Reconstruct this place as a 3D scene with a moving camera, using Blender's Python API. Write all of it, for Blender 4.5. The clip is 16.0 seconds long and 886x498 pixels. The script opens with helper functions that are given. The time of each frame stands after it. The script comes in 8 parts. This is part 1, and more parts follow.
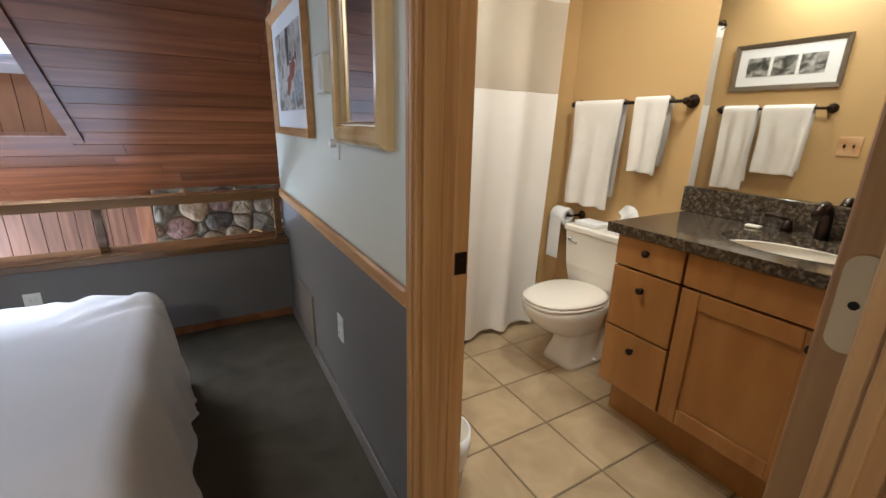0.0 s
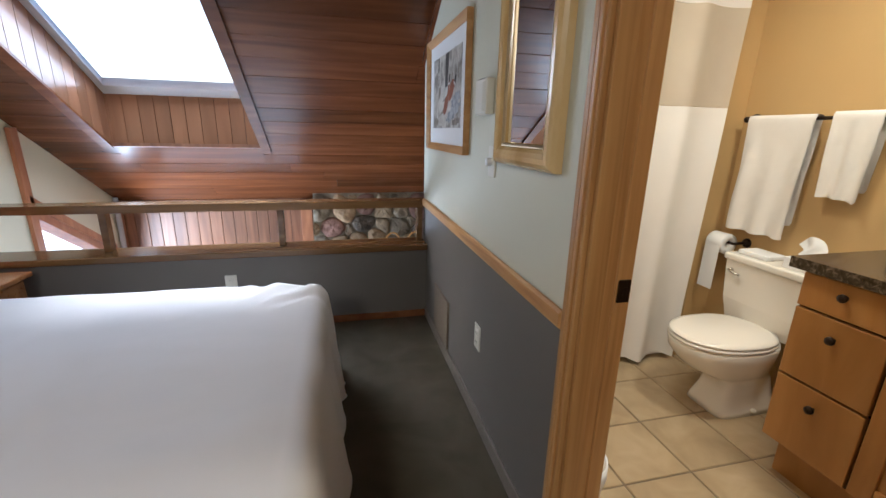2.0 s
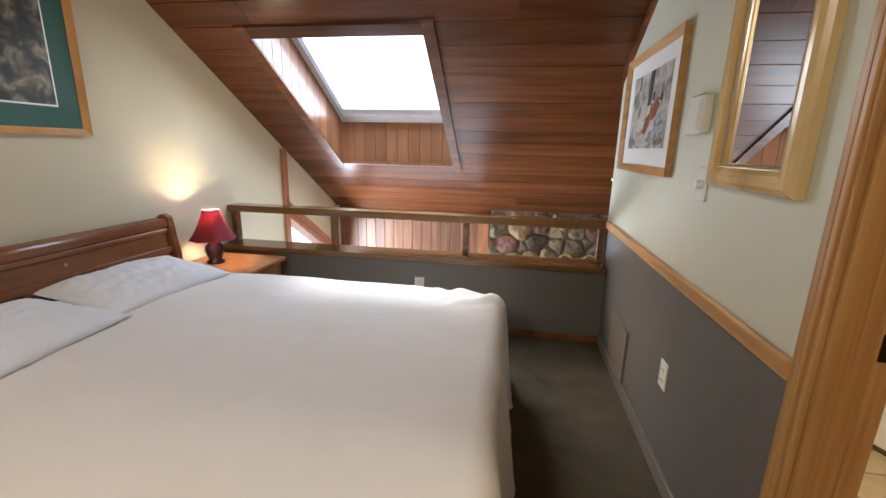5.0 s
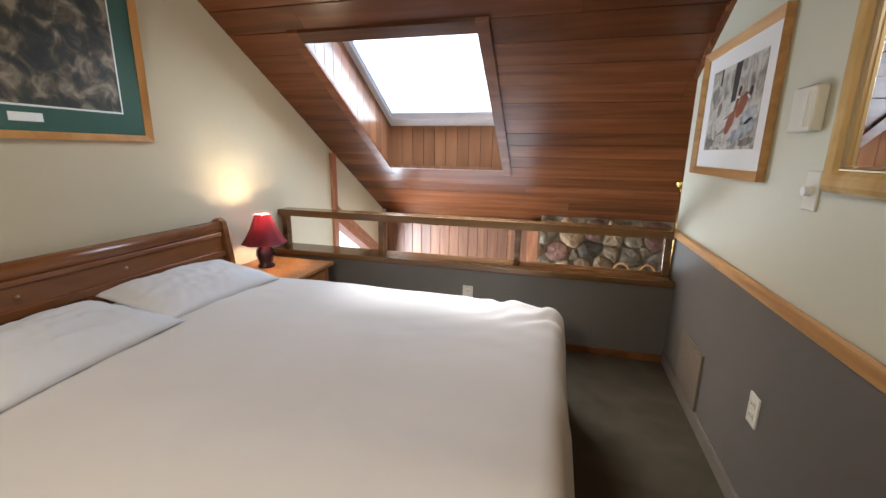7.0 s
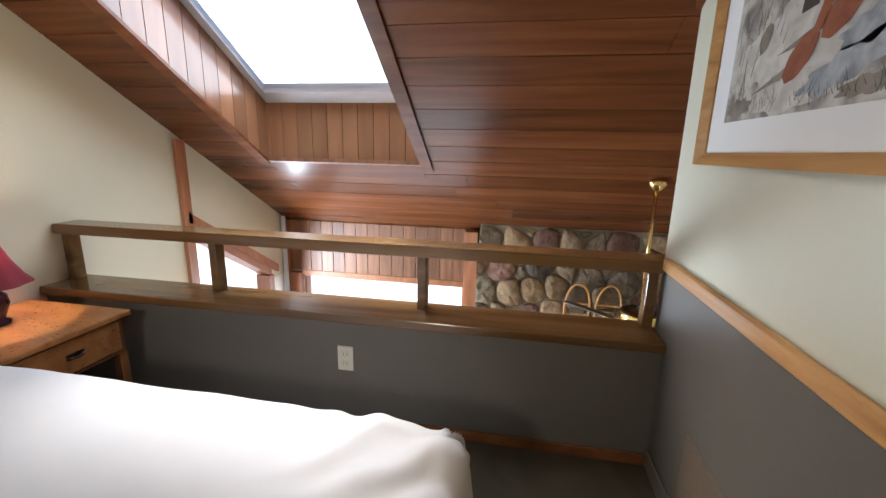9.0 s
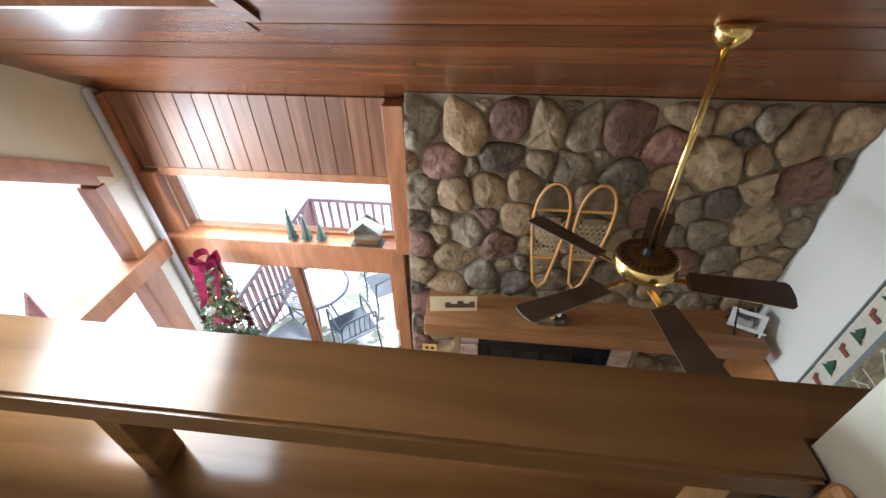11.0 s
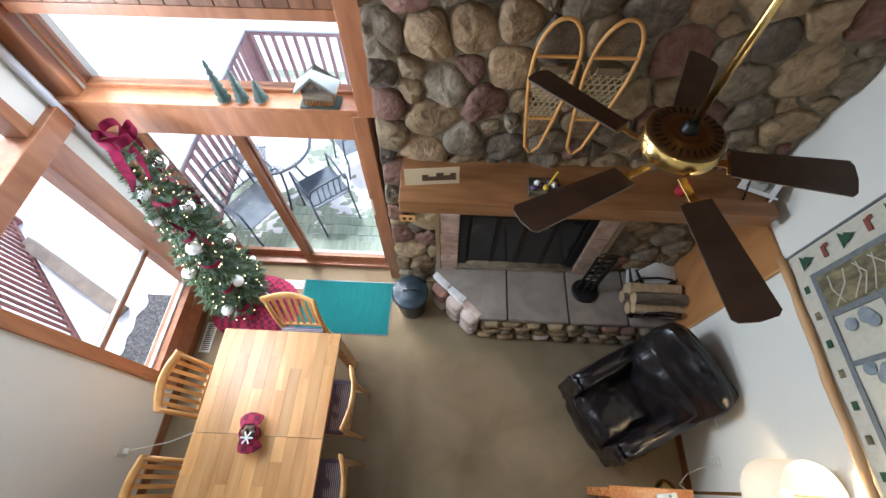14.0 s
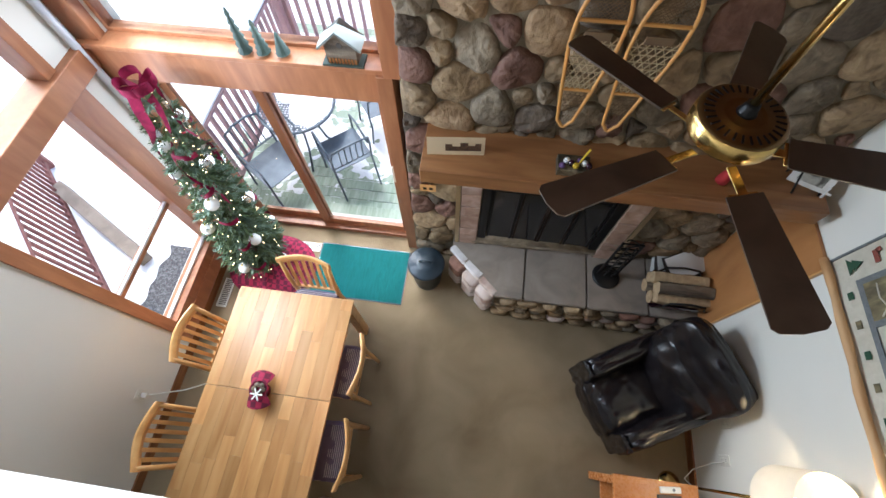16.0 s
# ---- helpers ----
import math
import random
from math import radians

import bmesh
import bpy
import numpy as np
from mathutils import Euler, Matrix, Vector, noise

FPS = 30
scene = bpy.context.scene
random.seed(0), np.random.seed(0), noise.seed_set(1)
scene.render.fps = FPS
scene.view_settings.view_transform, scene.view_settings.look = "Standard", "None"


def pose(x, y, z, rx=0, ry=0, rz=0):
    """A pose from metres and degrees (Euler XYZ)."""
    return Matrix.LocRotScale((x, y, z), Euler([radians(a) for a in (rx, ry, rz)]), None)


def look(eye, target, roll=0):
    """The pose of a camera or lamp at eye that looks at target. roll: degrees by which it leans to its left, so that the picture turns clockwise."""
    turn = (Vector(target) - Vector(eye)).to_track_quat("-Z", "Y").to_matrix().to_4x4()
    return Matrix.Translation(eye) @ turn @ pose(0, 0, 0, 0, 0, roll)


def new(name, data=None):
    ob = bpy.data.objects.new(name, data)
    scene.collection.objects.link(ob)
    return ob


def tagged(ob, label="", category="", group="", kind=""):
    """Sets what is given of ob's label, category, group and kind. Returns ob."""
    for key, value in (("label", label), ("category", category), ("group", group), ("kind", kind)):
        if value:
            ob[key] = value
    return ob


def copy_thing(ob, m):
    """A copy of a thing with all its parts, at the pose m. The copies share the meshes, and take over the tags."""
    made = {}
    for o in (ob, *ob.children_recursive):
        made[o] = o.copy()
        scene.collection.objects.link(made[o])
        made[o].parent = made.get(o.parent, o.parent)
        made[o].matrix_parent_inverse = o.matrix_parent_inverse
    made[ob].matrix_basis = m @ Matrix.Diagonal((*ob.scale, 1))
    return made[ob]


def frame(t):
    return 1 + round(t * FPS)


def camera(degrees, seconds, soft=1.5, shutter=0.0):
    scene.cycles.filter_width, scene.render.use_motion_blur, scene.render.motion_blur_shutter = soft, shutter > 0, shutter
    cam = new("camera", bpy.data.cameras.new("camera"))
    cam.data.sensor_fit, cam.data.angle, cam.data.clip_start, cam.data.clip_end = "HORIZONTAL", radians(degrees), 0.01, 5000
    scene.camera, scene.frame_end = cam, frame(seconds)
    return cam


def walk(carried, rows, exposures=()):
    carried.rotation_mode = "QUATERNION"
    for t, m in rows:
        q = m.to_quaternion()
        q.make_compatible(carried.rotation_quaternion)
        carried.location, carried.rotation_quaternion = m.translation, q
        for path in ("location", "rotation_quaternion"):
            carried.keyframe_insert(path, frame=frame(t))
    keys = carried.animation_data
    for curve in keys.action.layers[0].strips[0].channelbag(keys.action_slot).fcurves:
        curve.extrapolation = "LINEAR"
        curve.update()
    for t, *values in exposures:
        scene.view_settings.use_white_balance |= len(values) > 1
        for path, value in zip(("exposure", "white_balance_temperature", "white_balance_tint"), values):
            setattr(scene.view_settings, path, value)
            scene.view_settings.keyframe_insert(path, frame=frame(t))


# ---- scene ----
cam = camera(93.6, 16.0)
PATH = [
    (0, (0.657, 0.78, 1.275), (1.621, 2.436, 0.7), 1.3),
    (0.5, (0.628, 0.802, 1.281), (1.493, 2.514, 0.713), 1.3),
    (1, (0.587, 0.816, 1.294), (1.331, 2.585, 0.732), 1.3),
    (1.5, (0.553, 0.809, 1.3), (1.159, 2.633, 0.747), 1.3),
    (2, (0.535, 0.796, 1.307), (0.995, 2.665, 0.763), 1.3),
    (2.5, (0.526, 0.784, 1.302), (0.836, 2.688, 0.773), 1.4),
    (3, (0.505, 0.764, 1.305), (0.669, 2.689, 0.786), 1.4),
    (3.5, (0.487, 0.752, 1.307), (0.51, 2.687, 0.8), 1.3),
    (4, (0.463, 0.736, 1.312), (0.363, 2.671, 0.817), 1.3),
    (4.5, (0.465, 0.74, 1.304), (0.243, 2.669, 0.823), 1.2),
    (5, (0.446, 0.736, 1.302), (0.133, 2.655, 0.832), 1.3),
    (7.5, (0.315, 0.949, 1.298), (-0.209, 2.826, 0.849), 0.8),
    (8, (0.231, 1.226, 1.274), (-0.251, 3.12, 0.849), 1.0),
    (8.5, (0.335, 1.567, 1.196), (-0.067, 3.482, 0.782), 1.2),
    (9, (0.515, 1.985, 1.226), (0.182, 3.904, 0.772), 1.3),
    (9.2, (0.554, 2.165, 1.235), (0.248, 4.077, 0.737), 1.4),
    (11.3, (0.701, 3.528, 1.333), (0.529, 5.002, -0.042), -1.0),
    (11.5, (0.694, 3.603, 1.33), (0.547, 5.004, -0.118), -0.7),
    (12, (0.676, 3.729, 1.295), (0.564, 4.983, -0.26), -0.7),
    (12.5, (0.667, 3.749, 1.267), (0.579, 4.931, -0.344), -0.6),
    (13, (0.655, 3.786, 1.241), (0.585, 4.894, -0.422), -0.4),
    (13.5, (0.663, 3.823, 1.206), (0.599, 4.863, -0.501), -0.6),
    (14, (0.658, 3.845, 1.182), (0.606, 4.827, -0.559), -0.2),
    (14.5, (0.664, 3.867, 1.165), (0.609, 4.798, -0.604), -0.2),
    (15, (0.671, 3.889, 1.142), (0.597, 4.781, -0.646), -0.5),
    (15.5, (0.669, 3.898, 1.132), (0.571, 4.762, -0.669), -0.8),
    (16, (0.666, 3.909, 1.118), (0.53, 4.754, -0.69), -1.5),
]
walk(cam, [(t, look(eye, target, roll)) for t, eye, target, roll in PATH],
     exposures=[(0, 0.05, 5000, 9), (2.0, 0.08, 5150, 9), (3.5, 0.12, 5550, 9), (5.0, 0.26, 5800, 9), (8.0, 0.2, 5850, 9), (9.0, 0.05, 5800, 9), (11.5, 0.1, 5850, 8), (13.0, -0.1, 5700, 8), (16.0, -0.15, 5650, 8)])

# ---- light ----
world = bpy.data.worlds.new("sky")
scene.world = world
world.use_nodes = True
wn = world.node_tree
sky = wn.nodes.new("ShaderNodeTexSky")
sky.sky_type = "NISHITA"
sky.sun_disc = False
sky.sun_elevation, sky.sun_rotation = radians(38), radians(-60)
sky.air_density, sky.dust_density, sky.ozone_density = 1.0, 4.0, 0.6
wn.nodes["Background"].inputs[1].default_value = 0.40
wn.links.new(sky.outputs[0], wn.nodes["Background"].inputs[0])

sun = bpy.data.lights.new("sun", "SUN")
sun.energy, sun.angle, sun.color = 3.0, radians(12), (1.0, 0.96, 0.9)
sun_ob = new("sun", sun)
sun_ob.matrix_world = look((-3, 9, 8), (0, 4, -2))


def area(name, eye, target, w, h, watts, colour):
    la = bpy.data.lights.new(name, "AREA")
    la.shape, la.size, la.size_y, la.energy, la.color = "RECTANGLE", w, h, watts, colour
    o = new(name, la)
    o.matrix_world = look(eye, target)
    return o


def bulb(name, at, watts, colour, radius=0.04):
    la = bpy.data.lights.new(name, "POINT")
    la.energy, la.color, la.shadow_soft_size = watts, colour, radius
    o = new(name, la)
    o.location = at
    return o


DAY = (0.86, 0.94, 1.0)
area("skylight_daylight", (-0.68, 4.15, 1.85), (-0.68, 3.6, 0.9), 0.95, 1.1, 19, DAY)
area("door_daylight", (-0.8, 5.74, -1.7), (-0.8, 3, -1.7), 1.5, 1.75, 26, DAY)
area("transom_daylight", (-0.75, 5.74, -0.26), (-0.75, 3, -1.6), 1.5, 0.4, 18, DAY)
area("side_daylight", (-1.69, 4.98, -1.5), (2.6, 4.6, -1.4), 0.8, 1.3, 40, DAY)
area("side_upper_daylight", (-1.69, 4.98, 0.0), (2.6, 4.6, -0.6), 0.8, 0.6, 68, DAY)
bulb("nightstand_bulb", (-1.55, 3.22, 0.826), 14, (1.0, 0.80, 0.52), 0.03)
bulb("living_lamp_bulb", (2.44, 3.88, -1.30), 12, (1.0, 0.74, 0.42), 0.05)
area("bath_vanity_light", (2.12, 1.62, 2.385), (2.06, 1.70, 0), 0.25, 0.25, 19, (1.0, 0.84, 0.58))
# added unseen lamp, fills in curtain, towels and toilet; no such fixture is known
area("bath_fill_light", (1.45, 2.1, 2.385), (1.5, 2.2, 0), 0.25, 0.25, 13, (1.0, 0.88, 0.66))
# added unseen lamp behind the start, warm fill for the bed and loft
area("unseen_warm_fill", (-0.5, -0.5, 2.35), (-0.5, 1.1, 0.3), 0.35, 0.35, 32, (1.0, 0.82, 0.60))

# ---- materials ----
def mat(name, colour, rough=0.5, metal=0.0, spec=0.5):
    m = bpy.data.materials.new(name)
    m.use_nodes = True
    b = m.node_tree.nodes["Principled BSDF"]
    b.inputs["Base Color"].default_value = (*colour, 1)
    b.inputs["Roughness"].default_value = rough
    b.inputs["Metallic"].default_value = metal
    b.inputs["Specular IOR Level"].default_value = spec
    return m


def varied(name, colours, scale=(4, 4, 4), rough=0.5, bump=0.1, detail=6.0, spread=0.25, metal=0.0, fine=60.0, dist=0.0012, spec=0.5, hue_random=True, gloss_var=0.1):
    """A surface of mixed tones: a stretched noise through a ramp, a finer noise for relief, and a tone per piece."""
    m = mat(name, colours[0], rough, metal, spec)
    nt = m.node_tree
    L = nt.links.new
    b = nt.nodes["Principled BSDF"]
    co = nt.nodes.new("ShaderNodeTexCoord")
    mp = nt.nodes.new("ShaderNodeMapping")
    mp.inputs["Scale"].default_value = scale
    info = nt.nodes.new("ShaderNodeObjectInfo")
    geo = nt.nodes.new("ShaderNodeNewGeometry")
    add = nt.nodes.new("ShaderNodeMath")
    L(info.outputs["Random"], add.inputs[0])
    L(geo.outputs["Random Per Island"], add.inputs[1])
    off = nt.nodes.new("ShaderNodeMath")
    off.operation = "MULTIPLY"
    off.inputs[1].default_value = 37.0
    L(add.outputs[0], off.inputs[0])
    vadd = nt.nodes.new("ShaderNodeVectorMath")
    L(co.outputs["Object"], mp.inputs[0])
    L(mp.outputs[0], vadd.inputs[0])
    L(off.outputs[0], vadd.inputs[1])
    n1 = nt.nodes.new("ShaderNodeTexNoise")
    n1.inputs["Scale"].default_value = 1.0
    n1.inputs["Detail"].default_value = detail
    n1.inputs["Distortion"].default_value = 0.6
    L(vadd.outputs[0], n1.inputs[0])
    ramp = nt.nodes.new("ShaderNodeValToRGB")
    els = ramp.color_ramp.elements
    while len(els) < len(colours):
        els.new(0.5)
    for i, (e, c) in enumerate(zip(els, colours)):
        e.position = 0.28 + 0.44 * i / max(1, len(colours) - 1)
        e.color = (*c, 1)
    L(n1.outputs[0], ramp.inputs[0])
    hsv = nt.nodes.new("ShaderNodeHueSaturation")
    fr = nt.nodes.new("ShaderNodeMath")
    fr.operation = "FRACT"
    L(add.outputs[0], fr.inputs[0])
    mr = nt.nodes.new("ShaderNodeMapRange")
    mr.inputs["To Min"].default_value, mr.inputs["To Max"].default_value = 1 - spread, 1 + spread
    L(fr.outputs[0], mr.inputs[0])
    L(mr.outputs[0], hsv.inputs["Value"])
    L(ramp.outputs[0], hsv.inputs["Color"])
    L(hsv.outputs[0], b.inputs["Base Color"])
    n2 = nt.nodes.new("ShaderNodeTexNoise")
    n2.inputs["Scale"].default_value = fine
    n2.inputs["Detail"].default_value = 4
    L(co.outputs["Object"], n2.inputs[0])
    mix = nt.nodes.new("ShaderNodeMath")
    mix.operation = "MULTIPLY_ADD"
    mix.inputs[1].default_value = 0.6
    L(n2.outputs[0], mix.inputs[0])
    L(n1.outputs[0], mix.inputs[2])
    bp = nt.nodes.new("ShaderNodeBump")
    bp.inputs["Strength"].default_value = bump
    bp.inputs["Distance"].default_value = dist
    L(mix.outputs[0], bp.inputs["Height"])
    L(bp.outputs[0], b.inputs["Normal"])
    rr = nt.nodes.new("ShaderNodeMapRange")
    rr.inputs["To Min"].default_value, rr.inputs["To Max"].default_value = max(0.02, rough - gloss_var), min(1, rough + gloss_var)
    L(n2.outputs[0], rr.inputs[0])
    L(rr.outputs[0], b.inputs["Roughness"])
    return m


CEDAR_X = varied("cedar_along_x", [(0.084, 0.026, 0.0085), (0.122, 0.039, 0.0125), (0.168, 0.058, 0.019)], (0.9, 11, 11), 0.27, 0.008, gloss_var=0.0, detail=5.0, spread=0.28, spec=0.3)
CEDAR_Z = varied("cedar_upright", [(0.13, 0.053, 0.025), (0.19, 0.082, 0.039), (0.26, 0.12, 0.06)], (20, 20, 1.4), 0.45, 0.12, spread=0.22)
FRAME_W = varied("window_frame_wood", [(0.27, 0.10, 0.042), (0.34, 0.135, 0.058), (0.42, 0.18, 0.08)], (14, 14, 2.5), 0.42, 0.1, spread=0.12)
RAIL_W = varied("rail_wood", [(0.112, 0.057, 0.021), (0.172, 0.092, 0.035), (0.24, 0.137, 0.056)], (1.0, 12, 12), 0.14, 0.010, gloss_var=0.0, detail=5.0, spread=0.1, spec=0.55)
OAK_Z = varied("oak_upright", [(0.34, 0.165, 0.05), (0.48, 0.26, 0.09), (0.58, 0.345, 0.13)], (30, 30, 1.3), 0.38, 0.18, spread=0.1)
OAK_Y = varied("oak_along_y", [(0.34, 0.17, 0.055), (0.48, 0.255, 0.085), (0.56, 0.33, 0.125)], (30, 2, 30), 0.40, 0.15, spread=0.1)
PINE_Y = varied("pine_frame", [(0.40, 0.21, 0.085), (0.55, 0.33, 0.15), (0.66, 0.44, 0.23)], (9, 3, 9), 0.35, 0.12, spread=0.08)
MAPLE = varied("maple_cabinet", [(0.31, 0.14, 0.034), (0.38, 0.18, 0.046), (0.44, 0.225, 0.064)], (9, 9, 2), 0.35, 0.05, spread=0.06)
CHERRY = varied("cherry_headboard", [(0.145, 0.052, 0.019), (0.21, 0.083, 0.030), (0.275, 0.115, 0.044)], (7, 1.5, 7), 0.25, 0.02, gloss_var=0.03, spread=0.1, spec=0.6)
STAND_W = varied("nightstand_wood", [(0.22, 0.08, 0.024), (0.31, 0.125, 0.037), (0.39, 0.17, 0.055)], (3, 12, 12), 0.3, 0.08, spread=0.1)
BLOCK = varied("butcher_block", [(0.35, 0.155, 0.045), (0.46, 0.235, 0.078), (0.54, 0.31, 0.12)], (14, 1.6, 14), 0.33, 0.03, spread=0.24, spec=0.45)
CHAIR_W = varied("chair_wood", [(0.50, 0.24, 0.07), (0.62, 0.33, 0.11), (0.70, 0.40, 0.15)], (8, 8, 3), 0.35, 0.05, spread=0.08)
MANTEL_W = varied("mantel_wood", [(0.20, 0.085, 0.03), (0.28, 0.125, 0.046), (0.35, 0.17, 0.065)], (2, 14, 14), 0.35, 0.12, spread=0.05)
PANEL_W = varied("panel_wood", [(0.32, 0.13, 0.04), (0.40, 0.18, 0.06), (0.46, 0.22, 0.08)], (6, 6, 2), 0.4, 0.06, spread=0.05)
BLADE_W = varied("fan_blade_wood", [(0.045, 0.027, 0.016), (0.07, 0.042, 0.026), (0.095, 0.06, 0.038)], (6, 6, 6), 0.4, 0.05, spread=0.05)
CREAM = varied("cream_wall_paint", [(0.62, 0.56, 0.40), (0.65, 0.59, 0.43)], (1.5, 1.5, 1.5), 0.75, 0.25, fine=220, dist=0.0015, spread=0.0)
SAGE = varied("sage_wall_paint", [(0.58, 0.57, 0.45), (0.61, 0.60, 0.48)], (1.5, 1.5, 1.5), 0.6, 0.25, fine=220, dist=0.0015, spread=0.0)
GREYP = varied("grey_wainscot_paint", [(0.132, 0.120, 0.105), (0.148, 0.135, 0.118)], (1.5, 1.5, 1.5), 0.55, 0.25, fine=220, dist=0.0015, spread=0.0)
LIVINGP = varied("living_wall_paint", [(0.70, 0.675, 0.60), (0.73, 0.705, 0.63)], (1.2, 1.2, 1.2), 0.8, 0.3, fine=160, dist=0.002, spread=0.0)
BATHP = varied("ochre_wall_paint", [(0.50, 0.33, 0.13), (0.53, 0.355, 0.145)], (1.5, 1.5, 1.5), 0.6, 0.25, fine=220, dist=0.0015, spread=0.0)
WHITEP = varied("white_ceiling_paint", [(0.72, 0.68, 0.6), (0.76, 0.72, 0.64)], (2, 2, 2), 0.8, 0.2, fine=200, dist=0.0015, spread=0.0)
CARPET = varied("loft_carpet", [(0.082, 0.069, 0.046), (0.10, 0.085, 0.057), (0.12, 0.102, 0.070)], (5, 5, 5), 0.95, 0.9, fine=420, dist=0.006, spread=0.0, spec=0.1, detail=8)
CARPET2 = varied("living_carpet", [(0.185, 0.135, 0.078), (0.23, 0.172, 0.102), (0.27, 0.207, 0.128)], (2.2, 2.2, 2.2), 0.95, 0.9, fine=420, dist=0.006, spread=0.0, spec=0.1, detail=9)
SHEET = varied("white_bed_linen", [(0.76, 0.72, 0.69), (0.80, 0.76, 0.73)], (3, 3, 3), 0.85, 0.25, fine=500, dist=0.001, spread=0.0, spec=0.2)
PILLOW = varied("white_pillow_cotton", [(0.76, 0.77, 0.80), (0.80, 0.81, 0.84)], (3, 3, 3), 0.85, 0.25, fine=500, dist=0.001, spread=0.0, spec=0.2)
TOWEL = varied("white_terry", [(0.72, 0.68, 0.62), (0.78, 0.74, 0.68)], (8, 8, 8), 0.95, 0.8, fine=380, dist=0.004, spread=0.0, spec=0.1)
CURTAIN = varied("white_curtain_cloth", [(0.76, 0.72, 0.66), (0.80, 0.76, 0.70)], (3, 3, 3), 0.9, 0.2, fine=700, dist=0.001, spread=0.0, spec=0.1)
SHEER = varied("sheer_curtain_mesh", [(0.56, 0.48, 0.37), (0.62, 0.54, 0.42)], (3, 3, 3), 0.9, 0.3, fine=900, dist=0.001, spread=0.0, spec=0.1)
PORC = mat("white_porcelain", (0.78, 0.73, 0.64), 0.12)
GRANITE = varied("dark_granite", [(0.020, 0.015, 0.011), (0.055, 0.042, 0.029), (0.20, 0.155, 0.11)], (62, 62, 62), 0.12, 0.02, detail=10, spread=0.0, spec=0.6)
TILE = varied("floor_tile", [(0.34, 0.25, 0.14), (0.42, 0.315, 0.18), (0.49, 0.38, 0.23)], (6, 6, 6), 0.35, 0.06, spread=0.06, fine=40)
GROUT = varied("tile_grout", [(0.20, 0.15, 0.095), (0.25, 0.19, 0.12)], (20, 20, 20), 0.9, 0.4, spread=0.0)
STONE = varied("river_stone", [(0.125, 0.080, 0.042), (0.229, 0.155, 0.083), (0.291, 0.200, 0.107), (0.385, 0.285, 0.167)], (15, 15, 15), 0.75, 0.6, spread=0.24, fine=34, dist=0.02, detail=9)
STONE_R = varied("red_river_stone", [(0.115, 0.05, 0.033), (0.175, 0.084, 0.056), (0.235, 0.128, 0.09)], (15, 15, 15), 0.75, 0.8, spread=0.25, fine=34, dist=0.02, detail=9)
STONE_D = varied("dark_river_stone", [(0.058, 0.042, 0.029), (0.099, 0.072, 0.050), (0.162, 0.122, 0.084)], (15, 15, 15), 0.72, 0.8, spread=0.22, fine=34, dist=0.02, detail=9)
STONE_O = varied("ochre_river_stone", [(0.190, 0.115, 0.059), (0.290, 0.190, 0.100), (0.380, 0.265, 0.152)], (15, 15, 15), 0.78, 0.8, spread=0.2, fine=34, dist=0.02, detail=9)
STONE_G = varied("grey_river_stone", [(0.121, 0.090, 0.057), (0.193, 0.148, 0.096), (0.281, 0.222, 0.148)], (15, 15, 15), 0.75, 0.8, spread=0.22, fine=34, dist=0.02, detail=9)
MORTAR = varied("stone_mortar", [(0.19, 0.152, 0.10), (0.26, 0.212, 0.148)], (12, 12, 12), 0.95, 0.8, spread=0.0, fine=120, dist=0.01)
SLAB = varied("hearth_slab_stone", [(0.19, 0.155, 0.125), (0.25, 0.205, 0.165), (0.30, 0.25, 0.205)], (5, 5, 5), 0.75, 0.4, spread=0.12, fine=50)
BLACKM = varied("black_iron", [(0.012, 0.012, 0.012), (0.022, 0.02, 0.02)], (8, 8, 8), 0.45, 0.1, spread=0.0, metal=0.6)
BRONZE = mat("oil_rubbed_bronze", (0.035, 0.022, 0.015), 0.35, 0.8)
BRASS = varied("polished_brass", [(0.62, 0.42, 0.14), (0.72, 0.52, 0.20)], (6, 6, 6), 0.22, 0.02, spread=0.0, metal=1.0)
CHROME = mat("chrome", (0.7, 0.68, 0.64), 0.12, 1.0)
NICKEL = mat("satin_brass_plate", (0.6, 0.48, 0.3), 0.35, 0.9)
LEATHER = varied("black_leather", [(0.006, 0.005, 0.006), (0.009, 0.007, 0.008), (0.014, 0.011, 0.011)], (5, 5, 5), 0.24, 0.18, fine=140, dist=0.0015, spread=0.0, spec=0.55)
PLASTIC = mat("ivory_plastic", (0.68, 0.66, 0.58), 0.35)
WHITEPL = mat("white_plastic", (0.8, 0.8, 0.78), 0.35)
PAPER = mat("mat_board_white", (0.76, 0.75, 0.73), 0.8)
GREENMAT = mat("dark_green_mat_board", (0.03, 0.085, 0.065), 0.8)
TEAL = varied("teal_rug", [(0.010, 0.085, 0.082), (0.016, 0.115, 0.11)], (60, 10, 10), 0.95, 0.8, fine=300, dist=0.004, spread=0.0, spec=0.1)
CANM = varied("dark_blue_enamel", [(0.014, 0.024, 0.034), (0.026, 0.04, 0.054)], (6, 6, 6), 0.35, 0.1, spread=0.0)
SNOW = varied("snow", [(0.80, 0.82, 0.86), (0.88, 0.90, 0.93)], (1.5, 1.5, 1.5), 0.9, 0.6, fine=8, dist=0.05, spread=0.0)
DECK = varied("weathered_deck_board", [(0.24, 0.30, 0.22), (0.33, 0.40, 0.31), (0.44, 0.50, 0.42)], (20, 2, 20), 0.85, 0.3, spread=0.15)
# redwood lightened: the bright haze over the deck is put into its colour
REDWOOD = varied("redwood_rail_with_glare", [(0.37, 0.225, 0.23), (0.46, 0.30, 0.30)], (5, 5, 5), 0.8, 0.2, spread=0.1)
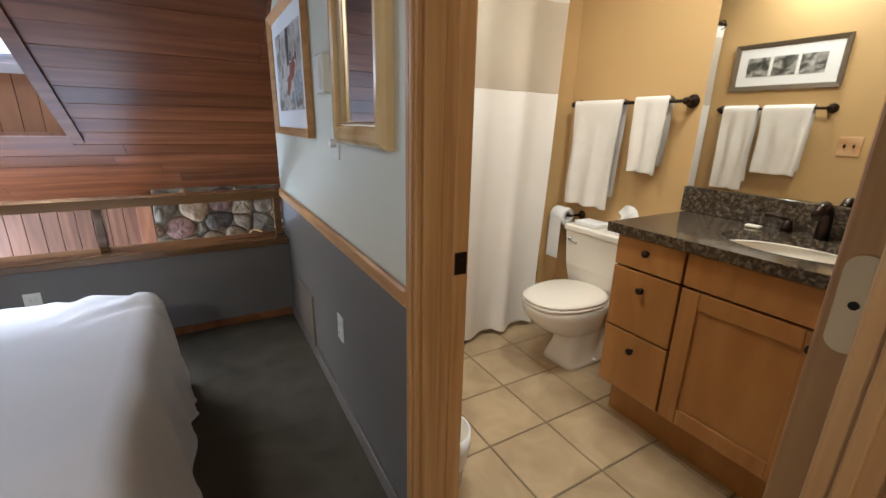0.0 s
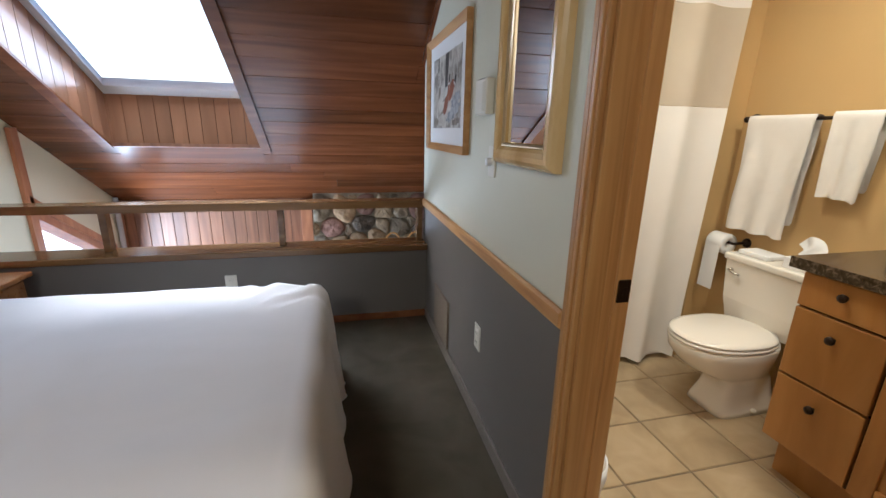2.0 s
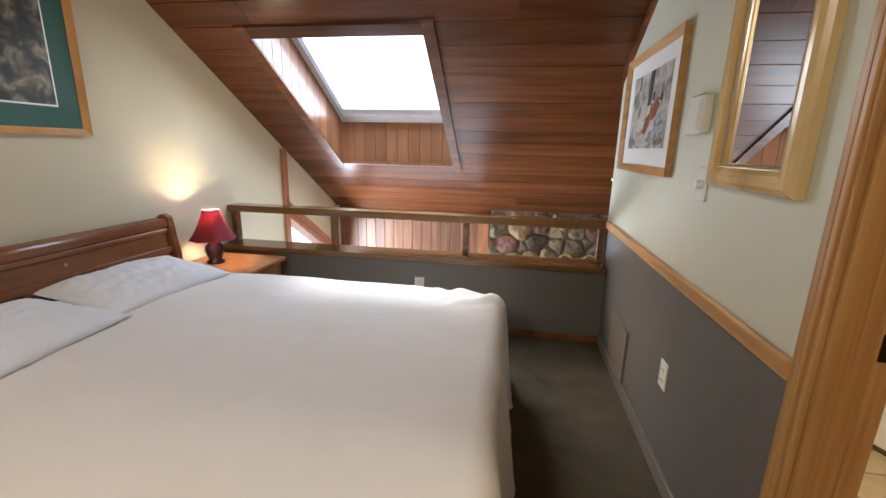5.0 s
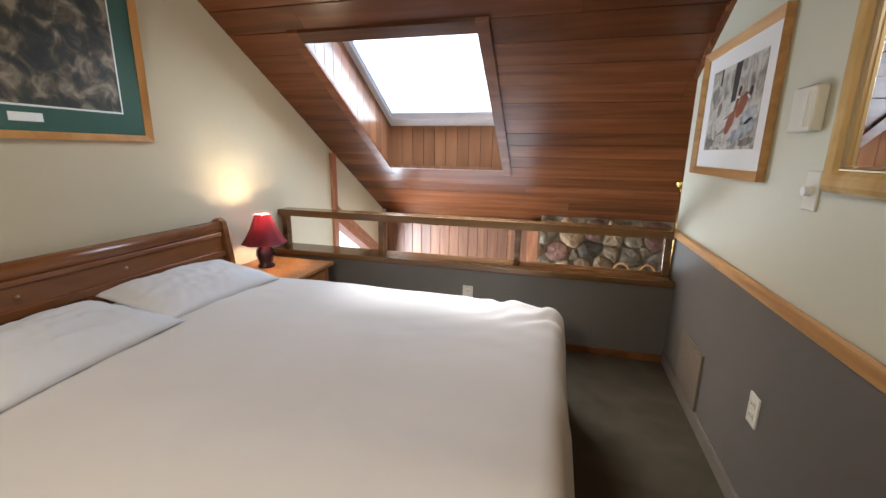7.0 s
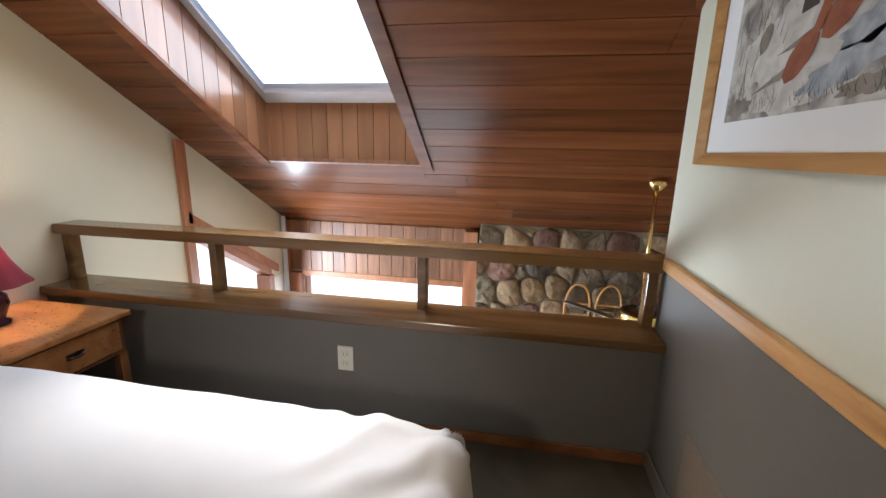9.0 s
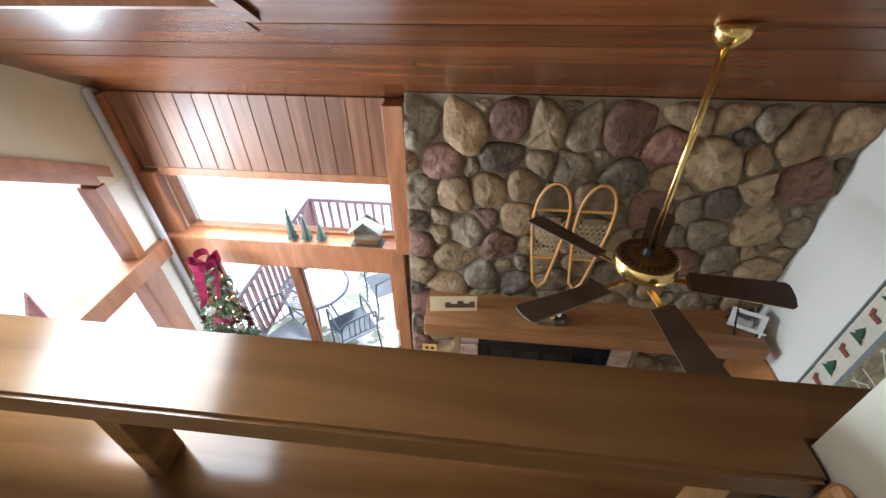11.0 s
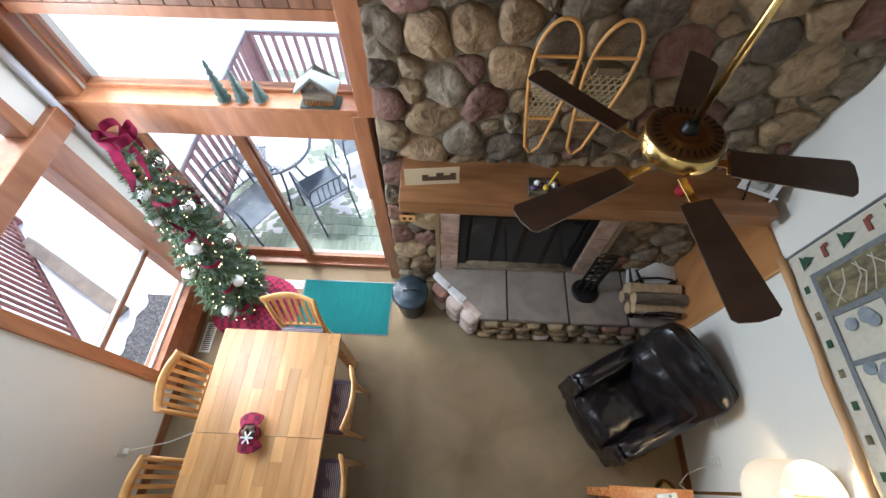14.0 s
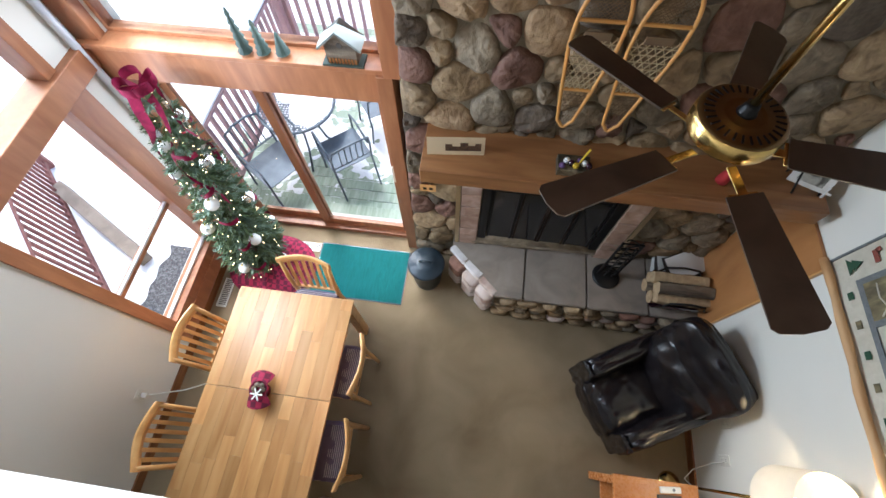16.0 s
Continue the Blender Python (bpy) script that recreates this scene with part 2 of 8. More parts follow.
SIDING = varied("red_brown_siding", [(0.22, 0.09, 0.08), (0.27, 0.12, 0.105)], (2, 2, 12), 0.85, 0.2, spread=0.1)
PATIO = varied("patio_wrought_iron", [(0.085, 0.105, 0.13), (0.13, 0.155, 0.185)], (8, 8, 8), 0.5, 0.1, spread=0.0, metal=0.3)
RED_SHADE = varied("red_lamp_shade", [(0.15, 0.009, 0.016), (0.21, 0.013, 0.022)], (12, 12, 12), 0.8, 0.3, fine=300, spread=0.0)
DARKBASE = mat("dark_plum_ceramic", (0.035, 0.01, 0.022), 0.2)
LINEN = varied("white_lamp_shade", [(0.72, 0.66, 0.56), (0.78, 0.72, 0.62)], (12, 12, 12), 0.9, 0.2, fine=400, spread=0.0)
for m_, a_ in ((RED_SHADE, 0.045), (LINEN, 0.09), (CURTAIN, 0.08), (SHEER, 0.25)):
    b_ = m_.node_tree.nodes["Principled BSDF"]
    tr = m_.node_tree.nodes.new("ShaderNodeBsdfTranslucent")
    m_.node_tree.links.new(m_.node_tree.nodes["Hue/Saturation/Value"].outputs[0], tr.inputs[0])
    mx = m_.node_tree.nodes.new("ShaderNodeMixShader")
    mx.inputs[0].default_value = a_
    out = m_.node_tree.nodes["Material Output"]
    m_.node_tree.links.new(b_.outputs[0], mx.inputs[1])
    m_.node_tree.links.new(tr.outputs[0], mx.inputs[2])
    m_.node_tree.links.new(mx.outputs[0], out.inputs[0])


def glow(name, colour, power):
    m = mat(name, colour, 0.4)
    b = m.node_tree.nodes["Principled BSDF"]
    b.inputs["Emission Color"].default_value = (*colour, 1)
    b.inputs["Emission Strength"].default_value = power
    return m


def clear(name, tint=(1, 1, 1), rough=0.0):
    m = mat(name, tint, rough)
    m.node_tree.nodes["Principled BSDF"].inputs["Transmission Weight"].default_value = 1.0
    m.node_tree.nodes["Principled BSDF"].inputs["IOR"].default_value = 1.05
    return m


GLASS = clear("window_glass")
LINING = varied("varnished_cedar_lining", [(0.20, 0.088, 0.042), (0.23, 0.104, 0.050), (0.27, 0.125, 0.062)], (7, 7, 1.0), 0.24, 0.02, spread=0.18, gloss_var=0.02, spec=0.8, detail=3.0)
SASH = varied("pale_sash_paint", [(0.55, 0.55, 0.58), (0.62, 0.62, 0.65)], (5, 5, 5), 0.4, 0.05, spread=0.0)
PICGLASS = clear("clear_plastic")
MIRROR = mat("mirror_silver", (0.86, 0.86, 0.84), 0.02, 1.0)
BULB = glow("lit_bulb", (1.0, 0.72, 0.38), 14.0)
TINYLIGHT = glow("fairy_light", (1.0, 0.72, 0.38), 7.0)
SMOKED = mat("smoked_glass", (0.012, 0.012, 0.013), 0.08)

# ---- building helpers ----
def part(name, bm, material, parent=None, label="", smooth=False):
    me = bpy.data.meshes.new(name)
    if smooth:
        for f in bm.faces:
            f.smooth = True
    bm.to_mesh(me)
    bm.free()
    for one in material if isinstance(material, (list, tuple)) else [material]:
        me.materials.append(one)
    o = new(name, me)
    if parent is not None:
        o.parent = parent
        if parent.type == "EMPTY":
            o.matrix_parent_inverse = Matrix.Translation(-Vector(parent.location))
    if label:
        tagged(o, label)
    return o


def share(name, me, m, parent):
    o = new(name, me)
    o.parent = parent
    o.matrix_basis = Matrix.Translation(-parent.location) @ m
    return o


def thing(name, at, label, category, group=""):
    e = new(name)
    e.empty_display_size = 0.05
    e.location = at
    return tagged(e, label, category, group)


def structure(ob, label, category):
    return tagged(ob, label, category, kind="structure")


def add_box(bm, lo, hi, mi=0):
    x0, y0, z0 = lo
    x1, y1, z1 = hi
    vs = [bm.verts.new(p) for p in ((x0, y0, z0), (x1, y0, z0), (x1, y1, z0), (x0, y1, z0), (x0, y0, z1), (x1, y0, z1), (x1, y1, z1), (x0, y1, z1))]
    out = []
    for q in ((3, 2, 1, 0), (4, 5, 6, 7), (0, 1, 5, 4), (1, 2, 6, 5), (2, 3, 7, 6), (3, 0, 4, 7)):
        f = bm.faces.new([vs[i] for i in q])
        f.material_index = mi
        out.append(f)
    return vs


def box(lo, hi, bev=0.0, seg=2):
    bm = bmesh.new()
    add_box(bm, lo, hi)
    if bev:
        bmesh.ops.bevel(bm, geom=bm.edges[:], offset=bev, segments=seg, affect="EDGES", profile=0.5)
    return bm


def boxes(*pairs, bev=0.0):
    bm = bmesh.new()
    for lo, hi in pairs:
        add_box(bm, lo, hi)
    if bev:
        bmesh.ops.bevel(bm, geom=bm.edges[:], offset=bev, segments=1, affect="EDGES")
    return bm


def prism(outline, a, b, axis="x", bev=0.0):
    """A flat outline of (u, v) pushed from a to b along an axis; u, v are the other two axes in order."""
    bm = bmesh.new()

    def at(u, v, w):
        return {"x": (w, u, v), "y": (u, w, v), "z": (u, v, w)}[axis]

    lo = [bm.verts.new(at(u, v, a)) for u, v in outline]
    hi = [bm.verts.new(at(u, v, b)) for u, v in outline]
    n = len(lo)
    bm.faces.new(lo[::-1])
    bm.faces.new(hi)
    for i in range(n):
        bm.faces.new((lo[i], lo[(i + 1) % n], hi[(i + 1) % n], hi[i]))
    bmesh.ops.recalc_face_normals(bm, faces=bm.faces[:])
    if bev:
        bmesh.ops.bevel(bm, geom=bm.edges[:], offset=bev, segments=2, affect="EDGES")
    return bm


def lathe(profile, at=(0, 0, 0), seg=24, bm=None):
    bm = bm or bmesh.new()
    rings = []
    for r, z in profile:
        if r < 1e-5:
            rings.append([bm.verts.new((at[0], at[1], at[2] + z))])
        else:
            rings.append([bm.verts.new((at[0] + r * math.cos(2 * math.pi * i / seg), at[1] + r * math.sin(2 * math.pi * i / seg), at[2] + z)) for i in range(seg)])
    for a, b in zip(rings, rings[1:]):
        for i in range(seg):
            j = (i + 1) % seg
            q = [a[i % len(a)], a[j % len(a)], b[j % len(b)], b[i % len(b)]]
            q = list(dict.fromkeys(q))
            if len(q) > 2:
                bm.faces.new(q)
    bmesh.ops.recalc_face_normals(bm, faces=bm.faces[:])
    return bm


def tube(points, r, seg=8, bm=None, cap=True):
    """A round bar along points; r may be one radius or one for each point."""
    bm = bm or bmesh.new()
    pts = [Vector(p) for p in points]
    rs = r if isinstance(r, (list, tuple)) else [r] * len(pts)
    rings = []
    up = None
    for i, p in enumerate(pts):
        d = (pts[min(i + 1, len(pts) - 1)] - pts[max(i - 1, 0)]).normalized()
        if up is None:
            up = d.orthogonal().normalized()
        up = (up - d * up.dot(d)).normalized()
        side = d.cross(up)
        rings.append([bm.verts.new(p + (up * math.cos(2 * math.pi * k / seg) + side * math.sin(2 * math.pi * k / seg)) * rs[i]) for k in range(seg)])
    for a, b in zip(rings, rings[1:]):
        for k in range(seg):
            bm.faces.new((a[k], a[(k + 1) % seg], b[(k + 1) % seg], b[k]))
    if cap:
        bm.faces.new(rings[0][::-1])
        bm.faces.new(rings[-1])
    return bm


def ball(at, r, bm=None, seg=12, squash=1.0):
    n = seg // 2
    return lathe([(r * math.sin(math.pi * i / n), -r * squash * math.cos(math.pi * i / n)) for i in range(n + 1)], at, seg, bm)


def grid(nu, nv, f, bm=None, loop=False):
    bm = bm or bmesh.new()
    vs = [[bm.verts.new(f(i / nu, j / nv)) for j in range(nv + 1)] for i in range(nu + 1)]
    for i in range(nu):
        for j in range(nv):
            bm.faces.new((vs[i][j], vs[i + 1][j], vs[i + 1][j + 1], vs[i][j + 1]))
    return bm


def moved(bm, m):
    bmesh.ops.transform(bm, matrix=m, verts=bm.verts[:])
    return bm


def merge(*bms):
    out = bmesh.new()
    for b in bms:
        me = bpy.data.meshes.new("tmp")
        b.to_mesh(me)
        b.free()
        out.from_mesh(me)
        bpy.data.meshes.remove(me)
    return out

# ---- setting ----
F = -2.7           # living-room floor
WX = -1.75         # long side wall with the headboard and the side windows
PX = 1.10          # picture wall, bedroom face
RX = 2.62          # living-room wall with the tapestry
FY = 5.80          # front wall
HY = 3.571         # half wall, bedroom face
BY = -1.6          # wall behind the start of the walk


def roof(y):
    return 0.414 + 0.59 * (5.99 - y)


structure(part("floor_loft", box((WX, BY, -0.22), (PX + 0.06, HY + 0.099, 0.0)), CARPET), "olive-brown cut pile carpet of the loft bedroom", "floor")
structure(part("floor_living", box((WX, 0.5, F - 0.2), (RX, FY, F)), CARPET2), "tan wall-to-wall carpet of the living room", "floor")
structure(part("floor_bath", box((PX + 0.06, 0.2, -0.22), (2.66, 3.45, -0.006)), GROUT), "brown grout bed under ceramic bathroom floor tiles", "floor")

# side wall with openings for the lower and upper side windows
SY0, SY1 = 4.52, 5.46


def side_top(y):
    return 0.66 - 0.62 * (y - 4.575)


bm = bmesh.new()
add_box(bm, (WX - 0.16, BY, F), (WX, SY0, -0.0))
add_box(bm, (WX - 0.16, SY0, F), (WX, SY1, -2.35))
add_box(bm, (WX - 0.16, SY0, -0.665), (WX, SY1, -0.53))
add_box(bm, (WX - 0.16, SY1, F), (WX, FY, 0.0))
wall_low = part("wall_side", bm, LIVINGP)
structure(wall_low, "off-white painted side wall of the living room", "wall")
bm = merge(
    prism([(BY, 0.0), (SY0, 0.0), (SY0, roof(SY0) + 0.1), (BY, roof(BY) + 0.1)], WX - 0.16, WX, "x"),
    prism([(SY0, side_top(SY0)), (SY1, side_top(SY1)), (SY1, roof(SY1) + 0.1), (SY0, roof(SY0) + 0.1)], WX - 0.16, WX, "x"),
    prism([(SY1, 0.0), (FY, 0.0), (FY, roof(FY) + 0.1), (SY1, roof(SY1) + 0.1)], WX - 0.16, WX, "x"))
structure(part("wall_gable", bm, CREAM), "cream painted gable wall above the bed, under the slope", "wall")

# picture wall: wainscot below, sage above, doorway between 0.88 and 1.63
bm = boxes(((PX, 1.65, 0.0), (PX + 0.06, 3.69, 0.830)), ((PX, BY, 0.0), (PX + 0.06, 0.86, 0.830)))
structure(part("wall_wainscot", bm, GREYP), "dark grey painted lower wall below the chair rail", "wall")
bm = merge(
    prism([(1.65, 0.830), (3.69, 0.830), (3.69, roof(3.69) + 0.05), (1.65, roof(1.65) + 0.05)], PX, PX + 0.06, "x"),
    prism([(BY, 0.830), (0.86, 0.830), (0.86, roof(0.86) + 0.05), (BY, roof(BY) + 0.05)], PX, PX + 0.06, "x"),
    prism([(0.86, 2.06), (1.65, 2.06), (1.65, roof(1.65) + 0.05), (0.86, roof(0.86) + 0.05)], PX, PX + 0.06, "x"))
structure(part("wall_picture", bm, SAGE), "pale sage painted wall with the pictures", "wall")
bm = boxes(((PX + 0.06, 1.65, -0.02), (PX + 0.12, 3.4, 2.4)), ((PX + 0.06, 0.2, -0.02), (PX + 0.12, 0.86, 2.4)), ((PX + 0.06, 0.86, 2.06), (PX + 0.12, 1.65, 2.4)))
structure(part("wall_bath_west", bm, BATHP), "ochre painted bathroom wall beside the doorway", "wall")
structure(part("wall_bath_east", box((2.66, 0.2, -0.02), (2.74, 3.45, 2.4)), BATHP), "ochre painted bathroom wall behind vanity and toilet", "wall")
structure(part("wall_bath_north", box((PX + 0.12, 3.36, -0.02), (2.66, 3.45, 2.4)), BATHP), "ochre wall behind the bathtub", "wall")
structure(part("wall_bath_south", box((PX + 0.12, 0.12, -0.02), (2.66, 0.2, 2.4)), BATHP), "ochre painted bathroom end wall", "wall")
structure(part("ceiling_bath", box((PX + 0.06, 0.12, 2.4), (2.74, 3.45, 2.48)), WHITEP), "flat painted bathroom ceiling", "ceiling")
structure(part("wall_tub_end", box((2.50, 2.70, -0.02), (2.66, 2.78, 2.4), 0.003), BATHP), "narrow ochre wall end beside the bathtub", "wall")

# living-room wall with the tapestry, wall under the bathroom, back walls
bm = prism([(0.5, F), (FY, F), (FY, roof(FY) + 0.1), (3.63, roof(3.63) + 0.1), (3.63, -0.3), (0.5, -0.3)], RX, RX + 0.15, "x")
structure(part("wall_tapestry", bm, LIVINGP), "off-white painted living room wall with a tapestry", "wall")
structure(part("wall_loft_end", prism([(PX + 0.06, -0.22), (RX, -0.22), (RX, roof(3.69) + 0.02), (PX + 0.06, roof(3.69) + 0.02)], 3.63, 3.69, "y"), LIVINGP), "off-white wall above the living room", "wall")
structure(part("wall_under_loft", box((WX, 0.4, F), (RX, 0.5, -0.22)), LIVINGP), "off-white wall below the loft", "wall")
structure(part("ceiling_under_loft", box((WX, 0.5, -0.30), (RX, HY + 0.02, -0.225)), WHITEP), "flat ceiling below the loft", "ceiling")
structure(part("wall_back", prism([(WX - 0.16, 0.0), (PX + 0.06, 0.0), (PX + 0.06, roof(BY) + 0.1), (WX - 0.16, roof(BY) + 0.1)], BY - 0.12, BY, "y"), CREAM), "cream wall behind the loft", "wall")

# sloped board ceiling, one mesh of planks, with the skylight opening
KX0, KX1, KY0, KY1 = -1.24, -0.13, 3.36, 4.77
bm = bmesh.new()
y = BY
k = 0
W = 0.158
rng = random.Random(4)
while y < FY + 0.05:
    y1 = min(y + W, FY + 0.05)
    spans = [(WX, RX if y > 3.58 else PX)]
    if y1 > KY0 and y < KY1:
        spans = [(WX, KX0), (KX1, spans[0][1])]
    for a, b in spans:
        cuts = [a]
        c = a + rng.uniform(0.5, 2.6)
        while c < b - 0.3:
            cuts.append(c)
            c += rng.uniform(1.2, 2.8)
        cuts.append(b)
        for u, v in zip(cuts, cuts[1:]):
            d = rng.uniform(0, 0.0025)
            g = 0.003
            lo = [(u + 0.0008, y + g), (v - 0.0008, y + g), (v - 0.0008, y1 - g), (u + 0.0008, y1 - g)]
            va = [bm.verts.new((p, q, roof(q) + d)) for p, q in lo]
            vb = [bm.verts.new((p, q, roof(q) + 0.02)) for p, q in lo]
            bm.faces.new(va[::-1])
            bm.faces.new(vb)
            for i in range(4):
                bm.faces.new((va[i], va[(i + 1) % 4], vb[(i + 1) % 4], vb[i]))
    y = y1
    k += 1
bmesh.ops.recalc_face_normals(bm, faces=bm.faces[:])
structure(part("ceiling", bm, CEDAR_X), "varnished dark cedar plank sloped ceiling", "ceiling")
bm = bmesh.new()
H = 0.03
for a, b, c, d in ((WX - 0.2, RX + 0.2, BY - 0.2, KY0 - H), (WX - 0.2, RX + 0.2, KY1 + H, FY + 0.6), (WX - 0.2, KX0 - H, KY0 - H, KY1 + H), (KX1 + H, RX + 0.2, KY0 - H, KY1 + H)):
    vs = [bm.verts.new((p, q, roof(q) + h)) for h in (0.022, 0.25) for p, q in ((a, c), (b, c), (b, d), (a, d))]
    for q in ((3, 2, 1, 0), (4, 5, 6, 7), (0, 1, 5, 4), (1, 2, 6, 5), (2, 3, 7, 6), (3, 0, 4, 7)):
        bm.faces.new([vs[i] for i in q])
structure(part("roof", bm, BLACKM), "solid roof above the board ceiling", "roof")

# skylight: board-lined well, frame trim, glass
sk = thing("skylight_window", (-0.68, 4.06, roof(4.06)), "bright roof skylight in a board-lined well", "skylight")
sk["kind"] = "structure"
TOPZ = 0.44


def well(q):
    return roof(q) + TOPZ


bm = bmesh.new()
n = 10
for i in range(n):           # lower wall, upright boards
    a = KX0 + (KX1 - KX0) * i / n
    b = KX0 + (KX1 - KX0) * (i + 1) / n
    add_box(bm, (a + 0.002, KY1, roof(KY1) - 0.005), (b - 0.002, KY1 + 0.015, well(KY1) + 0.05))
part("lower_lining", bm, LINING, sk)
bm = bmesh.new()
n = 12
for i in range(n):           # left and right walls, boards across the slope
    a = KY0 + (KY1 - KY0) * i / n + 0.0025
    b = KY0 + (KY1 - KY0) * (i + 1) / n - 0.0025
    for xa, xb in ((KX0 - 0.015, KX0), (KX1, KX1 + 0.015)):
        vs = [bm.verts.new(p) for p in ((xa, a, roof(a)), (xb, a, roof(a)), (xb, b, roof(b)), (xa, b, roof(b)), (xa, a, well(a)), (xb, a, well(a)), (xb, b, well(b)), (xa, b, well(b)))]
        for q in ((3, 2, 1, 0), (4, 5, 6, 7), (0, 1, 5, 4), (1, 2, 6, 5), (2, 3, 7, 6), (3, 0, 4, 7)):
            bm.faces.new([vs[j] for j in q])
part("side_lining", bm, LINING, sk)
for xa in (KX0 - 0.019, KX1 + 0.0155):
    part("lining_back", prism([(KY0, roof(KY0) + 0.01), (KY1, roof(KY1) + 0.01), (KY1, well(KY1)), (KY0, well(KY0))], xa, xa + 0.0035, "x"), BRONZE, sk)
part("lining_back", box((KX0 - 0.03, KY1 + 0.0155, roof(KY1)), (KX1 + 0.03, KY1 + 0.019, well(KY1) + 0.05)), BRONZE, sk)
for xa in (KX0, KX1):
    part("corner_bead", box((xa - 0.014, KY1 - 0.010, roof(KY1) - 0.004), (xa + 0.014, KY1 + 0.014, well(KY1) - 0.05), 0.003), LINING, sk)
part("upper_lining", box((KX0, KY0 - 0.015, roof(KY0)), (KX1, KY0, well(KY0))), CEDAR_X, sk)


def slope_box(x0, x1, y0, y1, h0, h1):
    bm = bmesh.new()
    vs = [bm.verts.new((p, q, roof(q) + h)) for h in (h0, h1) for p, q in ((x0, y0), (x1, y0), (x1, y1), (x0, y1))]
    for q in ((3, 2, 1, 0), (4, 5, 6, 7), (0, 1, 5, 4), (1, 2, 6, 5), (2, 3, 7, 6), (3, 0, 4, 7)):
        bm.faces.new([vs[i] for i in q])
    return bm


T = 0.075
for x0, x1, y0, y1 in ((KX0 - T, KX0, KY0 - T, KY1), (KX1, KX1 + T, KY0 - T, KY1 + 0.05), (KX0, KX1, KY0 - T, KY0)):
    part("trim", slope_box(x0, x1, y0, y1, -0.018, 0.002), CEDAR_X, sk)
part("apron_board", slope_box(KX0, KX1, KY1 - 0.004, KY1 + 0.16, -0.005, 0.004), CEDAR_X, sk)
# the daylit lower edge of the well, drawn as a strip of paler wood
part("edge_strip", slope_box(KX0, KX1, KY1 - 0.022, KY1 - 0.0045, -0.008, 0.016), CEDAR_Z, sk, "thin edge strip in paler wood for the lit edge")
for x0, x1, y0, y1 in ((KX0, KX0 + 0.05, KY0, KY1), (KX1 - 0.05, KX1, KY0, KY1), (KX0 + 0.05, KX1 - 0.05, KY0, KY0 + 0.05), (KX0 + 0.05, KX1 - 0.05, KY1 - 0.09, KY1)):
    part("sash", slope_box(x0, x1, y0, y1, TOPZ - 0.04, TOPZ + 0.02), SASH, sk, "pale grey painted sash")
gl = part("pane", slope_box(KX0 + 0.05, KX1 - 0.05, KY0 + 0.05, KY1 - 0.09, TOPZ - 0.008, TOPZ - 0.002), GLASS, sk)
gl.visible_shadow = False

# half wall, sill, rail
structure(part("wall_half", box((WX, HY, 0.0), (PX, HY + 0.10, 0.505)), GREYP), "low grey painted half wall of the loft", "wall")
structure(part("wall_half_outside", box((WX, HY + 0.10, -0.2), (PX + 0.06, HY + 0.106, 0.505)), LIVINGP), "off-white outside face of the loft edge", "wall")
rl = thing("loft_railing", (-0.3, 3.74, 0.505), "wooden loft railing with a wide sill and square posts", "railing")
part("sill", box((WX, HY - 0.03, 0.505), (PX, HY + 0.20, 0.545), 0.006), RAIL_W, rl)
part("top_rail", prism([(WX, 3.645), (PX - 0.003, 3.645), (PX - 0.003, 3.692), (1.75, 3.692), (1.75, 3.780), (WX, 3.786)], 0.788, 0.838, "z", 0.006), RAIL_W, rl, "glossy brown wooden rail cap")
for x in (WX + 0.035, -0.885, 0.13, PX - 0.035):
    part("post", box((x - 0.020, 3.675, 0.545), (x + 0.020, 3.735, 0.788), 0.003), RAIL_W, rl)

# trim of the bedroom
bb = boxes(((PX - 0.012, 1.71, 0.0), (PX, HY, 0.075)), bev=0.004)
BASEP = varied("brown_grey_base_paint", [(0.15, 0.125, 0.10), (0.18, 0.15, 0.12)], (3, 3, 3), 0.5, 0.1, spread=0.0)
structure(part("baseboard", bb, BASEP), "thin brown-grey painted baseboard along the picture wall", "baseboard")
structure(part("baseboard_half", boxes(((WX, HY - 0.012, 0.0), (PX - 0.012, HY, 0.05)), bev=0.003), CHERRY), "thin brown baseboard along the half wall", "baseboard")
structure(part("chair_rail", boxes(((PX - 0.022, 1.70, 0.803), (PX - 0.0005, 3.64, 0.857)), bev=0.007), OAK_Y), "honey oak chair rail on the picture wall", "trim")
dr = thing("door_frame", (PX + 0.06, 1.25, 0.0), "honey oak door casing and jamb with a dark strike plate", "door frame")
dr["kind"] = "structure"
for side, y0, y1 in (("near", 0.80, 0.872), ("far", 1.641, 1.70)):
    part("casing", merge(box((PX - 0.018, y0, 0.0), (PX - 0.0005, y1, 2.13), 0.004), box((PX - 0.024, y0 + 0.012, 0.0), (PX - 0.017, y0 + 0.026, 2.12), 0.002), box((PX - 0.023, y1 - 0.03, 0.0), (PX - 0.017, y1 - 0.018, 2.12), 0.002)), OAK_Z, dr)
part("casing", box((PX - 0.018, 0.872, 2.06), (PX - 0.0005, 1.641, 2.13), 0.004), OAK_Y, dr)
part("jamb", merge(box((PX - 0.001, 1.630, 0.0), (PX + 0.05, 1.650, 2.06), 0.002), box((PX + 0.082, 1.630, 0.0), (PX + 0.125, 1.650, 2.06), 0.002), box((PX + 0.049, 1.638, 0.0), (PX + 0.083, 1.650, 2.06))), OAK_Z, dr)
part("jamb", box((PX + 0.085, 0.859, 0.0), (PX + 0.125, 0.885, 2.06), 0.002), OAK_Z, dr)
part("bath_casing", box((PX + 0.1205, 1.64, 0.0), (PX + 0.135, 1.71, 2.12), 0.004), OAK_Z, dr)
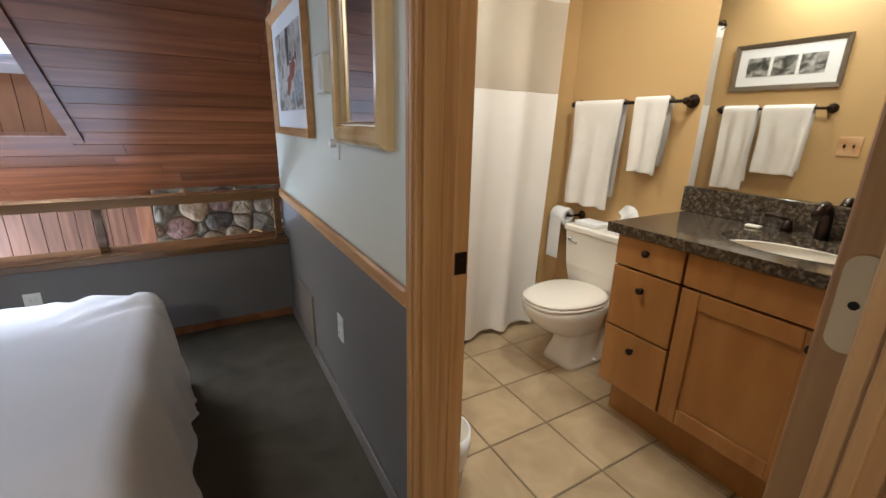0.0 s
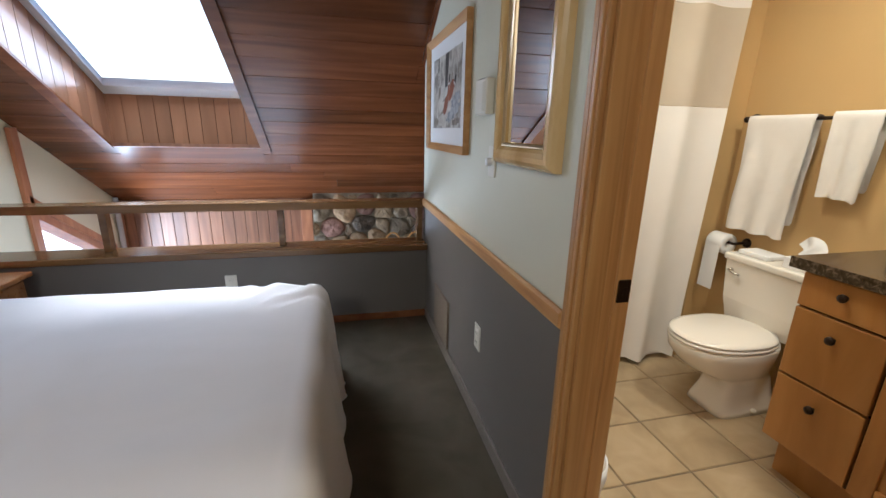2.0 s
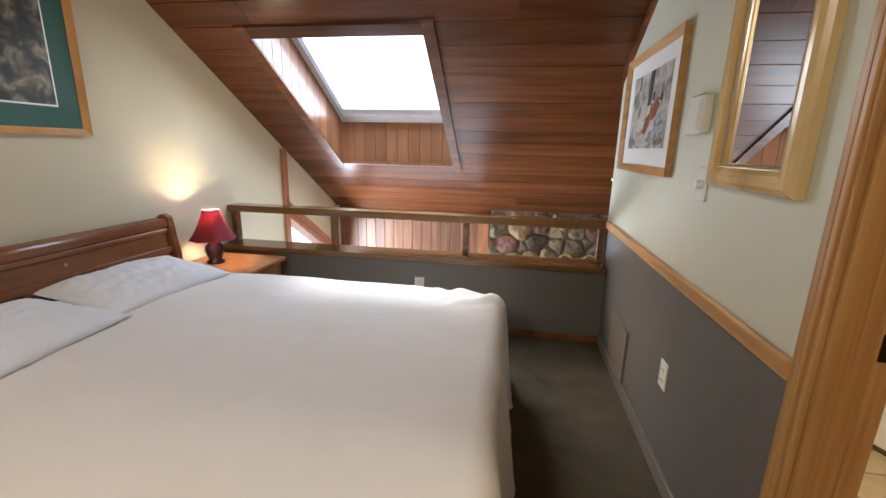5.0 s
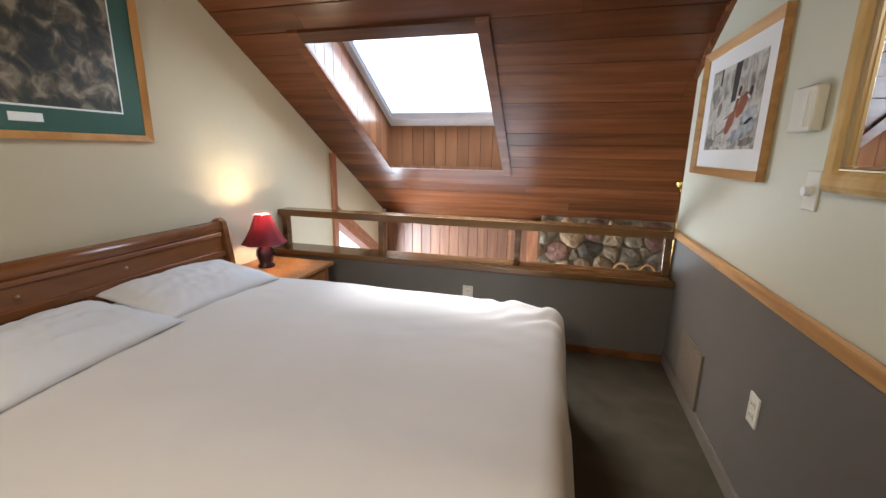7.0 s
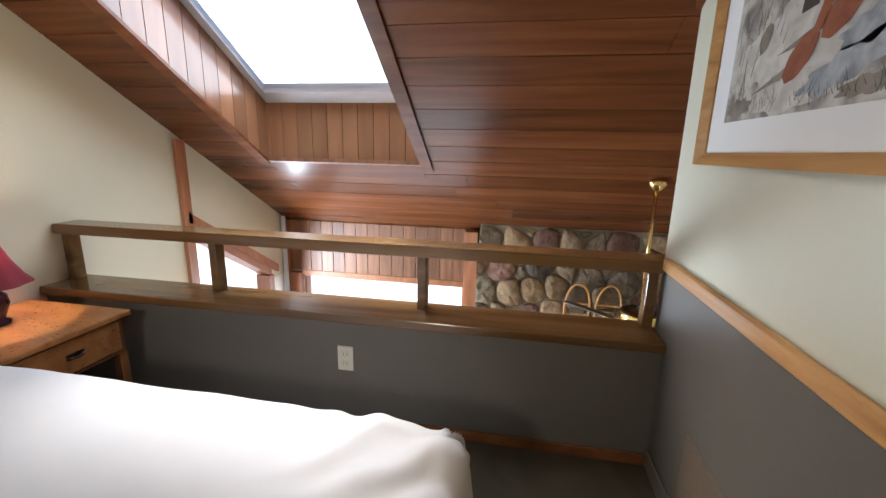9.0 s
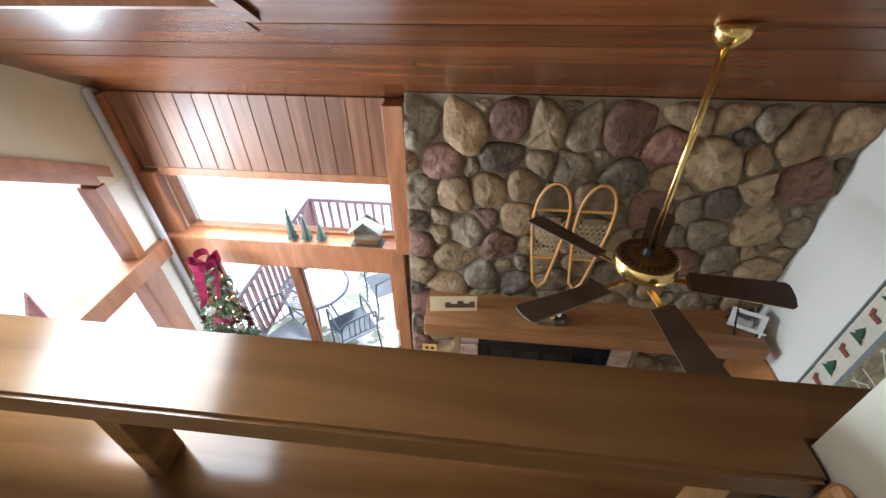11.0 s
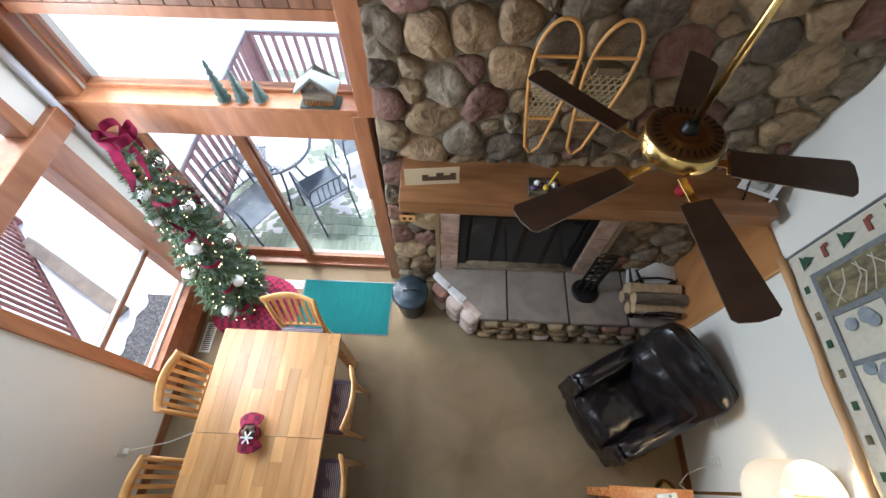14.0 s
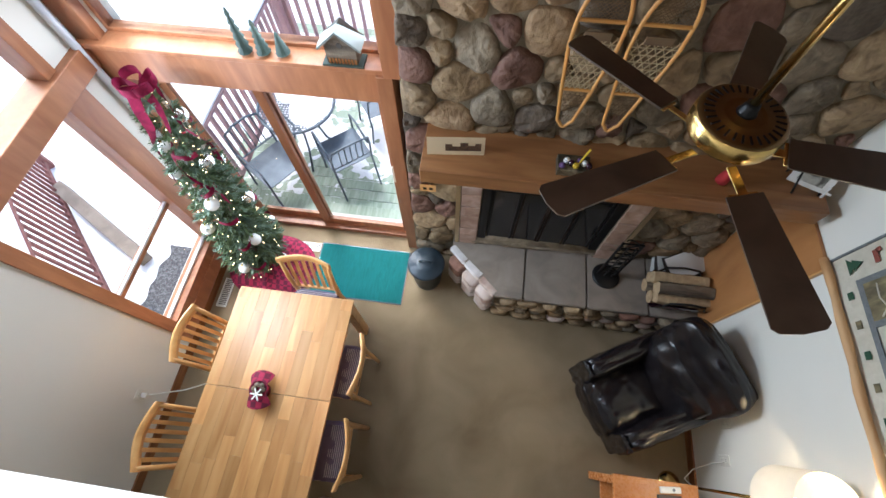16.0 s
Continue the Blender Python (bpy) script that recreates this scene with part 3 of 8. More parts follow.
st = part("strike_plate", merge(box((PX + 0.086, 1.626, 0.905), (PX + 0.122, 1.6305, 0.965), 0.003), box((PX + 0.099, 1.624, 0.925), (PX + 0.11, 1.627, 0.945), 0.001)), BRONZE, dr, "dark bronze strike plate")
pd = thing("pocket_door", (PX + 0.06, 0.6, 0.0), "brown wooden pocket door pulled part way out", "door")
part("leaf", box((PX + 0.042, 0.20, 0.012), (PX + 0.080, 0.912, 2.04), 0.003), OAK_Z, pd)
pl = prism([(0.890 + 0.014 * math.cos(a), 1.13 + (0.032 if math.sin(a) >= 0 else -0.032) + 0.014 * math.sin(a)) for a in [2 * math.pi * i / 24 for i in range(24)]], PX + 0.0395, PX + 0.0425, "x")
part("flush_pull", pl, NICKEL, pd, "satin brass oval flush pull with a screw")
part("screw", moved(lathe([(0, 0), (0.004, 0), (0.004, 0.0015), (0, 0.0015)], seg=10), pose(PX + 0.0395, 0.890, 1.13, 0, -90)), BLACKM, pd)

# front wall: cladding frame, transom window, sliding door, corner posts
bm = boxes(((WX - 0.16, FY, F), (-1.60, FY + 0.16, 0.7)), ((0.03, FY, F), (RX + 0.15, FY + 0.16, -0.56)), ((0.07, FY, -0.56), (RX + 0.15, FY + 0.16, 0.7)), ((-1.60, FY, 0.0), (0.07, FY + 0.16, 0.7)), ((-1.60, FY, -0.80), (0.03, FY + 0.16, -0.56)), ((-1.60, FY, F - 0.2), (0.03, FY + 0.16, F + 0.02)))
structure(part("wall_front", bm, LIVINGP), "front wall of the living room with tall windows", "wall")
ft = thing("front_trim", (-0.8, FY - 0.05, F), "reddish wooden posts, beam and sill of the front windows", "trim")
ft["kind"] = "structure"
part("beam", box((WX, 5.71, -0.775), (0.035, FY, -0.545), 0.005), FRAME_W, ft)
part("sill", box((WX, 5.69, -0.545), (0.072, FY + 0.06, -0.515), 0.004), FRAME_W, ft)
part("corner_post", box((WX, 5.70, F), (-1.61, FY, -0.775), 0.004), FRAME_W, ft)
part("corner_post", box((WX, 5.73, -0.515), (-1.60, FY, 0.0), 0.004), FRAME_W, ft)
part("end_post", box((0.03, 5.67, F), (0.125, FY, -0.5455), 0.004), FRAME_W, ft)
part("end_post", box((0.073, 5.67, -0.545), (0.195, FY, roof(FY)), 0.004), FRAME_W, ft)
part("head_trim", box((-1.60, 5.775, -0.04), (0.072, FY, 0.02), 0.003), FRAME_W, ft)
w1 = thing("window_1", (-0.8, FY, -0.5), "long fixed transom window over the patio door", "window")
w1["kind"] = "structure"
for lo, hi in (((-1.60, FY + 0.02, -0.515), (-1.575, FY + 0.09, -0.02)), ((0.045, FY + 0.02, -0.515), (0.07, FY + 0.09, -0.02)), ((-1.575, FY + 0.02, -0.515), (0.045, FY + 0.09, -0.49)), ((-1.575, FY + 0.02, -0.045), (0.045, FY + 0.09, -0.02))):
    part("frame", box(lo, hi, 0.003), FRAME_W, w1)
g = part("pane", box((-1.575, FY + 0.05, -0.49), (0.045, FY + 0.056, -0.045)), GLASS, w1)
g.visible_shadow = False
d1 = thing("sliding_door", (-0.8, FY, F), "wood-framed sliding glass patio door", "door")
d1["kind"] = "structure"
Z0, Z1 = F + 0.05, -0.80
for x0, x1, yy in ((-1.60, -0.80, 0.06), (-0.885, 0.03, 0.02)):
    sash = part("sash", boxes(((x0, FY + yy, Z0), (x0 + 0.07, FY + yy + 0.035, Z1)), ((x1 - 0.07, FY + yy, Z0), (x1, FY + yy + 0.035, Z1)), ((x0 + 0.07, FY + yy, Z0), (x1 - 0.07, FY + yy + 0.035, Z0 + 0.09)), ((x0 + 0.07, FY + yy, Z1 - 0.06), (x1 - 0.07, FY + yy + 0.035, Z1)), bev=0.003), FRAME_W, d1)
    g = part("pane", box((x0 + 0.07, FY + yy + 0.012, Z0 + 0.09), (x1 - 0.07, FY + yy + 0.018, Z1 - 0.06)), GLASS, sash)
    g.visible_shadow = False
part("track", box((-1.60, FY - 0.03, F + 0.002), (0.03, FY + 0.11, F + 0.05), 0.003), FRAME_W, d1)
part("threshold", box((-1.66, FY + 0.112, F - 0.10), (0.09, FY + 0.30, F - 0.02), 0.004), DECK, d1, "weathered outer threshold board")
part("handle", box((-0.035, FY + 0.002, -1.75), (-0.015, FY + 0.02, -1.55), 0.004), PLASTIC, d1)

# side windows
sw = thing("window_2", (WX, 5.0, -2.2), "tall lower side window with a low sliding pane", "window")
sw["kind"] = "structure"
X0, X1 = WX - 0.12, WX + 0.02
for lo, hi in (((X0, SY0 - 0.07, -2.42), (X1, SY0 + 0.02, -0.668)), ((X0, SY1 - 0.11, -2.42), (X1, SY1 + 0.07, -0.668)), ((X0, SY0 + 0.02, -2.42), (X1, SY1 - 0.11, -2.30)), ((WX - 0.095, SY0 + 0.02, -1.742), (WX - 0.04, SY1 - 0.11, -1.708))):
    part("frame", box(lo, hi, 0.004), FRAME_W, sw)
part("meeting_strip", box((WX - 0.07, SY0 + 0.02, -1.7075), (WX - 0.045, SY1 - 0.11, -1.692), 0.002), SASH, sw, "pale metal meeting strip")
part("lower_strip", box((WX - 0.07, SY0 + 0.02, -2.2995), (WX - 0.04, SY1 - 0.11, -2.278), 0.002), SASH, sw, "pale metal sash strip")
for z0, z1 in ((-2.30, -1.742), (-1.708, -0.668)):
    g = part("pane", box((WX - 0.08, SY0 + 0.02, z0), (WX - 0.074, SY1 - 0.11, z1)), GLASS, sw)
    g.visible_shadow = False
part("apron_board", box((WX + 0.0005, SY0 - 0.07, -2.59), (WX + 0.022, 5.69, -2.424), 0.003), FRAME_W, sw)
part("sill_board", box((WX - 0.12, SY0 - 0.07, -0.668), (WX + 0.055, FY - 0.09, -0.52), 0.006), FRAME_W, sw, "wide wooden ledge between the side windows")
sv = thing("window_3", (WX, 5.0, -0.52), "slope-topped upper side window", "window")
sv["kind"] = "structure"
part("frame", prism([(SY0 + 0.0, side_top(SY0)), (SY1, side_top(SY1)), (SY1, side_top(SY1) - 0.07), (SY0, side_top(SY0) - 0.07)], X0, X1 - 0.01, "x"), FRAME_W, sv)
part("trim", prism([(SY0 - 0.02, side_top(SY0 - 0.02) + 0.075), (SY1 + 0.09, side_top(SY1 + 0.09) + 0.075), (SY1 + 0.09, side_top(SY1 + 0.09)), (SY0 - 0.02, side_top(SY0 - 0.02))], WX, WX + 0.03, "x"), FRAME_W, sv)
part("frame", box((X0, SY1 - 0.06, -0.52), (X1, SY1 + 0.02, side_top(SY1) - 0.06), 0.003), FRAME_W, sv)
part("frame", box((X0, SY0, -0.52), (X1 - 0.02, SY0 + 0.05, side_top(SY0) - 0.06), 0.003), FRAME_W, sv)
g = part("pane", prism([(SY0 + 0.05, -0.53), (SY1 - 0.06, -0.53), (SY1 - 0.06, side_top(SY1 - 0.06) - 0.06), (SY0 + 0.05, side_top(SY0 + 0.05) - 0.06)], WX - 0.08, WX - 0.074, "x"), GLASS, sv)
g.visible_shadow = False
structure(part("trim_post", box((WX, 4.46, -0.52), (WX + 0.03, 4.54, roof(4.54) - 0.002), 0.004), FRAME_W), "upright brown trim board on the gable wall", "trim")
structure(part("trim_corner_round", tube([(WX + 0.035, 5.668, F + 0.10), (WX + 0.035, 5.668, roof(5.668) - 0.02)], 0.024, 14), SASH, smooth=True), "pale rounded corner trim beside the windows", "trim")
structure(part("trim_corner", box((WX, FY - 0.11, 0.0), (WX + 0.04, FY - 0.03, roof(FY - 0.03) - 0.01), 0.004), FRAME_W), "upright corner trim board", "trim")
structure(part("trim_ceiling", prism([(1.64, roof(1.64) - 0.002), (3.69, roof(3.69) - 0.002), (3.69, roof(3.69) - 0.05), (1.64, roof(1.64) - 0.05)], PX - 0.02, PX - 0.001, "x"), CEDAR_X), "dark trim where picture wall meets the ceiling", "trim")

# outdoors
structure(part("ground", box((-600, -600, F - 1.2), (600, 600, F - 0.9)), SNOW), "snow-covered ground reaching to the horizon", "ground")

# ---- bedroom ----
def outlet(at, face, label, w=0.072, h=0.115, switch=False):
    """A wall plate at a place; face is the axis and sign of its front."""
    t = thing("light_switch" if switch else "wall_outlet", at, label, "switch" if switch else "outlet")
    m = Matrix.Translation(at) @ pose(0, 0, 0, 0, 0, face)
    part("plate", moved(box((-w / 2, -0.007, -h / 2), (w / 2, 0.0, h / 2), 0.003), m), PLASTIC, t)
    if switch:
        part("knob", moved(lathe([(0, 0), (0.015, 0), (0.014, 0.02), (0, 0.021)], seg=16), m @ pose(0, -0.007, 0.0, 90)), WHITEPL, t, "round white dimmer knob")
    else:
        for dz in (-0.022, 0.022):
            s = part("socket", moved(box((-0.017, -0.009, dz - 0.014), (0.017, -0.006, dz + 0.014), 0.003), m), PLASTIC, t)
            part("slots", moved(boxes(((-0.008, -0.0095, dz - 0.005), (-0.006, -0.0088, dz + 0.005)), ((0.006, -0.0095, dz - 0.005), (0.008, -0.0088, dz + 0.005))), m), BLACKM, s)
    return t


def cloth_over(x0, x1, y0, y1, top, drop, r, flare, nx, ny, seed):
    """A cover lying on a block and hanging over its edges with a rounded fold."""
    rng = random.Random(seed)
    reach = r * math.pi / 2 + drop

    def f(u, v):
        px = x0 - 0.02 + (x1 + reach - x0 + 0.02) * u
        py = y0 - reach + (y1 - y0 + 2 * reach) * v
        cx, cy = min(max(px, x0 - 0.02), x1), min(max(py, y0), y1)
        dx, dy = px - cx, py - cy
        d = math.hypot(dx, dy)
        p = Vector((cx, cy, top))
        edge = math.exp(-((cx - x1) ** 2 + (cy - y1) ** 2) / 0.06)
        lump = 0.018 * edge * math.sin(38 * (cx - cy) + 5 * noise.noise(Vector((cx * 4, cy * 4, 0)))) + 0.011 * noise.noise(Vector((cx * 2.0, cy * 2.4, seed))) + 0.003 * noise.noise(Vector((cx * 6, cy * 9, seed + 3))) + 0.022 * edge * noise.noise(Vector((cx * 7, cy * 7, seed + 6))) + 0.006 * abs(noise.noise(Vector((cx * 3 - cy * 5, cx * 1.5, seed + 8))))
        if d < 1e-6:
            e = min(x1 - cx, cy - y0, y1 - cy)
            p.z += lump - 0.012 * math.exp(-max(e, 0) / 0.08)
            return p
        n = Vector((dx / d, dy / d, 0))
        d = min(d, reach)
        a = min(d / r, math.pi / 2)
        s = max(0.0, d - r * math.pi / 2)
        along = math.atan2(dy, dx) * 0.9 + (cx - cy) * 1.0
        wave = 0.022 * noise.noise(Vector((along * 6.0, s * 1.5, seed))) + 0.009 * math.sin(along * 13 + 4 * noise.noise(Vector((along * 3, 0, 1))))
        corner = 1.0 + 1.0 * min(1, 3 * abs(dx * dy) / max(d * d, 1e-6))
        near = math.exp(-((cx - x1) ** 2 + (cy - y1) ** 2) / 0.07)
        wave += 0.020 * near * math.sin(46 * (cx - cy) + 2.5 * noise.noise(Vector((cx * 5, cy * 5, s * 4))))
        if dx > 0 and dy > 0:
            th = math.atan2(dy, dx)
            wave += -0.016 * math.sin(2 * th) + 0.022 * math.sin(th * 10 + 1.3 * math.sin(s * 7)) * math.sin(2 * th) ** 0.6 * (1 - 0.5 * min(1, s / drop))
            p.z += 0.018 * math.sin(th * 10 + 0.8) * math.sin(2 * th) * min(1, a)
        p += n * (r * math.sin(a) + flare * min(1, s / drop) + wave * min(1, s / 0.15 + 0.25 * a) * corner)
        p.z += lump * max(0, 1 - s * 8) - 0.012 - r * (1 - math.cos(a)) - s
        p.z = max(p.z, 0.012)
        return p

    return grid(nx, ny, f)


bed = thing("bed", (-0.65, 2.165, 0.0), "queen sleigh bed with cherry headboard and smooth white cover", "bed")
part("base", box((-1.62, 1.34, 0.02), (0.34, 2.82, 0.30), 0.01), CHERRY, bed)
part("mattress", box((-1.62, 1.30, 0.30), (0.36, 2.86, 0.53), 0.05, 4), PILLOW, bed)
bm = cloth_over(-1.60, 0.362, 1.29, 2.868, 0.568, 0.49, 0.085, 0.06, 250, 290, 5)
part("cover", bm, SHEET, bed, "smooth off-white bedspread hanging to the carpet", smooth=True)
prof = [(-1.640, 0.30), (-1.645, 0.50), (-1.660, 0.66), (-1.672, 0.735)]
hb = part("headboard", prism(prof + [(-1.70, 0.735), (-1.69, 0.66), (-1.675, 0.50), (-1.67, 0.30)], 1.24, 2.975, "y"), CHERRY, bed, "dark cherry panelled sleigh headboard")
part("top_roll", moved(lathe([(0, 0), (0.040, 0), (0.040, 1.77), (0, 1.77)], seg=28), pose(-1.690, 2.982, 0.812, 90)), CHERRY, hb, smooth=True)
part("upper_rail", box((-1.690, 1.25, 0.757), (-1.652, 2.965, 0.784), 0.006), CHERRY, hb)
part("frieze_panel", prism([(-1.674, 0.66), (-1.650, 0.66), (-1.662, 0.757), (-1.682, 0.757)], 1.25, 2.965, "y", 0.002), CHERRY, hb)
part("middle_rail", box((-1.672, 1.25, 0.630), (-1.636, 2.965, 0.672), 0.006), CHERRY, hb)
for y in (1.62, 2.165, 2.70):
    part("stile", prism([(-1.665, 0.30), (-1.628, 0.30), (-1.640, 0.635), (-1.670, 0.635)], y - 0.035, y + 0.035, "y", 0.004), CHERRY, hb)
for y in (1.215, 2.985):
    pts = [(-1.60, 0.0), (-1.60, 0.45), (-1.613, 0.62), (-1.632, 0.72), (-1.640, 0.80), (-1.650, 0.848), (-1.690, 0.870), (-1.735, 0.848), (-1.745, 0.80), (-1.73, 0.75), (-1.705, 0.72), (-1.69, 0.62), (-1.685, 0.45), (-1.685, 0.0)]
    part("side_post", prism(pts, y - 0.024, y + 0.024, "y", 0.005), CHERRY, hb)
for y in (1.90, 2.34):
    part("rosette", moved(lathe([(0, 0), (0.009, 0), (0.006, 0.006), (0, 0.008)], seg=12), pose(-1.657, y, 0.715, 0, 90)), NICKEL, hb, "small pale rosette")


def pillow(at, rot, a, b, h, seed):
    def side(s):
        def f(u, v):
            x, y = 2 * u - 1, 2 * v - 1
            e = max(0.0, (1 - abs(x) ** 3.2)) ** 0.55 * max(0.0, (1 - abs(y) ** 3.2)) ** 0.55
            k = 0.016 * noise.noise(Vector((x * 2.2, y * 2.2, seed))) + 0.010 * noise.noise(Vector((x * 5, y * 2.5, seed + 5))) + 0.007 * noise.noise(Vector((x * 4 + 6 * y, y * 9, seed + 9)))
            px = a * x * (1 - 0.06 * (1 - y * y))
            py = b * y * (1 - 0.05 * (1 - x * x))
            return Vector((px, py, (h * (1.0 if s > 0 else 0.45) * e + k * e) * s))
        return grid(40, 46, f)
    bm = merge(side(1), side(-1))
    bmesh.ops.remove_doubles(bm, verts=bm.verts[:], dist=0.0008)
    bmesh.ops.recalc_face_normals(bm, faces=bm.faces[:])
    t = thing("pillow", at, "plump white cotton pillow lying against the headboard", "pillow", "pillows on the bed")
    part("case", moved(bm, Matrix.Translation(at) @ rot), PILLOW, t, smooth=True)


pillow((-1.395, 2.49, 0.600), pose(0, 0, 0, 0, 7, -5), 0.235, 0.345, 0.072, 2)
pillow((-1.335, 1.79, 0.600), pose(0, 0, 0, 0, 6, 5), 0.24, 0.355, 0.075, 8)

NZ = 0.50
ns = thing("nightstand", (-1.46, 3.24, 0.0), "reddish wooden nightstand with one drawer beside the bed", "nightstand")
part("top", box((-1.745, 2.99, NZ - 0.027), (-1.18, 3.49, NZ), 0.006), STAND_W, ns)
part("body", boxes(((-1.735, 3.01, 0.30), (-1.22, 3.025, NZ - 0.027)), ((-1.735, 3.455, 0.30), (-1.22, 3.47, NZ - 0.027)), ((-1.735, 3.025, 0.30), (-1.72, 3.455, NZ - 0.027)), ((-1.72, 3.025, 0.30), (-1.22, 3.455, 0.312))), CHERRY, ns)
dw = part("drawer_front", box((-1.218, 3.04, 0.325), (-1.198, 3.44, 0.463), 0.005), STAND_W, ns)
part("pull", merge(moved(tube([(0, -0.03, 0), (0.014, -0.02, 0), (0.016, 0, -0.004), (0.014, 0.02, 0), (0, 0.03, 0)], 0.005), pose(-1.197, 3.24, 0.395)), box((-1.199, 3.205, 0.385), (-1.194, 3.275, 0.408), 0.002)), BRONZE, dw, "dark bronze drawer pull")
for x, y in ((-1.72, 3.02), (-1.24, 3.02), (-1.72, 3.46), (-1.24, 3.46)):
    part("leg", box((x - 0.02, y - 0.02, 0.0), (x + 0.02, y + 0.02, 0.30), 0.004), CHERRY, ns)
part("shelf", box((-1.735, 3.01, 0.10), (-1.22, 3.47, 0.12), 0.003), CHERRY, ns)

LX, LY = -1.55, 3.22
lp = thing("table_lamp", (LX, LY, NZ), "small lit lamp with red fabric shade and plum base", "lamp")
part("base", lathe([(0, 0), (0.055, 0), (0.057, 0.012), (0.040, 0.022), (0.050, 0.05), (0.062, 0.085), (0.058, 0.120), (0.034, 0.145), (0.020, 0.165), (0.012, 0.23), (0, 0.23)], (LX, LY, NZ), 28), DARKBASE, lp, "glossy dark plum ceramic base", smooth=True)
pr = [(0.052, 0.868), (0.066, 0.825), (0.088, 0.765), (0.118, 0.703), (0.144, 0.668)]
sh = bmesh.new()
rings = []
for r, z in pr:
    rings.append([sh.verts.new((LX + (r + 0.005 * math.cos(8 * a) * (r > 0.1)) * math.cos(a), LY + (r + 0.005 * math.cos(8 * a) * (r > 0.1)) * math.sin(a), z)) for a in [2 * math.pi * i / 48 for i in range(48)]])
for p, q in zip(rings, rings[1:]):
    for i in range(48):
        sh.faces.new((p[i], q[i], q[(i + 1) % 48], p[(i + 1) % 48]))
part("shade", sh, RED_SHADE, lp, "dark red bell shade glowing near the top", smooth=True)
part("bulb", ball((LX, LY, 0.785), 0.022), BULB, lp)
part("harp", tube([(LX, LY - 0.03, 0.715), (LX, LY - 0.045, 0.785), (LX, LY - 0.02, 0.852), (LX, LY, 0.866), (LX, LY + 0.02, 0.852), (LX, LY + 0.045, 0.785), (LX, LY + 0.03, 0.715)], 0.002, 6), BRASS, lp)


def artwork(name, colours, scale, seed):
    m = varied(name, colours, (scale, scale, scale), 0.5, 0.02, detail=9, spread=0.0)
    m.node_tree.nodes["Mapping"].inputs["Location"].default_value = (seed, seed * 2, seed)
    for e, p in zip(m.node_tree.nodes["Color Ramp"].color_ramp.elements, (0.34, 0.46, 0.54, 0.66)):
        e.position = p
    return m


ART1 = artwork("dark_forest_print", [(0.008, 0.010, 0.007), (0.025, 0.024, 0.015), (0.085, 0.062, 0.034), (0.24, 0.20, 0.13)], 13, 3)
ART2 = artwork("winter_print", [(0.20, 0.18, 0.155), (0.36, 0.335, 0.29), (0.50, 0.47, 0.41), (0.58, 0.56, 0.51)], 14, 7)
RUST = varied("rust_paint", [(0.20, 0.05, 0.02), (0.32, 0.10, 0.035)], (20, 20, 20), 0.6, 0.02, spread=0.0)
DARKINK = mat("dark_ink", (0.05, 0.04, 0.035), 0.6)
BLUEGREY = varied("blue_grey_paint", [(0.20, 0.22, 0.24), (0.46, 0.48, 0.50)], (26, 26, 26), 0.6, 0.02, spread=0.0)


def frame4(y0, y1, z0, z1, w, xa, xb, bev=0.004, mitre=True):
    """Four mitred bars round an opening, in a wall plane of constant x."""
    bm = bmesh.new()
    o = [(y0, z0), (y1, z0), (y1, z1), (y0, z1)]
    i = [(y0 + w, z0 + w), (y1 - w, z0 + w), (y1 - w, z1 - w), (y0 + w, z1 - w)]
    xi = xa + (xb - xa) * 0.55
    for k in range(4):
        j = (k + 1) % 4
        q = [(xb, *o[k]), (xb, *o[j]), (xb, *i[j]), (xb, *i[k])]
        s = [(xa, *o[k]), (xa, *o[j]), (xi, *i[j]), (xi, *i[k])]
        A = [bm.verts.new(p) for p in q]
        B = [bm.verts.new(p) for p in s]
        bm.faces.new(A)
        bm.faces.new(B[::-1])
        for n in range(4):
            bm.faces.new((A[n], B[n], B[(n + 1) % 4], A[(n + 1) % 4]))
    bmesh.ops.recalc_face_normals(bm, faces=bm.faces[:])
    return bm


# print over the bed
p1 = thing("framed_print", (WX + 0.02, 2.0, 1.33), "oak-framed dark forest print with green mat over the bed", "picture")
part("frame", frame4(1.50, 2.645, 1.325, 2.13, 0.032, WX + 0.028, WX + 0.002), CHAIR_W, p1)
part("mat_board", box((WX + 0.004, 1.53, 1.355), (WX + 0.010, 2.615, 2.10)), GREENMAT, p1)
part("inner_line", box((WX + 0.0105, 1.635, 1.455), (WX + 0.012, 2.51, 2.0)), PAPER, p1)
part("print", box((WX + 0.0125, 1.643, 1.463), (WX + 0.0135, 2.502, 1.992)), ART1, p1)
part("name_plate", box((WX + 0.0105, 2.04, 1.395), (WX + 0.0125, 2.16, 1.43), 0.0005), PAPER, p1)
g = part("glazing", box((WX + 0.016, 1.53, 1.355), (WX + 0.018, 2.615, 2.10)), PICGLASS, p1)
g.visible_shadow = False

# print on the picture wall
p2 = thing("framed_print", (PX - 0.02, 3.1, 1.22), "light oak framed winter print with wide white mat", "picture")
part("frame", frame4(2.64, 3.48, 1.205, 1.805, 0.036, PX - 0.032, PX - 0.002), OAK_Y, p2)
part("mat_board", box((PX - 0.010, 2.67, 1.235), (PX - 0.004, 3.45, 1.775)), PAPER, p2)
part("print", box((PX - 0.0115, 2.765, 1.325), (PX - 0.0105, 3.355, 1.695)), ART2, p2)


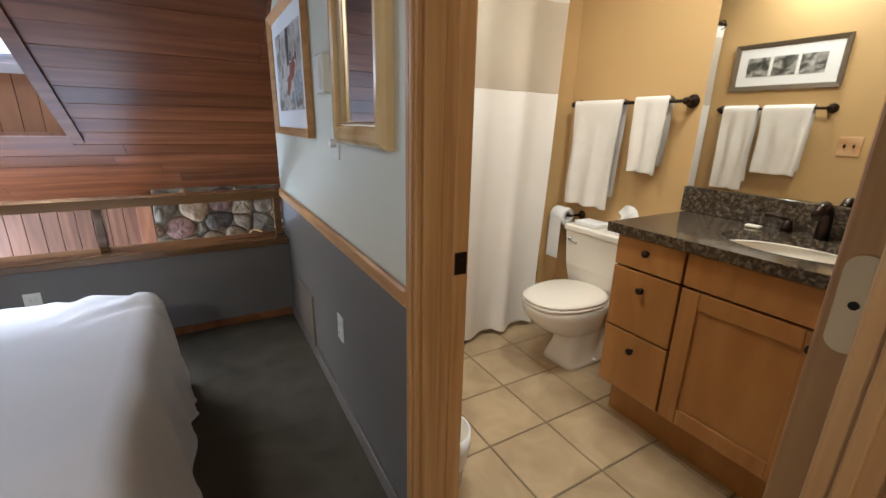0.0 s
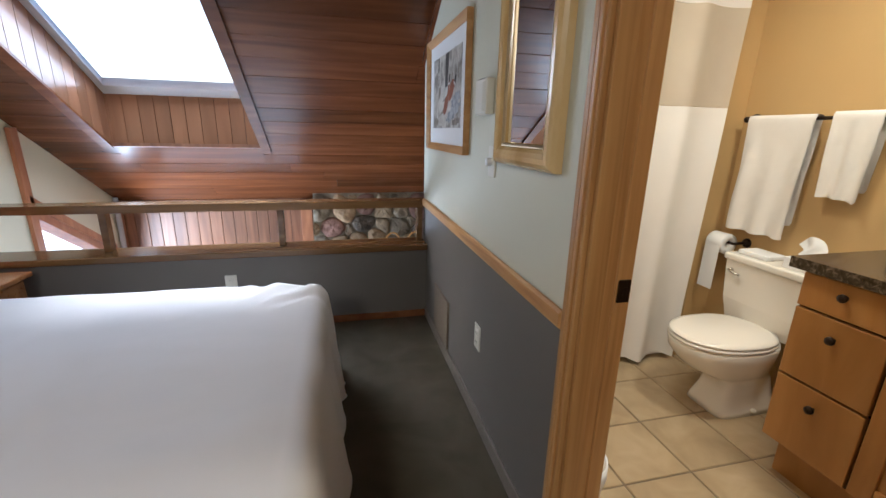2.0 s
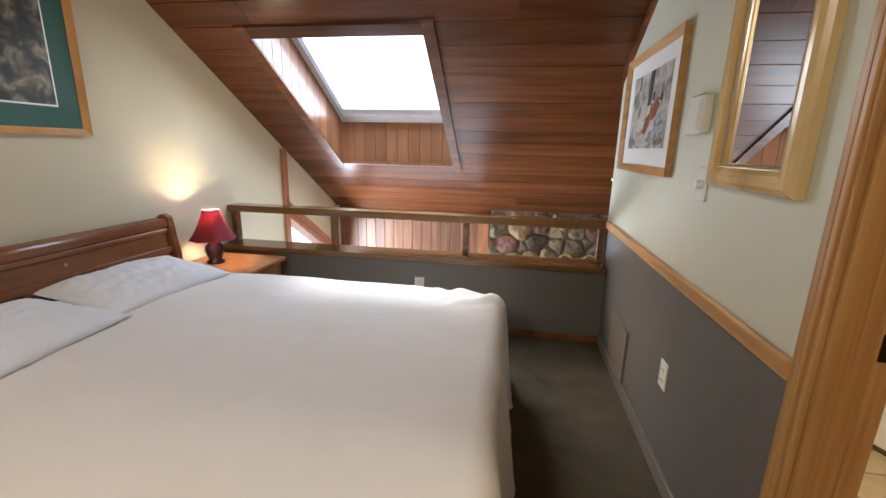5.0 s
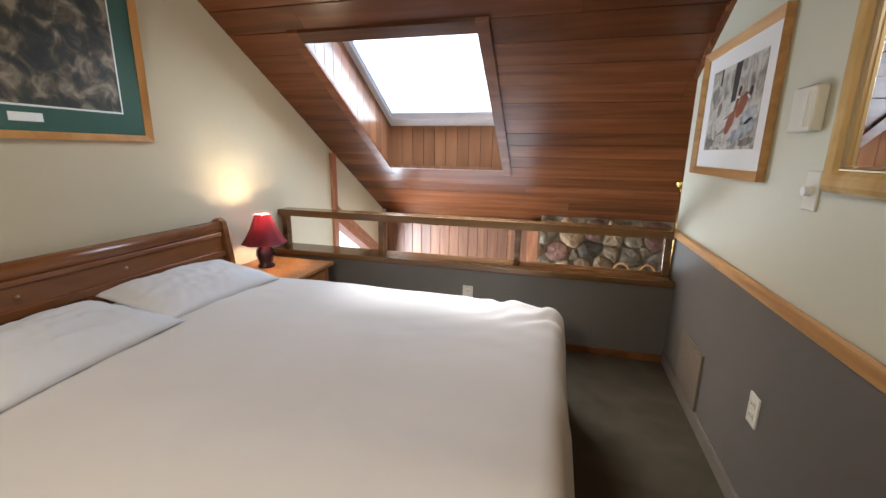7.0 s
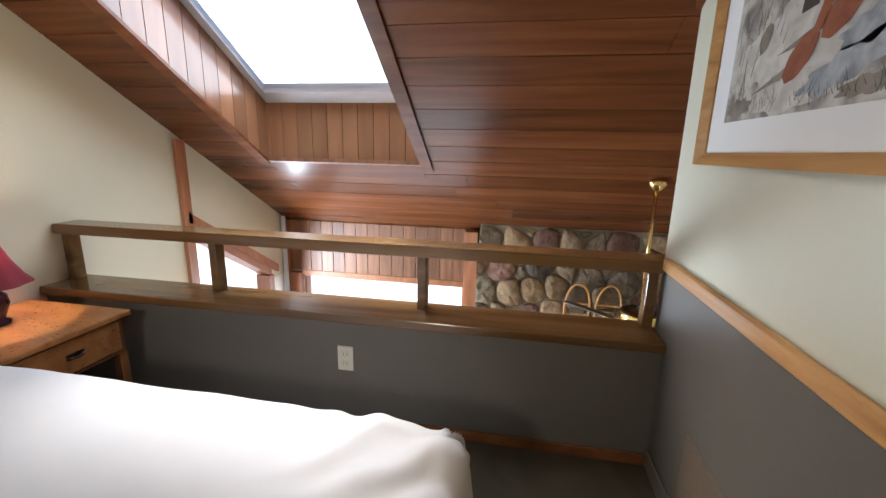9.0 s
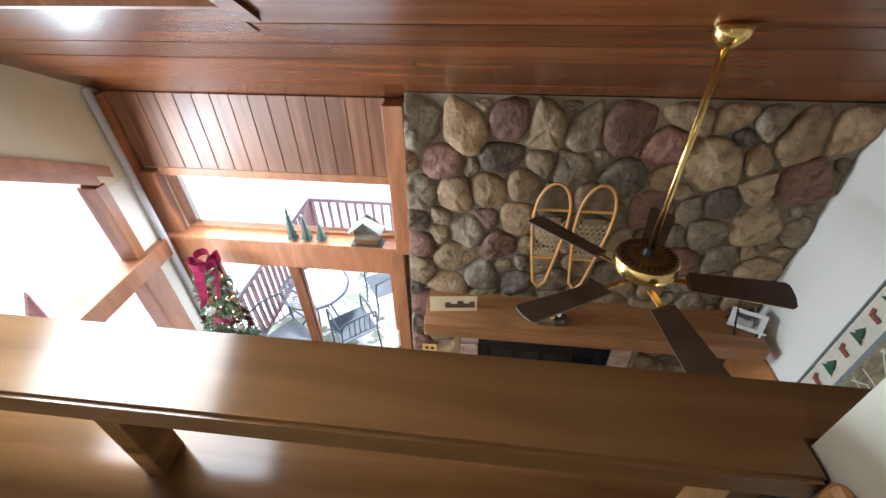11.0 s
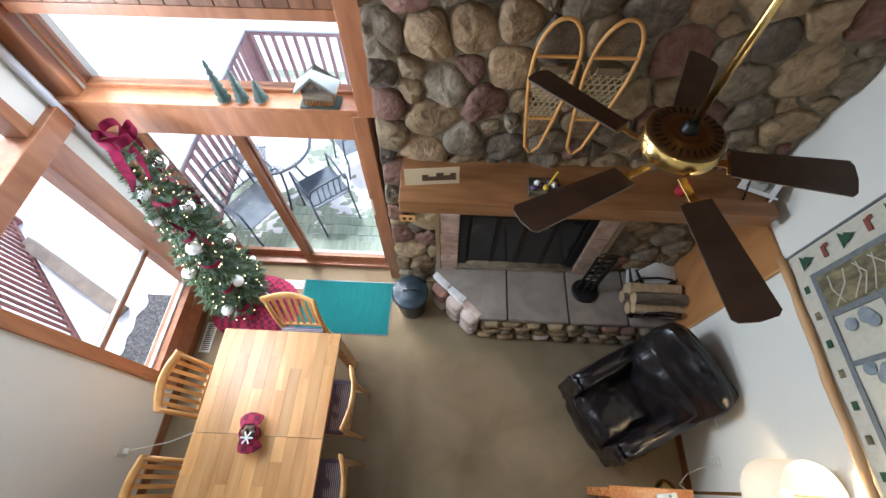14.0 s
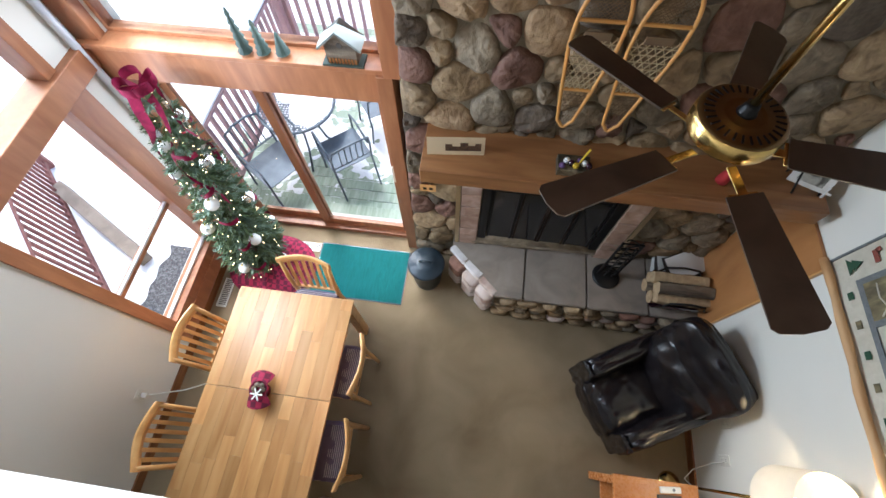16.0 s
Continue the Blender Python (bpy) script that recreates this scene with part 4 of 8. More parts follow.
def stroke(name, pts, material, level):
    """A flat painted shape on the print, from (across, up) fractions of its width and height."""
    bm = bmesh.new()
    bm.faces.new([bm.verts.new((PX - 0.0116 - 0.0003 * level, 3.355 - 0.59 * u, 1.325 + 0.37 * v)) for u, v in pts])
    bmesh.ops.recalc_face_normals(bm, faces=bm.faces[:])
    part(name, bm, material, p2)


def blob(name, u, v, ru, rv, tilt, material, level):
    c, s = math.cos(radians(tilt)), math.sin(radians(tilt))
    pts = []
    for k in range(36):
        a = 2 * math.pi * k / 36
        w = 1 + (0.30 if name.startswith(("snow", "grass")) else 0.06) * math.sin(5 * a + 9 * u) * math.sin(3 * a + 7 * v)
        p, q = ru * 0.62 * math.cos(a) * w, rv * 0.62 * math.sin(a) * w
        pts.append((u + (p * c - q * s) / 0.62, v + (p * s + q * c) / 0.37))
    stroke(name, pts, material, level)


WSNOW = varied("painted_snow", [(0.42, 0.39, 0.33), (0.64, 0.61, 0.55)], (22, 22, 22), 0.6, 0.02, spread=0.0)
OLIVE = varied("olive_grey_paint", [(0.16, 0.13, 0.10), (0.30, 0.26, 0.20)], (25, 25, 25), 0.6, 0.02, spread=0.0)
blob("snow_shape", 0.34, 0.42, 0.20, 0.15, 8, WSNOW, 1)
blob("snow_shape", 0.48, 0.12, 0.24, 0.055, 4, WSNOW, 1)
blob("snow_shadow", 0.76, 0.20, 0.20, 0.055, 12, BLUEGREY, 2)
blob("snow_shadow", 0.84, 0.36, 0.13, 0.05, 6, BLUEGREY, 2)
blob("grass_shape", 0.12, 0.09, 0.09, 0.04, 5, OLIVE, 2)
blob("grass_shape", 0.86, 0.08, 0.11, 0.03, 8, OLIVE, 3)
stroke("trunk_shape", [(0.47, 0.55), (0.56, 0.56), (0.60, 0.995), (0.48, 0.995)], DARKINK, 2)
stroke("trunk_shape", [(0.19, 0.80), (0.23, 0.80), (0.235, 0.995), (0.195, 0.995)], DARKINK, 2)
for uu, vv, du in ((0.18, 0.28, 0.05), (0.20, 0.60, -0.07), (0.22, 0.60, 0.08), (0.11, 0.10, 0.02), (0.15, 0.08, -0.03), (0.90, 0.62, 0.03), (0.80, 0.70, -0.02), (0.72, 0.66, 0.02)):
    stroke("twig_shape", [(uu, vv), (uu + 0.008, vv), (uu + du + 0.005, vv + 0.32), (uu + du, vv + 0.32)], OLIVE, 2)
prng = random.Random(40)
for nm, ink, count, u0, u1, v0, v1, tall in (("grass_tuft", OLIVE, 60, 0.02, 0.40, 0.02, 0.22, 0.13), ("grass_strokes", DARKINK, 40, 0.50, 0.98, 0.02, 0.12, 0.10), ("stem_strokes", OLIVE, 40, 0.58, 0.99, 0.48, 0.68, 0.30), ("branch_strokes", DARKINK, 26, 0.02, 0.42, 0.30, 0.75, 0.20)):
    bm = bmesh.new()
    for k in range(count):
        u, v = prng.uniform(u0, u1), prng.uniform(v0, v1)
        du, dv = prng.uniform(-0.05, 0.05), tall * prng.uniform(0.5, 1.0)
        pts = [(u - 0.002, v), (u + 0.002, v), (min(0.99, max(0.01, u + du)), min(0.99, v + dv))]
        bm.faces.new([bm.verts.new((PX - 0.0126, 3.355 - 0.59 * p, 1.325 + 0.37 * q)) for p, q in pts])
    part(nm, bm, ink, p2)["kind"] = "stuff"
blob("bird_shape", 0.26, 0.50, 0.055, 0.038, 58, OLIVE, 3)
stroke("tail_shape", [(0.24, 0.42), (0.26, 0.45), (0.15, 0.33)], OLIVE, 3)
stroke("tail_shape", [(0.44, 0.22), (0.50, 0.31), (0.20, 0.15)], OLIVE, 3)
stroke("tail_shape", [(0.54, 0.38), (0.56, 0.45), (0.36, 0.36)], OLIVE, 3)
blob("bird_shape", 0.51, 0.31, 0.105, 0.052, 42, RUST, 4)
blob("bird_shape", 0.70, 0.49, 0.115, 0.054, 38, RUST, 5)
stroke("neck_shape", [(0.55, 0.40), (0.61, 0.42), (0.65, 0.62), (0.60, 0.62)], RUST, 5)
blob("head_shape", 0.635, 0.66, 0.034, 0.024, 55, DARKINK, 6)
blob("head_shape", 0.83, 0.62, 0.034, 0.026, 40, DARKINK, 6)
stroke("ring_shape", [(0.595, 0.575), (0.645, 0.575), (0.648, 0.60), (0.598, 0.60)], PAPER, 7)
stroke("ring_shape", [(0.775, 0.575), (0.825, 0.53), (0.835, 0.55), (0.785, 0.595)], PAPER, 7)

# mirror
mi = thing("wall_mirror", (PX - 0.02, 2.01, 1.2), "tall wall mirror in a rounded golden pine frame", "mirror")
def swept_frame(y0, y1, z0, z1, prof):
    """A picture frame swept from (inset, proud) pairs, mitred at the corners, on the picture wall."""
    bm = bmesh.new()
    rings = [[bm.verts.new((PX - h, y, z)) for y, z in ((y0 + d, z0 + d), (y1 - d, z0 + d), (y1 - d, z1 - d), (y0 + d, z1 - d))] for d, h in prof]
    for a, b in zip(rings, rings[1:]):
        for k in range(4):
            bm.faces.new((a[k], a[(k + 1) % 4], b[(k + 1) % 4], b[k]))
    bmesh.ops.recalc_face_normals(bm, faces=bm.faces[:])
    return bm


GILT = varied("varnished_gold_pine", [(0.46, 0.29, 0.10), (0.60, 0.41, 0.17), (0.68, 0.51, 0.26)], (7, 7, 3), 0.20, 0.05, spread=0.0, gloss_var=0.04, spec=0.6)
part("frame", swept_frame(1.80, 2.24, 1.205, 2.02, [(0, 0.001), (0.0, 0.022), (0.008, 0.033), (0.020, 0.040), (0.034, 0.041), (0.048, 0.036), (0.058, 0.027), (0.060, 0.022), (0.067, 0.022), (0.072, 0.012)]), GILT, mi, "glossy rounded golden pine frame")
part("bead", swept_frame(1.858, 2.182, 1.263, 1.962, [(0, 0.021), (0.002, 0.027), (0.006, 0.029), (0.010, 0.026), (0.012, 0.013)]), NICKEL, mi, "thin pale gilt bead")
part("glass", box((PX - 0.012, 1.87, 1.275), (PX - 0.006, 2.17, 1.95)), MIRROR, mi)

th = thing("wall_thermostat", (PX, 2.41, 1.44), "ivory plastic wall thermostat", "thermostat")
part("case", box((PX - 0.034, 2.345, 1.372), (PX - 0.001, 2.475, 1.502), 0.005), PLASTIC, th)
part("vent", boxes(*[((PX - 0.0355, 2.352 + 0.010 * k, 1.385), (PX - 0.0338, 2.357 + 0.010 * k, 1.49)) for k in range(4)]), PLASTIC, th)
part("top_slot", box((PX - 0.030, 2.36, 1.5015), (PX - 0.008, 2.46, 1.5035)), BLACKM, th)
outlet((PX - 0.0005, 2.325, 1.20), -90, "white dimmer switch with a round knob", switch=True)
outlet((PX - 0.0005, 2.395, 0.425), -90, "ivory duplex outlet on the grey wall")
outlet((-0.185, HY - 0.0005, 0.330), 0, "ivory duplex outlet on the half wall")
HATCH = varied("brown_grey_panel_paint", [(0.155, 0.12, 0.085), (0.18, 0.142, 0.102)], (4, 4, 4), 0.5, 0.1, spread=0.0)
ha = thing("access_panel", (PX, 3.09, 0.24), "grey painted wooden access panel in the wall", "panel")
part("cover", box((PX - 0.010, 2.92, 0.075), (PX - 0.0005, 3.26, 0.368), 0.003), HATCH, ha)
part("edge_strip", box((PX - 0.013, 2.908, 0.077), (PX - 0.0005, 2.9195, 0.372), 0.002), HATCH, ha)

# ---- bathroom ----
WB = 2.66
va = thing("bathroom_vanity", (2.40, 1.1, 0.0), "honey maple vanity cabinet with three drawers and doors", "cabinet")
part("body", boxes(((2.145, 0.30, 0.17), (WB - 0.005, 1.86, 0.66)), ((2.145, 0.30, 0.66), (2.162, 1.86, 0.865)), ((2.162, 1.842, 0.66), (WB - 0.005, 1.86, 0.865)), ((2.162, 0.30, 0.66), (WB - 0.005, 0.318, 0.865))), MAPLE, va)
part("plinth", box((2.215, 0.30, 0.0), (WB - 0.005, 1.845, 0.17)), MAPLE, va)
# dark sheet added behind the fronts, stands for shade in the gaps
part("shadow_gap", boxes(((2.142, 0.31, 0.175), (2.146, 1.855, 0.862))), BRONZE, va)
for z0, z1 in ((0.735, 0.858), (0.465, 0.727), (0.185, 0.457)):
    dwr = part("drawer", box((2.120, 1.572, z0), (2.142, 1.855, z1), 0.004), MAPLE, va)
    zc = z1 - 0.046 if z1 > 0.8 else z1 - 0.068
    part("knob", moved(lathe([(0, 0), (0.006, 0), (0.006, 0.012), (0.015, 0.018), (0.014, 0.026), (0, 0.029)], seg=16), pose(2.121, 1.713, zc, 0, -90)), BRONZE, dwr, "dark bronze round knob", smooth=True)
part("false_front", box((2.120, 0.55, 0.735), (2.142, 1.562, 0.858), 0.004), MAPLE, va)
for y0, y1, ky in ((1.125, 1.562, 1.19), (0.60, 1.117, 1.0)):
    d = part("door", box((2.130, y0 + 0.06, 0.245), (2.14, y1 - 0.06, 0.668)), MAPLE, va, "shaker style maple door")
    for sa, sb in ((y0, y0 + 0.065), (y1 - 0.065, y1)):
        part("stile", box((2.120, sa, 0.185), (2.142, sb, 0.727), 0.003), MAPLE, d)
    for za, zb in ((0.185, 0.25), (0.662, 0.727)):
        part("rail", box((2.121, y0 + 0.0655, za), (2.142, y1 - 0.0655, zb), 0.003), MAPLE, d)
    part("knob", moved(lathe([(0, 0), (0.006, 0), (0.006, 0.012), (0.015, 0.018), (0.014, 0.026), (0, 0.029)], seg=16), pose(2.121, y0 + 0.04 if y0 > 1 else y1 - 0.04, 0.68, 0, -90)), BRONZE, d, "dark bronze round knob", smooth=True)

ct = thing("vanity_countertop", (2.38, 1.1, 0.866), "polished dark speckled granite countertop with backsplash", "countertop")
# top slab with an oval hole
cx, cy, ra, rb = 2.375, 1.35, 0.172, 0.228
N = 48
bm = bmesh.new()
x0, x1, y0, y1 = 2.095, WB - 0.003, 0.30, 1.895


def rim(a):
    c, s = math.cos(a), math.sin(a)
    k = min(((x1 - cx) if c > 0 else (cx - x0)) / max(abs(c), 1e-6), ((y1 - cy) if s > 0 else (cy - y0)) / max(abs(s), 1e-6))
    return cx + k * c, cy + k * s


angs = sorted(set([2 * math.pi * i / N for i in range(N)] + [math.atan2(q - cy, p - cx) % (2 * math.pi) for p in (x0, x1) for q in (y0, y1)]))
out_t = [bm.verts.new((*rim(a), 0.905)) for a in angs]
out_b = [bm.verts.new((*rim(a), 0.866)) for a in angs]
in_t = [bm.verts.new((cx + ra * math.cos(a), cy + rb * math.sin(a), 0.905)) for a in angs]
in_b = [bm.verts.new((cx + ra * math.cos(a), cy + rb * math.sin(a), 0.866)) for a in angs]
for i in range(len(angs)):
    j = (i + 1) % len(angs)
    bm.faces.new((in_t[i], out_t[i], out_t[j], in_t[j]))
    bm.faces.new((out_t[i], out_b[i], out_b[j], out_t[j]))
    bm.faces.new((in_t[j], in_b[j], in_b[i], in_t[i]))
    bm.faces.new((in_b[j], out_b[j], out_b[i], in_b[i]))
part("slab", bm, GRANITE, ct)
part("backsplash", box((WB - 0.024, 0.30, 0.9052), (WB - 0.002, 1.92, 1.02), 0.003), GRANITE, ct)
sk2 = thing("sink_basin", (cx, cy, 0.75), "white oval undermount sink basin", "sink")
part("bowl", grid(40, 10, lambda u, v: Vector((cx + (ra + 0.006) * math.cos(2 * math.pi * u) * math.cos(v * math.pi / 2) ** 0.5, cy + (rb + 0.006) * math.sin(2 * math.pi * u) * math.cos(v * math.pi / 2) ** 0.5, 0.866 - 0.13 * math.sin(v * math.pi / 2)))), PORC, sk2, smooth=True)
part("rim", grid(40, 2, lambda u, v: Vector((cx + (ra + 0.007 - 0.012 * v) * math.cos(2 * math.pi * u), cy + (rb + 0.007 - 0.012 * v) * math.sin(2 * math.pi * u), 0.8655 + 0.004 * math.sin(math.pi * v)))), PORC, sk2, smooth=True)
fa = thing("sink_faucet", (2.57, 1.36, 0.905), "dark bronze arched faucet with two lever handles", "faucet")
part("spout", tube([(2.585, 1.36, 0.905), (2.585, 1.36, 0.97), (2.575, 1.36, 1.005), (2.545, 1.36, 1.025), (2.51, 1.36, 1.018), (2.49, 1.36, 0.99)], [0.024, 0.02, 0.021, 0.021, 0.019, 0.016], 14), BRONZE, fa, smooth=True)
for dy in (-0.11, 0.11):
    h = part("valve", lathe([(0, 0), (0.022, 0), (0.018, 0.02), (0.014, 0.045), (0, 0.05)], (2.59, 1.36 + dy, 0.905), 16), BRONZE, fa, smooth=True)
    part("lever", tube([(2.59, 1.36 + dy, 0.948), (2.585, 1.36 + dy * 1.35, 0.962), (2.58, 1.36 + dy * 1.7, 0.958)], [0.008, 0.006, 0.007], 8), BRONZE, h, smooth=True)
so = thing("soap_bar", (2.545, 1.565, 0.905), "small wrapped white soap bar", "soap")
part("bar", box((2.53, 1.535, 0.9055), (2.56, 1.59, 0.918), 0.005, 3), PORC, so)

bmr = thing("bathroom_mirror", (WB - 0.004, 1.1, 1.03), "large frameless mirror above the vanity", "mirror")
part("glass", box((WB - 0.008, 0.30, 1.022), (WB - 0.002, 1.915, 2.05)), MIRROR, bmr)


def towel_bar(x, y0, y1, z, s, label):
    t = thing("towel_bar", (x, (y0 + y1) / 2, z), label, "towel bar")
    xo = x + s * 0.055
    part("rod", tube([(xo, y0 - 0.015, z), (xo, y1 + 0.015, z)], 0.008, 10), BRONZE, t, smooth=True)
    for y in (y0, y1):
        part("mount", moved(lathe([(0, 0), (0.030, 0), (0.030, 0.006), (0.016, 0.012), (0.011, 0.05), (0.016, 0.058), (0.013, 0.068), (0, 0.070)], seg=20), pose(x + s * 0.001, y, z, 0, 90 * s)), BRONZE, t, smooth=True)


def towel(x, y0, y1, z, s, front, back, label, seed, name="towel"):
    """A towel folded over a bar; s is the way out from the wall."""
    t = thing(name, (x + s * 0.055, (y0 + y1) / 2, z), label, "towel", "towels in the bathroom")
    total = front + back + 0.04
    th = 0.007

    def line(d):
        if d < back:
            return -0.017, -(back - d)
        d -= back
        if d < 0.05:
            a = math.pi * d / 0.05
            return -0.017 * math.cos(a), 0.012 * math.sin(a)
        return 0.017, -(d - 0.05)

    def f(off):
        def g(u, v):
            px, pz = line(u * (total + 0.01))
            hang = min(1, max(0, -pz / 0.25))
            yy = y0 + (y1 - y0) * v
            w = 0.020 * noise.noise(Vector((v * 4.0 + seed, pz * 1.6, seed))) + 0.011 * math.sin(v * 13 + seed + 3 * pz) + 0.006 * noise.noise(Vector((v * 11 + seed, pz * 5, seed)))
            yy += (0.012 * noise.noise(Vector((pz * 3, seed, v))) - 0.02 * (v - 0.5)) * hang
            e = 0.026 * noise.noise(Vector((v * 3, seed, 2))) * (1 if pz < -0.2 else 0)
            px = max(px + off * (1 if px > 0 else -1) + w * hang, -0.040)
            return Vector((x + s * (0.055 + px), yy, z + 0.008 + pz + e + (off if abs(px) < 0.016 else 0)))
        return g

    bm = merge(grid(44, 16, f(0.0)), grid(44, 16, f(th)))
    bmesh.ops.recalc_face_normals(bm, faces=bm.faces[:])
    part("cloth", bm, TOWEL, t, smooth=True)


towel_bar(WB, 1.965, 2.63, 1.40, -1, "dark bronze towel bar on the ochre wall")
towel(WB, 2.285, 2.605, 1.40, -1, 0.57, 0.50, "white bath towel hung over the bar", 3, "bath_towel")
towel(WB, 2.035, 2.215, 1.40, -1, 0.345, 0.30, "white hand towel hung over the bar", 9, "hand_towel")
WW = PX + 0.12
towel_bar(WW, 1.93, 2.57, 1.42, 1, "dark bronze towel bar beside the doorway")
towel(WW, 2.31, 2.53, 1.42, 1, 0.56, 0.5, "white bath towel hung over the bar", 14, "bath_towel")
towel(WW, 2.0, 2.28, 1.42, 1, 0.43, 0.40, "white bath towel with a small woven tag", 21, "bath_towel")
p3 = thing("framed_print", (WW + 0.01, 2.23, 1.56), "wide grey frame with three small landscape prints", "picture")
GREYF = varied("grey_brown_frame", [(0.10, 0.075, 0.045), (0.14, 0.105, 0.065)], (8, 8, 8), 0.4, 0.05, spread=0.0)
part("frame", frame4(1.92, 2.55, 1.545, 1.845, 0.030, WW + 0.022, WW + 0.002), GREYF, p3)
part("mat_board", box((WW + 0.004, 1.948, 1.572), (WW + 0.009, 2.522, 1.818)), PAPER, p3)
ART3 = artwork("small_landscape_print", [(0.03, 0.03, 0.025), (0.10, 0.095, 0.08), (0.28, 0.27, 0.24), (0.45, 0.44, 0.40)], 16, 11)
for y in (2.02, 2.175, 2.33):
    part("print", box((WW + 0.0095, y, 1.635), (WW + 0.0105, y + 0.135, 1.755)), ART3, p3)
sp = thing("switch_plate", (WW + 0.001, 1.80, 1.19), "patterned tan double switch plate", "switch")
part("plate", box((WW + 0.0005, 1.745, 1.14), (WW + 0.007, 1.86, 1.255), 0.003), PINE_Y, sp)
for y in (1.775, 1.82):
    part("toggle", box((WW + 0.006, y, 1.19), (WW + 0.014, y + 0.01, 1.21), 0.001), BRONZE, sp)

# toilet
to = thing("toilet", (2.33, 2.27, 0.0), "white porcelain two-piece toilet with the lid closed", "toilet")
TY = 2.245


def oval(cx, a0, a1, b, z, n=40, p=2.3):
    pts = []
    for i in range(n):
        t = 2 * math.pi * i / n
        c, s = math.cos(t), math.sin(t)
        a = a0 if c < 0 else a1
        pts.append((cx + a * math.copysign(abs(c) ** (2 / p), c), TY + b * math.copysign(abs(s) ** (2 / p), s), z))
    return pts


def loft(rings, cap=True):
    bm = bmesh.new()
    vs = [[bm.verts.new(p) for p in r] for r in rings]
    n = len(vs[0])
    for a, b in zip(vs, vs[1:]):
        for i in range(n):
            bm.faces.new((a[i], a[(i + 1) % n], b[(i + 1) % n], b[i]))
    if cap:
        bm.faces.new(vs[0][::-1])
        bm.faces.new(vs[-1])
    bmesh.ops.recalc_face_normals(bm, faces=bm.faces[:])
    return bm


part("pedestal", loft([oval(2.41, 0.16, 0.19, 0.118, 0.0, p=6), oval(2.41, 0.155, 0.19, 0.113, 0.025, p=6), oval(2.41, 0.13, 0.19, 0.092, 0.10, p=5), oval(2.41, 0.12, 0.18, 0.085, 0.165, p=4), oval(2.37, 0.16, 0.19, 0.112, 0.205, p=3), oval(2.33, 0.225, 0.21, 0.158, 0.26), oval(2.31, 0.265, 0.23, 0.180, 0.33), oval(2.31, 0.275, 0.23, 0.186, 0.375), oval(2.31, 0.27, 0.23, 0.182, 0.385)]), PORC, to, smooth=True)
part("seat", loft([oval(2.31, 0.272, 0.20, 0.182, 0.387), oval(2.31, 0.278, 0.20, 0.187, 0.394), oval(2.31, 0.276, 0.20, 0.185, 0.403)]), PORC, to, smooth=True)
part("lid", loft([oval(2.31, 0.270, 0.20, 0.180, 0.406), oval(2.31, 0.276, 0.20, 0.185, 0.412), oval(2.31, 0.272, 0.20, 0.182, 0.420), oval(2.31, 0.245, 0.18, 0.158, 0.427)]), PORC, to, "closed white toilet lid", smooth=True)
part("tank", loft([[(x, y, z) for x, y in ((2.475 + k, 2.022 + k), (2.475 + k, 2.468 - k), (2.648, 2.468 - k), (2.648, 2.022 + k))] for k, z in ((0.03, 0.39), (0.012, 0.50), (0.0, 0.70))]), PORC, to)
part("tank_lid", box((2.462, 2.010, 0.702), (2.652, 2.480, 0.738), 0.010, 3), PORC, to, smooth=False)
part("flush_lever", merge(tube([(2.473, 2.425, 0.655), (2.455, 2.425, 0.655)], 0.010, 10), tube([(2.457, 2.425, 0.655), (2.450, 2.395, 0.650), (2.450, 2.365, 0.643)], [0.007, 0.006, 0.008], 8)), CHROME, to, "chrome flush lever", smooth=True)
part("bolt_cap", lathe([(0, 0), (0.016, 0), (0.014, 0.012), (0, 0.018)], (2.44, 2.128, 0.022), 12), PORC, to, smooth=True)
tx = thing("tissue_box", (2.56, 2.15, 0.738), "tissue box with a white tissue pulled up", "tissue box")
part("box", box((2.50, 2.09, 0.7385), (2.62, 2.21, 0.79), 0.003), PAPER, tx)
part("tissue", grid(8, 8, lambda u, v: Vector((2.56 + 0.045 * (u - 0.5) * (1.2 - 0.4 * v) + 0.01 * math.sin(9 * v), 2.15 + 0.10 * (v - 0.5) * (0.4 + u * 0.8) + 0.012 * math.sin(7 * u), 0.79 + 0.10 * u * (1 - 0.5 * (2 * v - 1) ** 2)))), PAPER, tx, "white paper tissue", smooth=True)
nb = thing("napkin_stack", (2.56, 2.36, 0.738), "stack of folded white paper on the tank", "paper")
part("stack", box((2.50, 2.28, 0.7385), (2.62, 2.44, 0.762), 0.006), PAPER, nb)

tp = thing("toilet_paper_holder", (2.66, 2.60, 0.74), "dark bronze holder with a white paper roll", "paper holder")
part("arm", tube([(2.657, 2.53, 0.76), (2.60, 2.53, 0.76), (2.585, 2.545, 0.755), (2.585, 2.69, 0.755)], 0.007, 8), BRONZE, tp, smooth=True)
part("rosette", moved(lathe([(0, 0), (0.026, 0), (0.024, 0.008), (0.012, 0.014), (0, 0.016)], seg=16), pose(2.659, 2.53, 0.76, 0, -90)), BRONZE, tp, smooth=True)
part("roll", moved(lathe([(0.021, -0.05), (0.054, -0.05), (0.056, -0.046), (0.056, 0.046), (0.054, 0.05), (0.021, 0.05), (0.021, -0.05)], seg=28), pose(2.585, 2.62, 0.745, 90)), PAPER, tp, "white toilet paper roll", smooth=True)
part("sheet", grid(8, 2, lambda u, v: Vector((2.530 - 0.004 * u, 2.572 + 0.096 * v, 0.745 - 0.26 * u))), PAPER, tp, "hanging paper end")

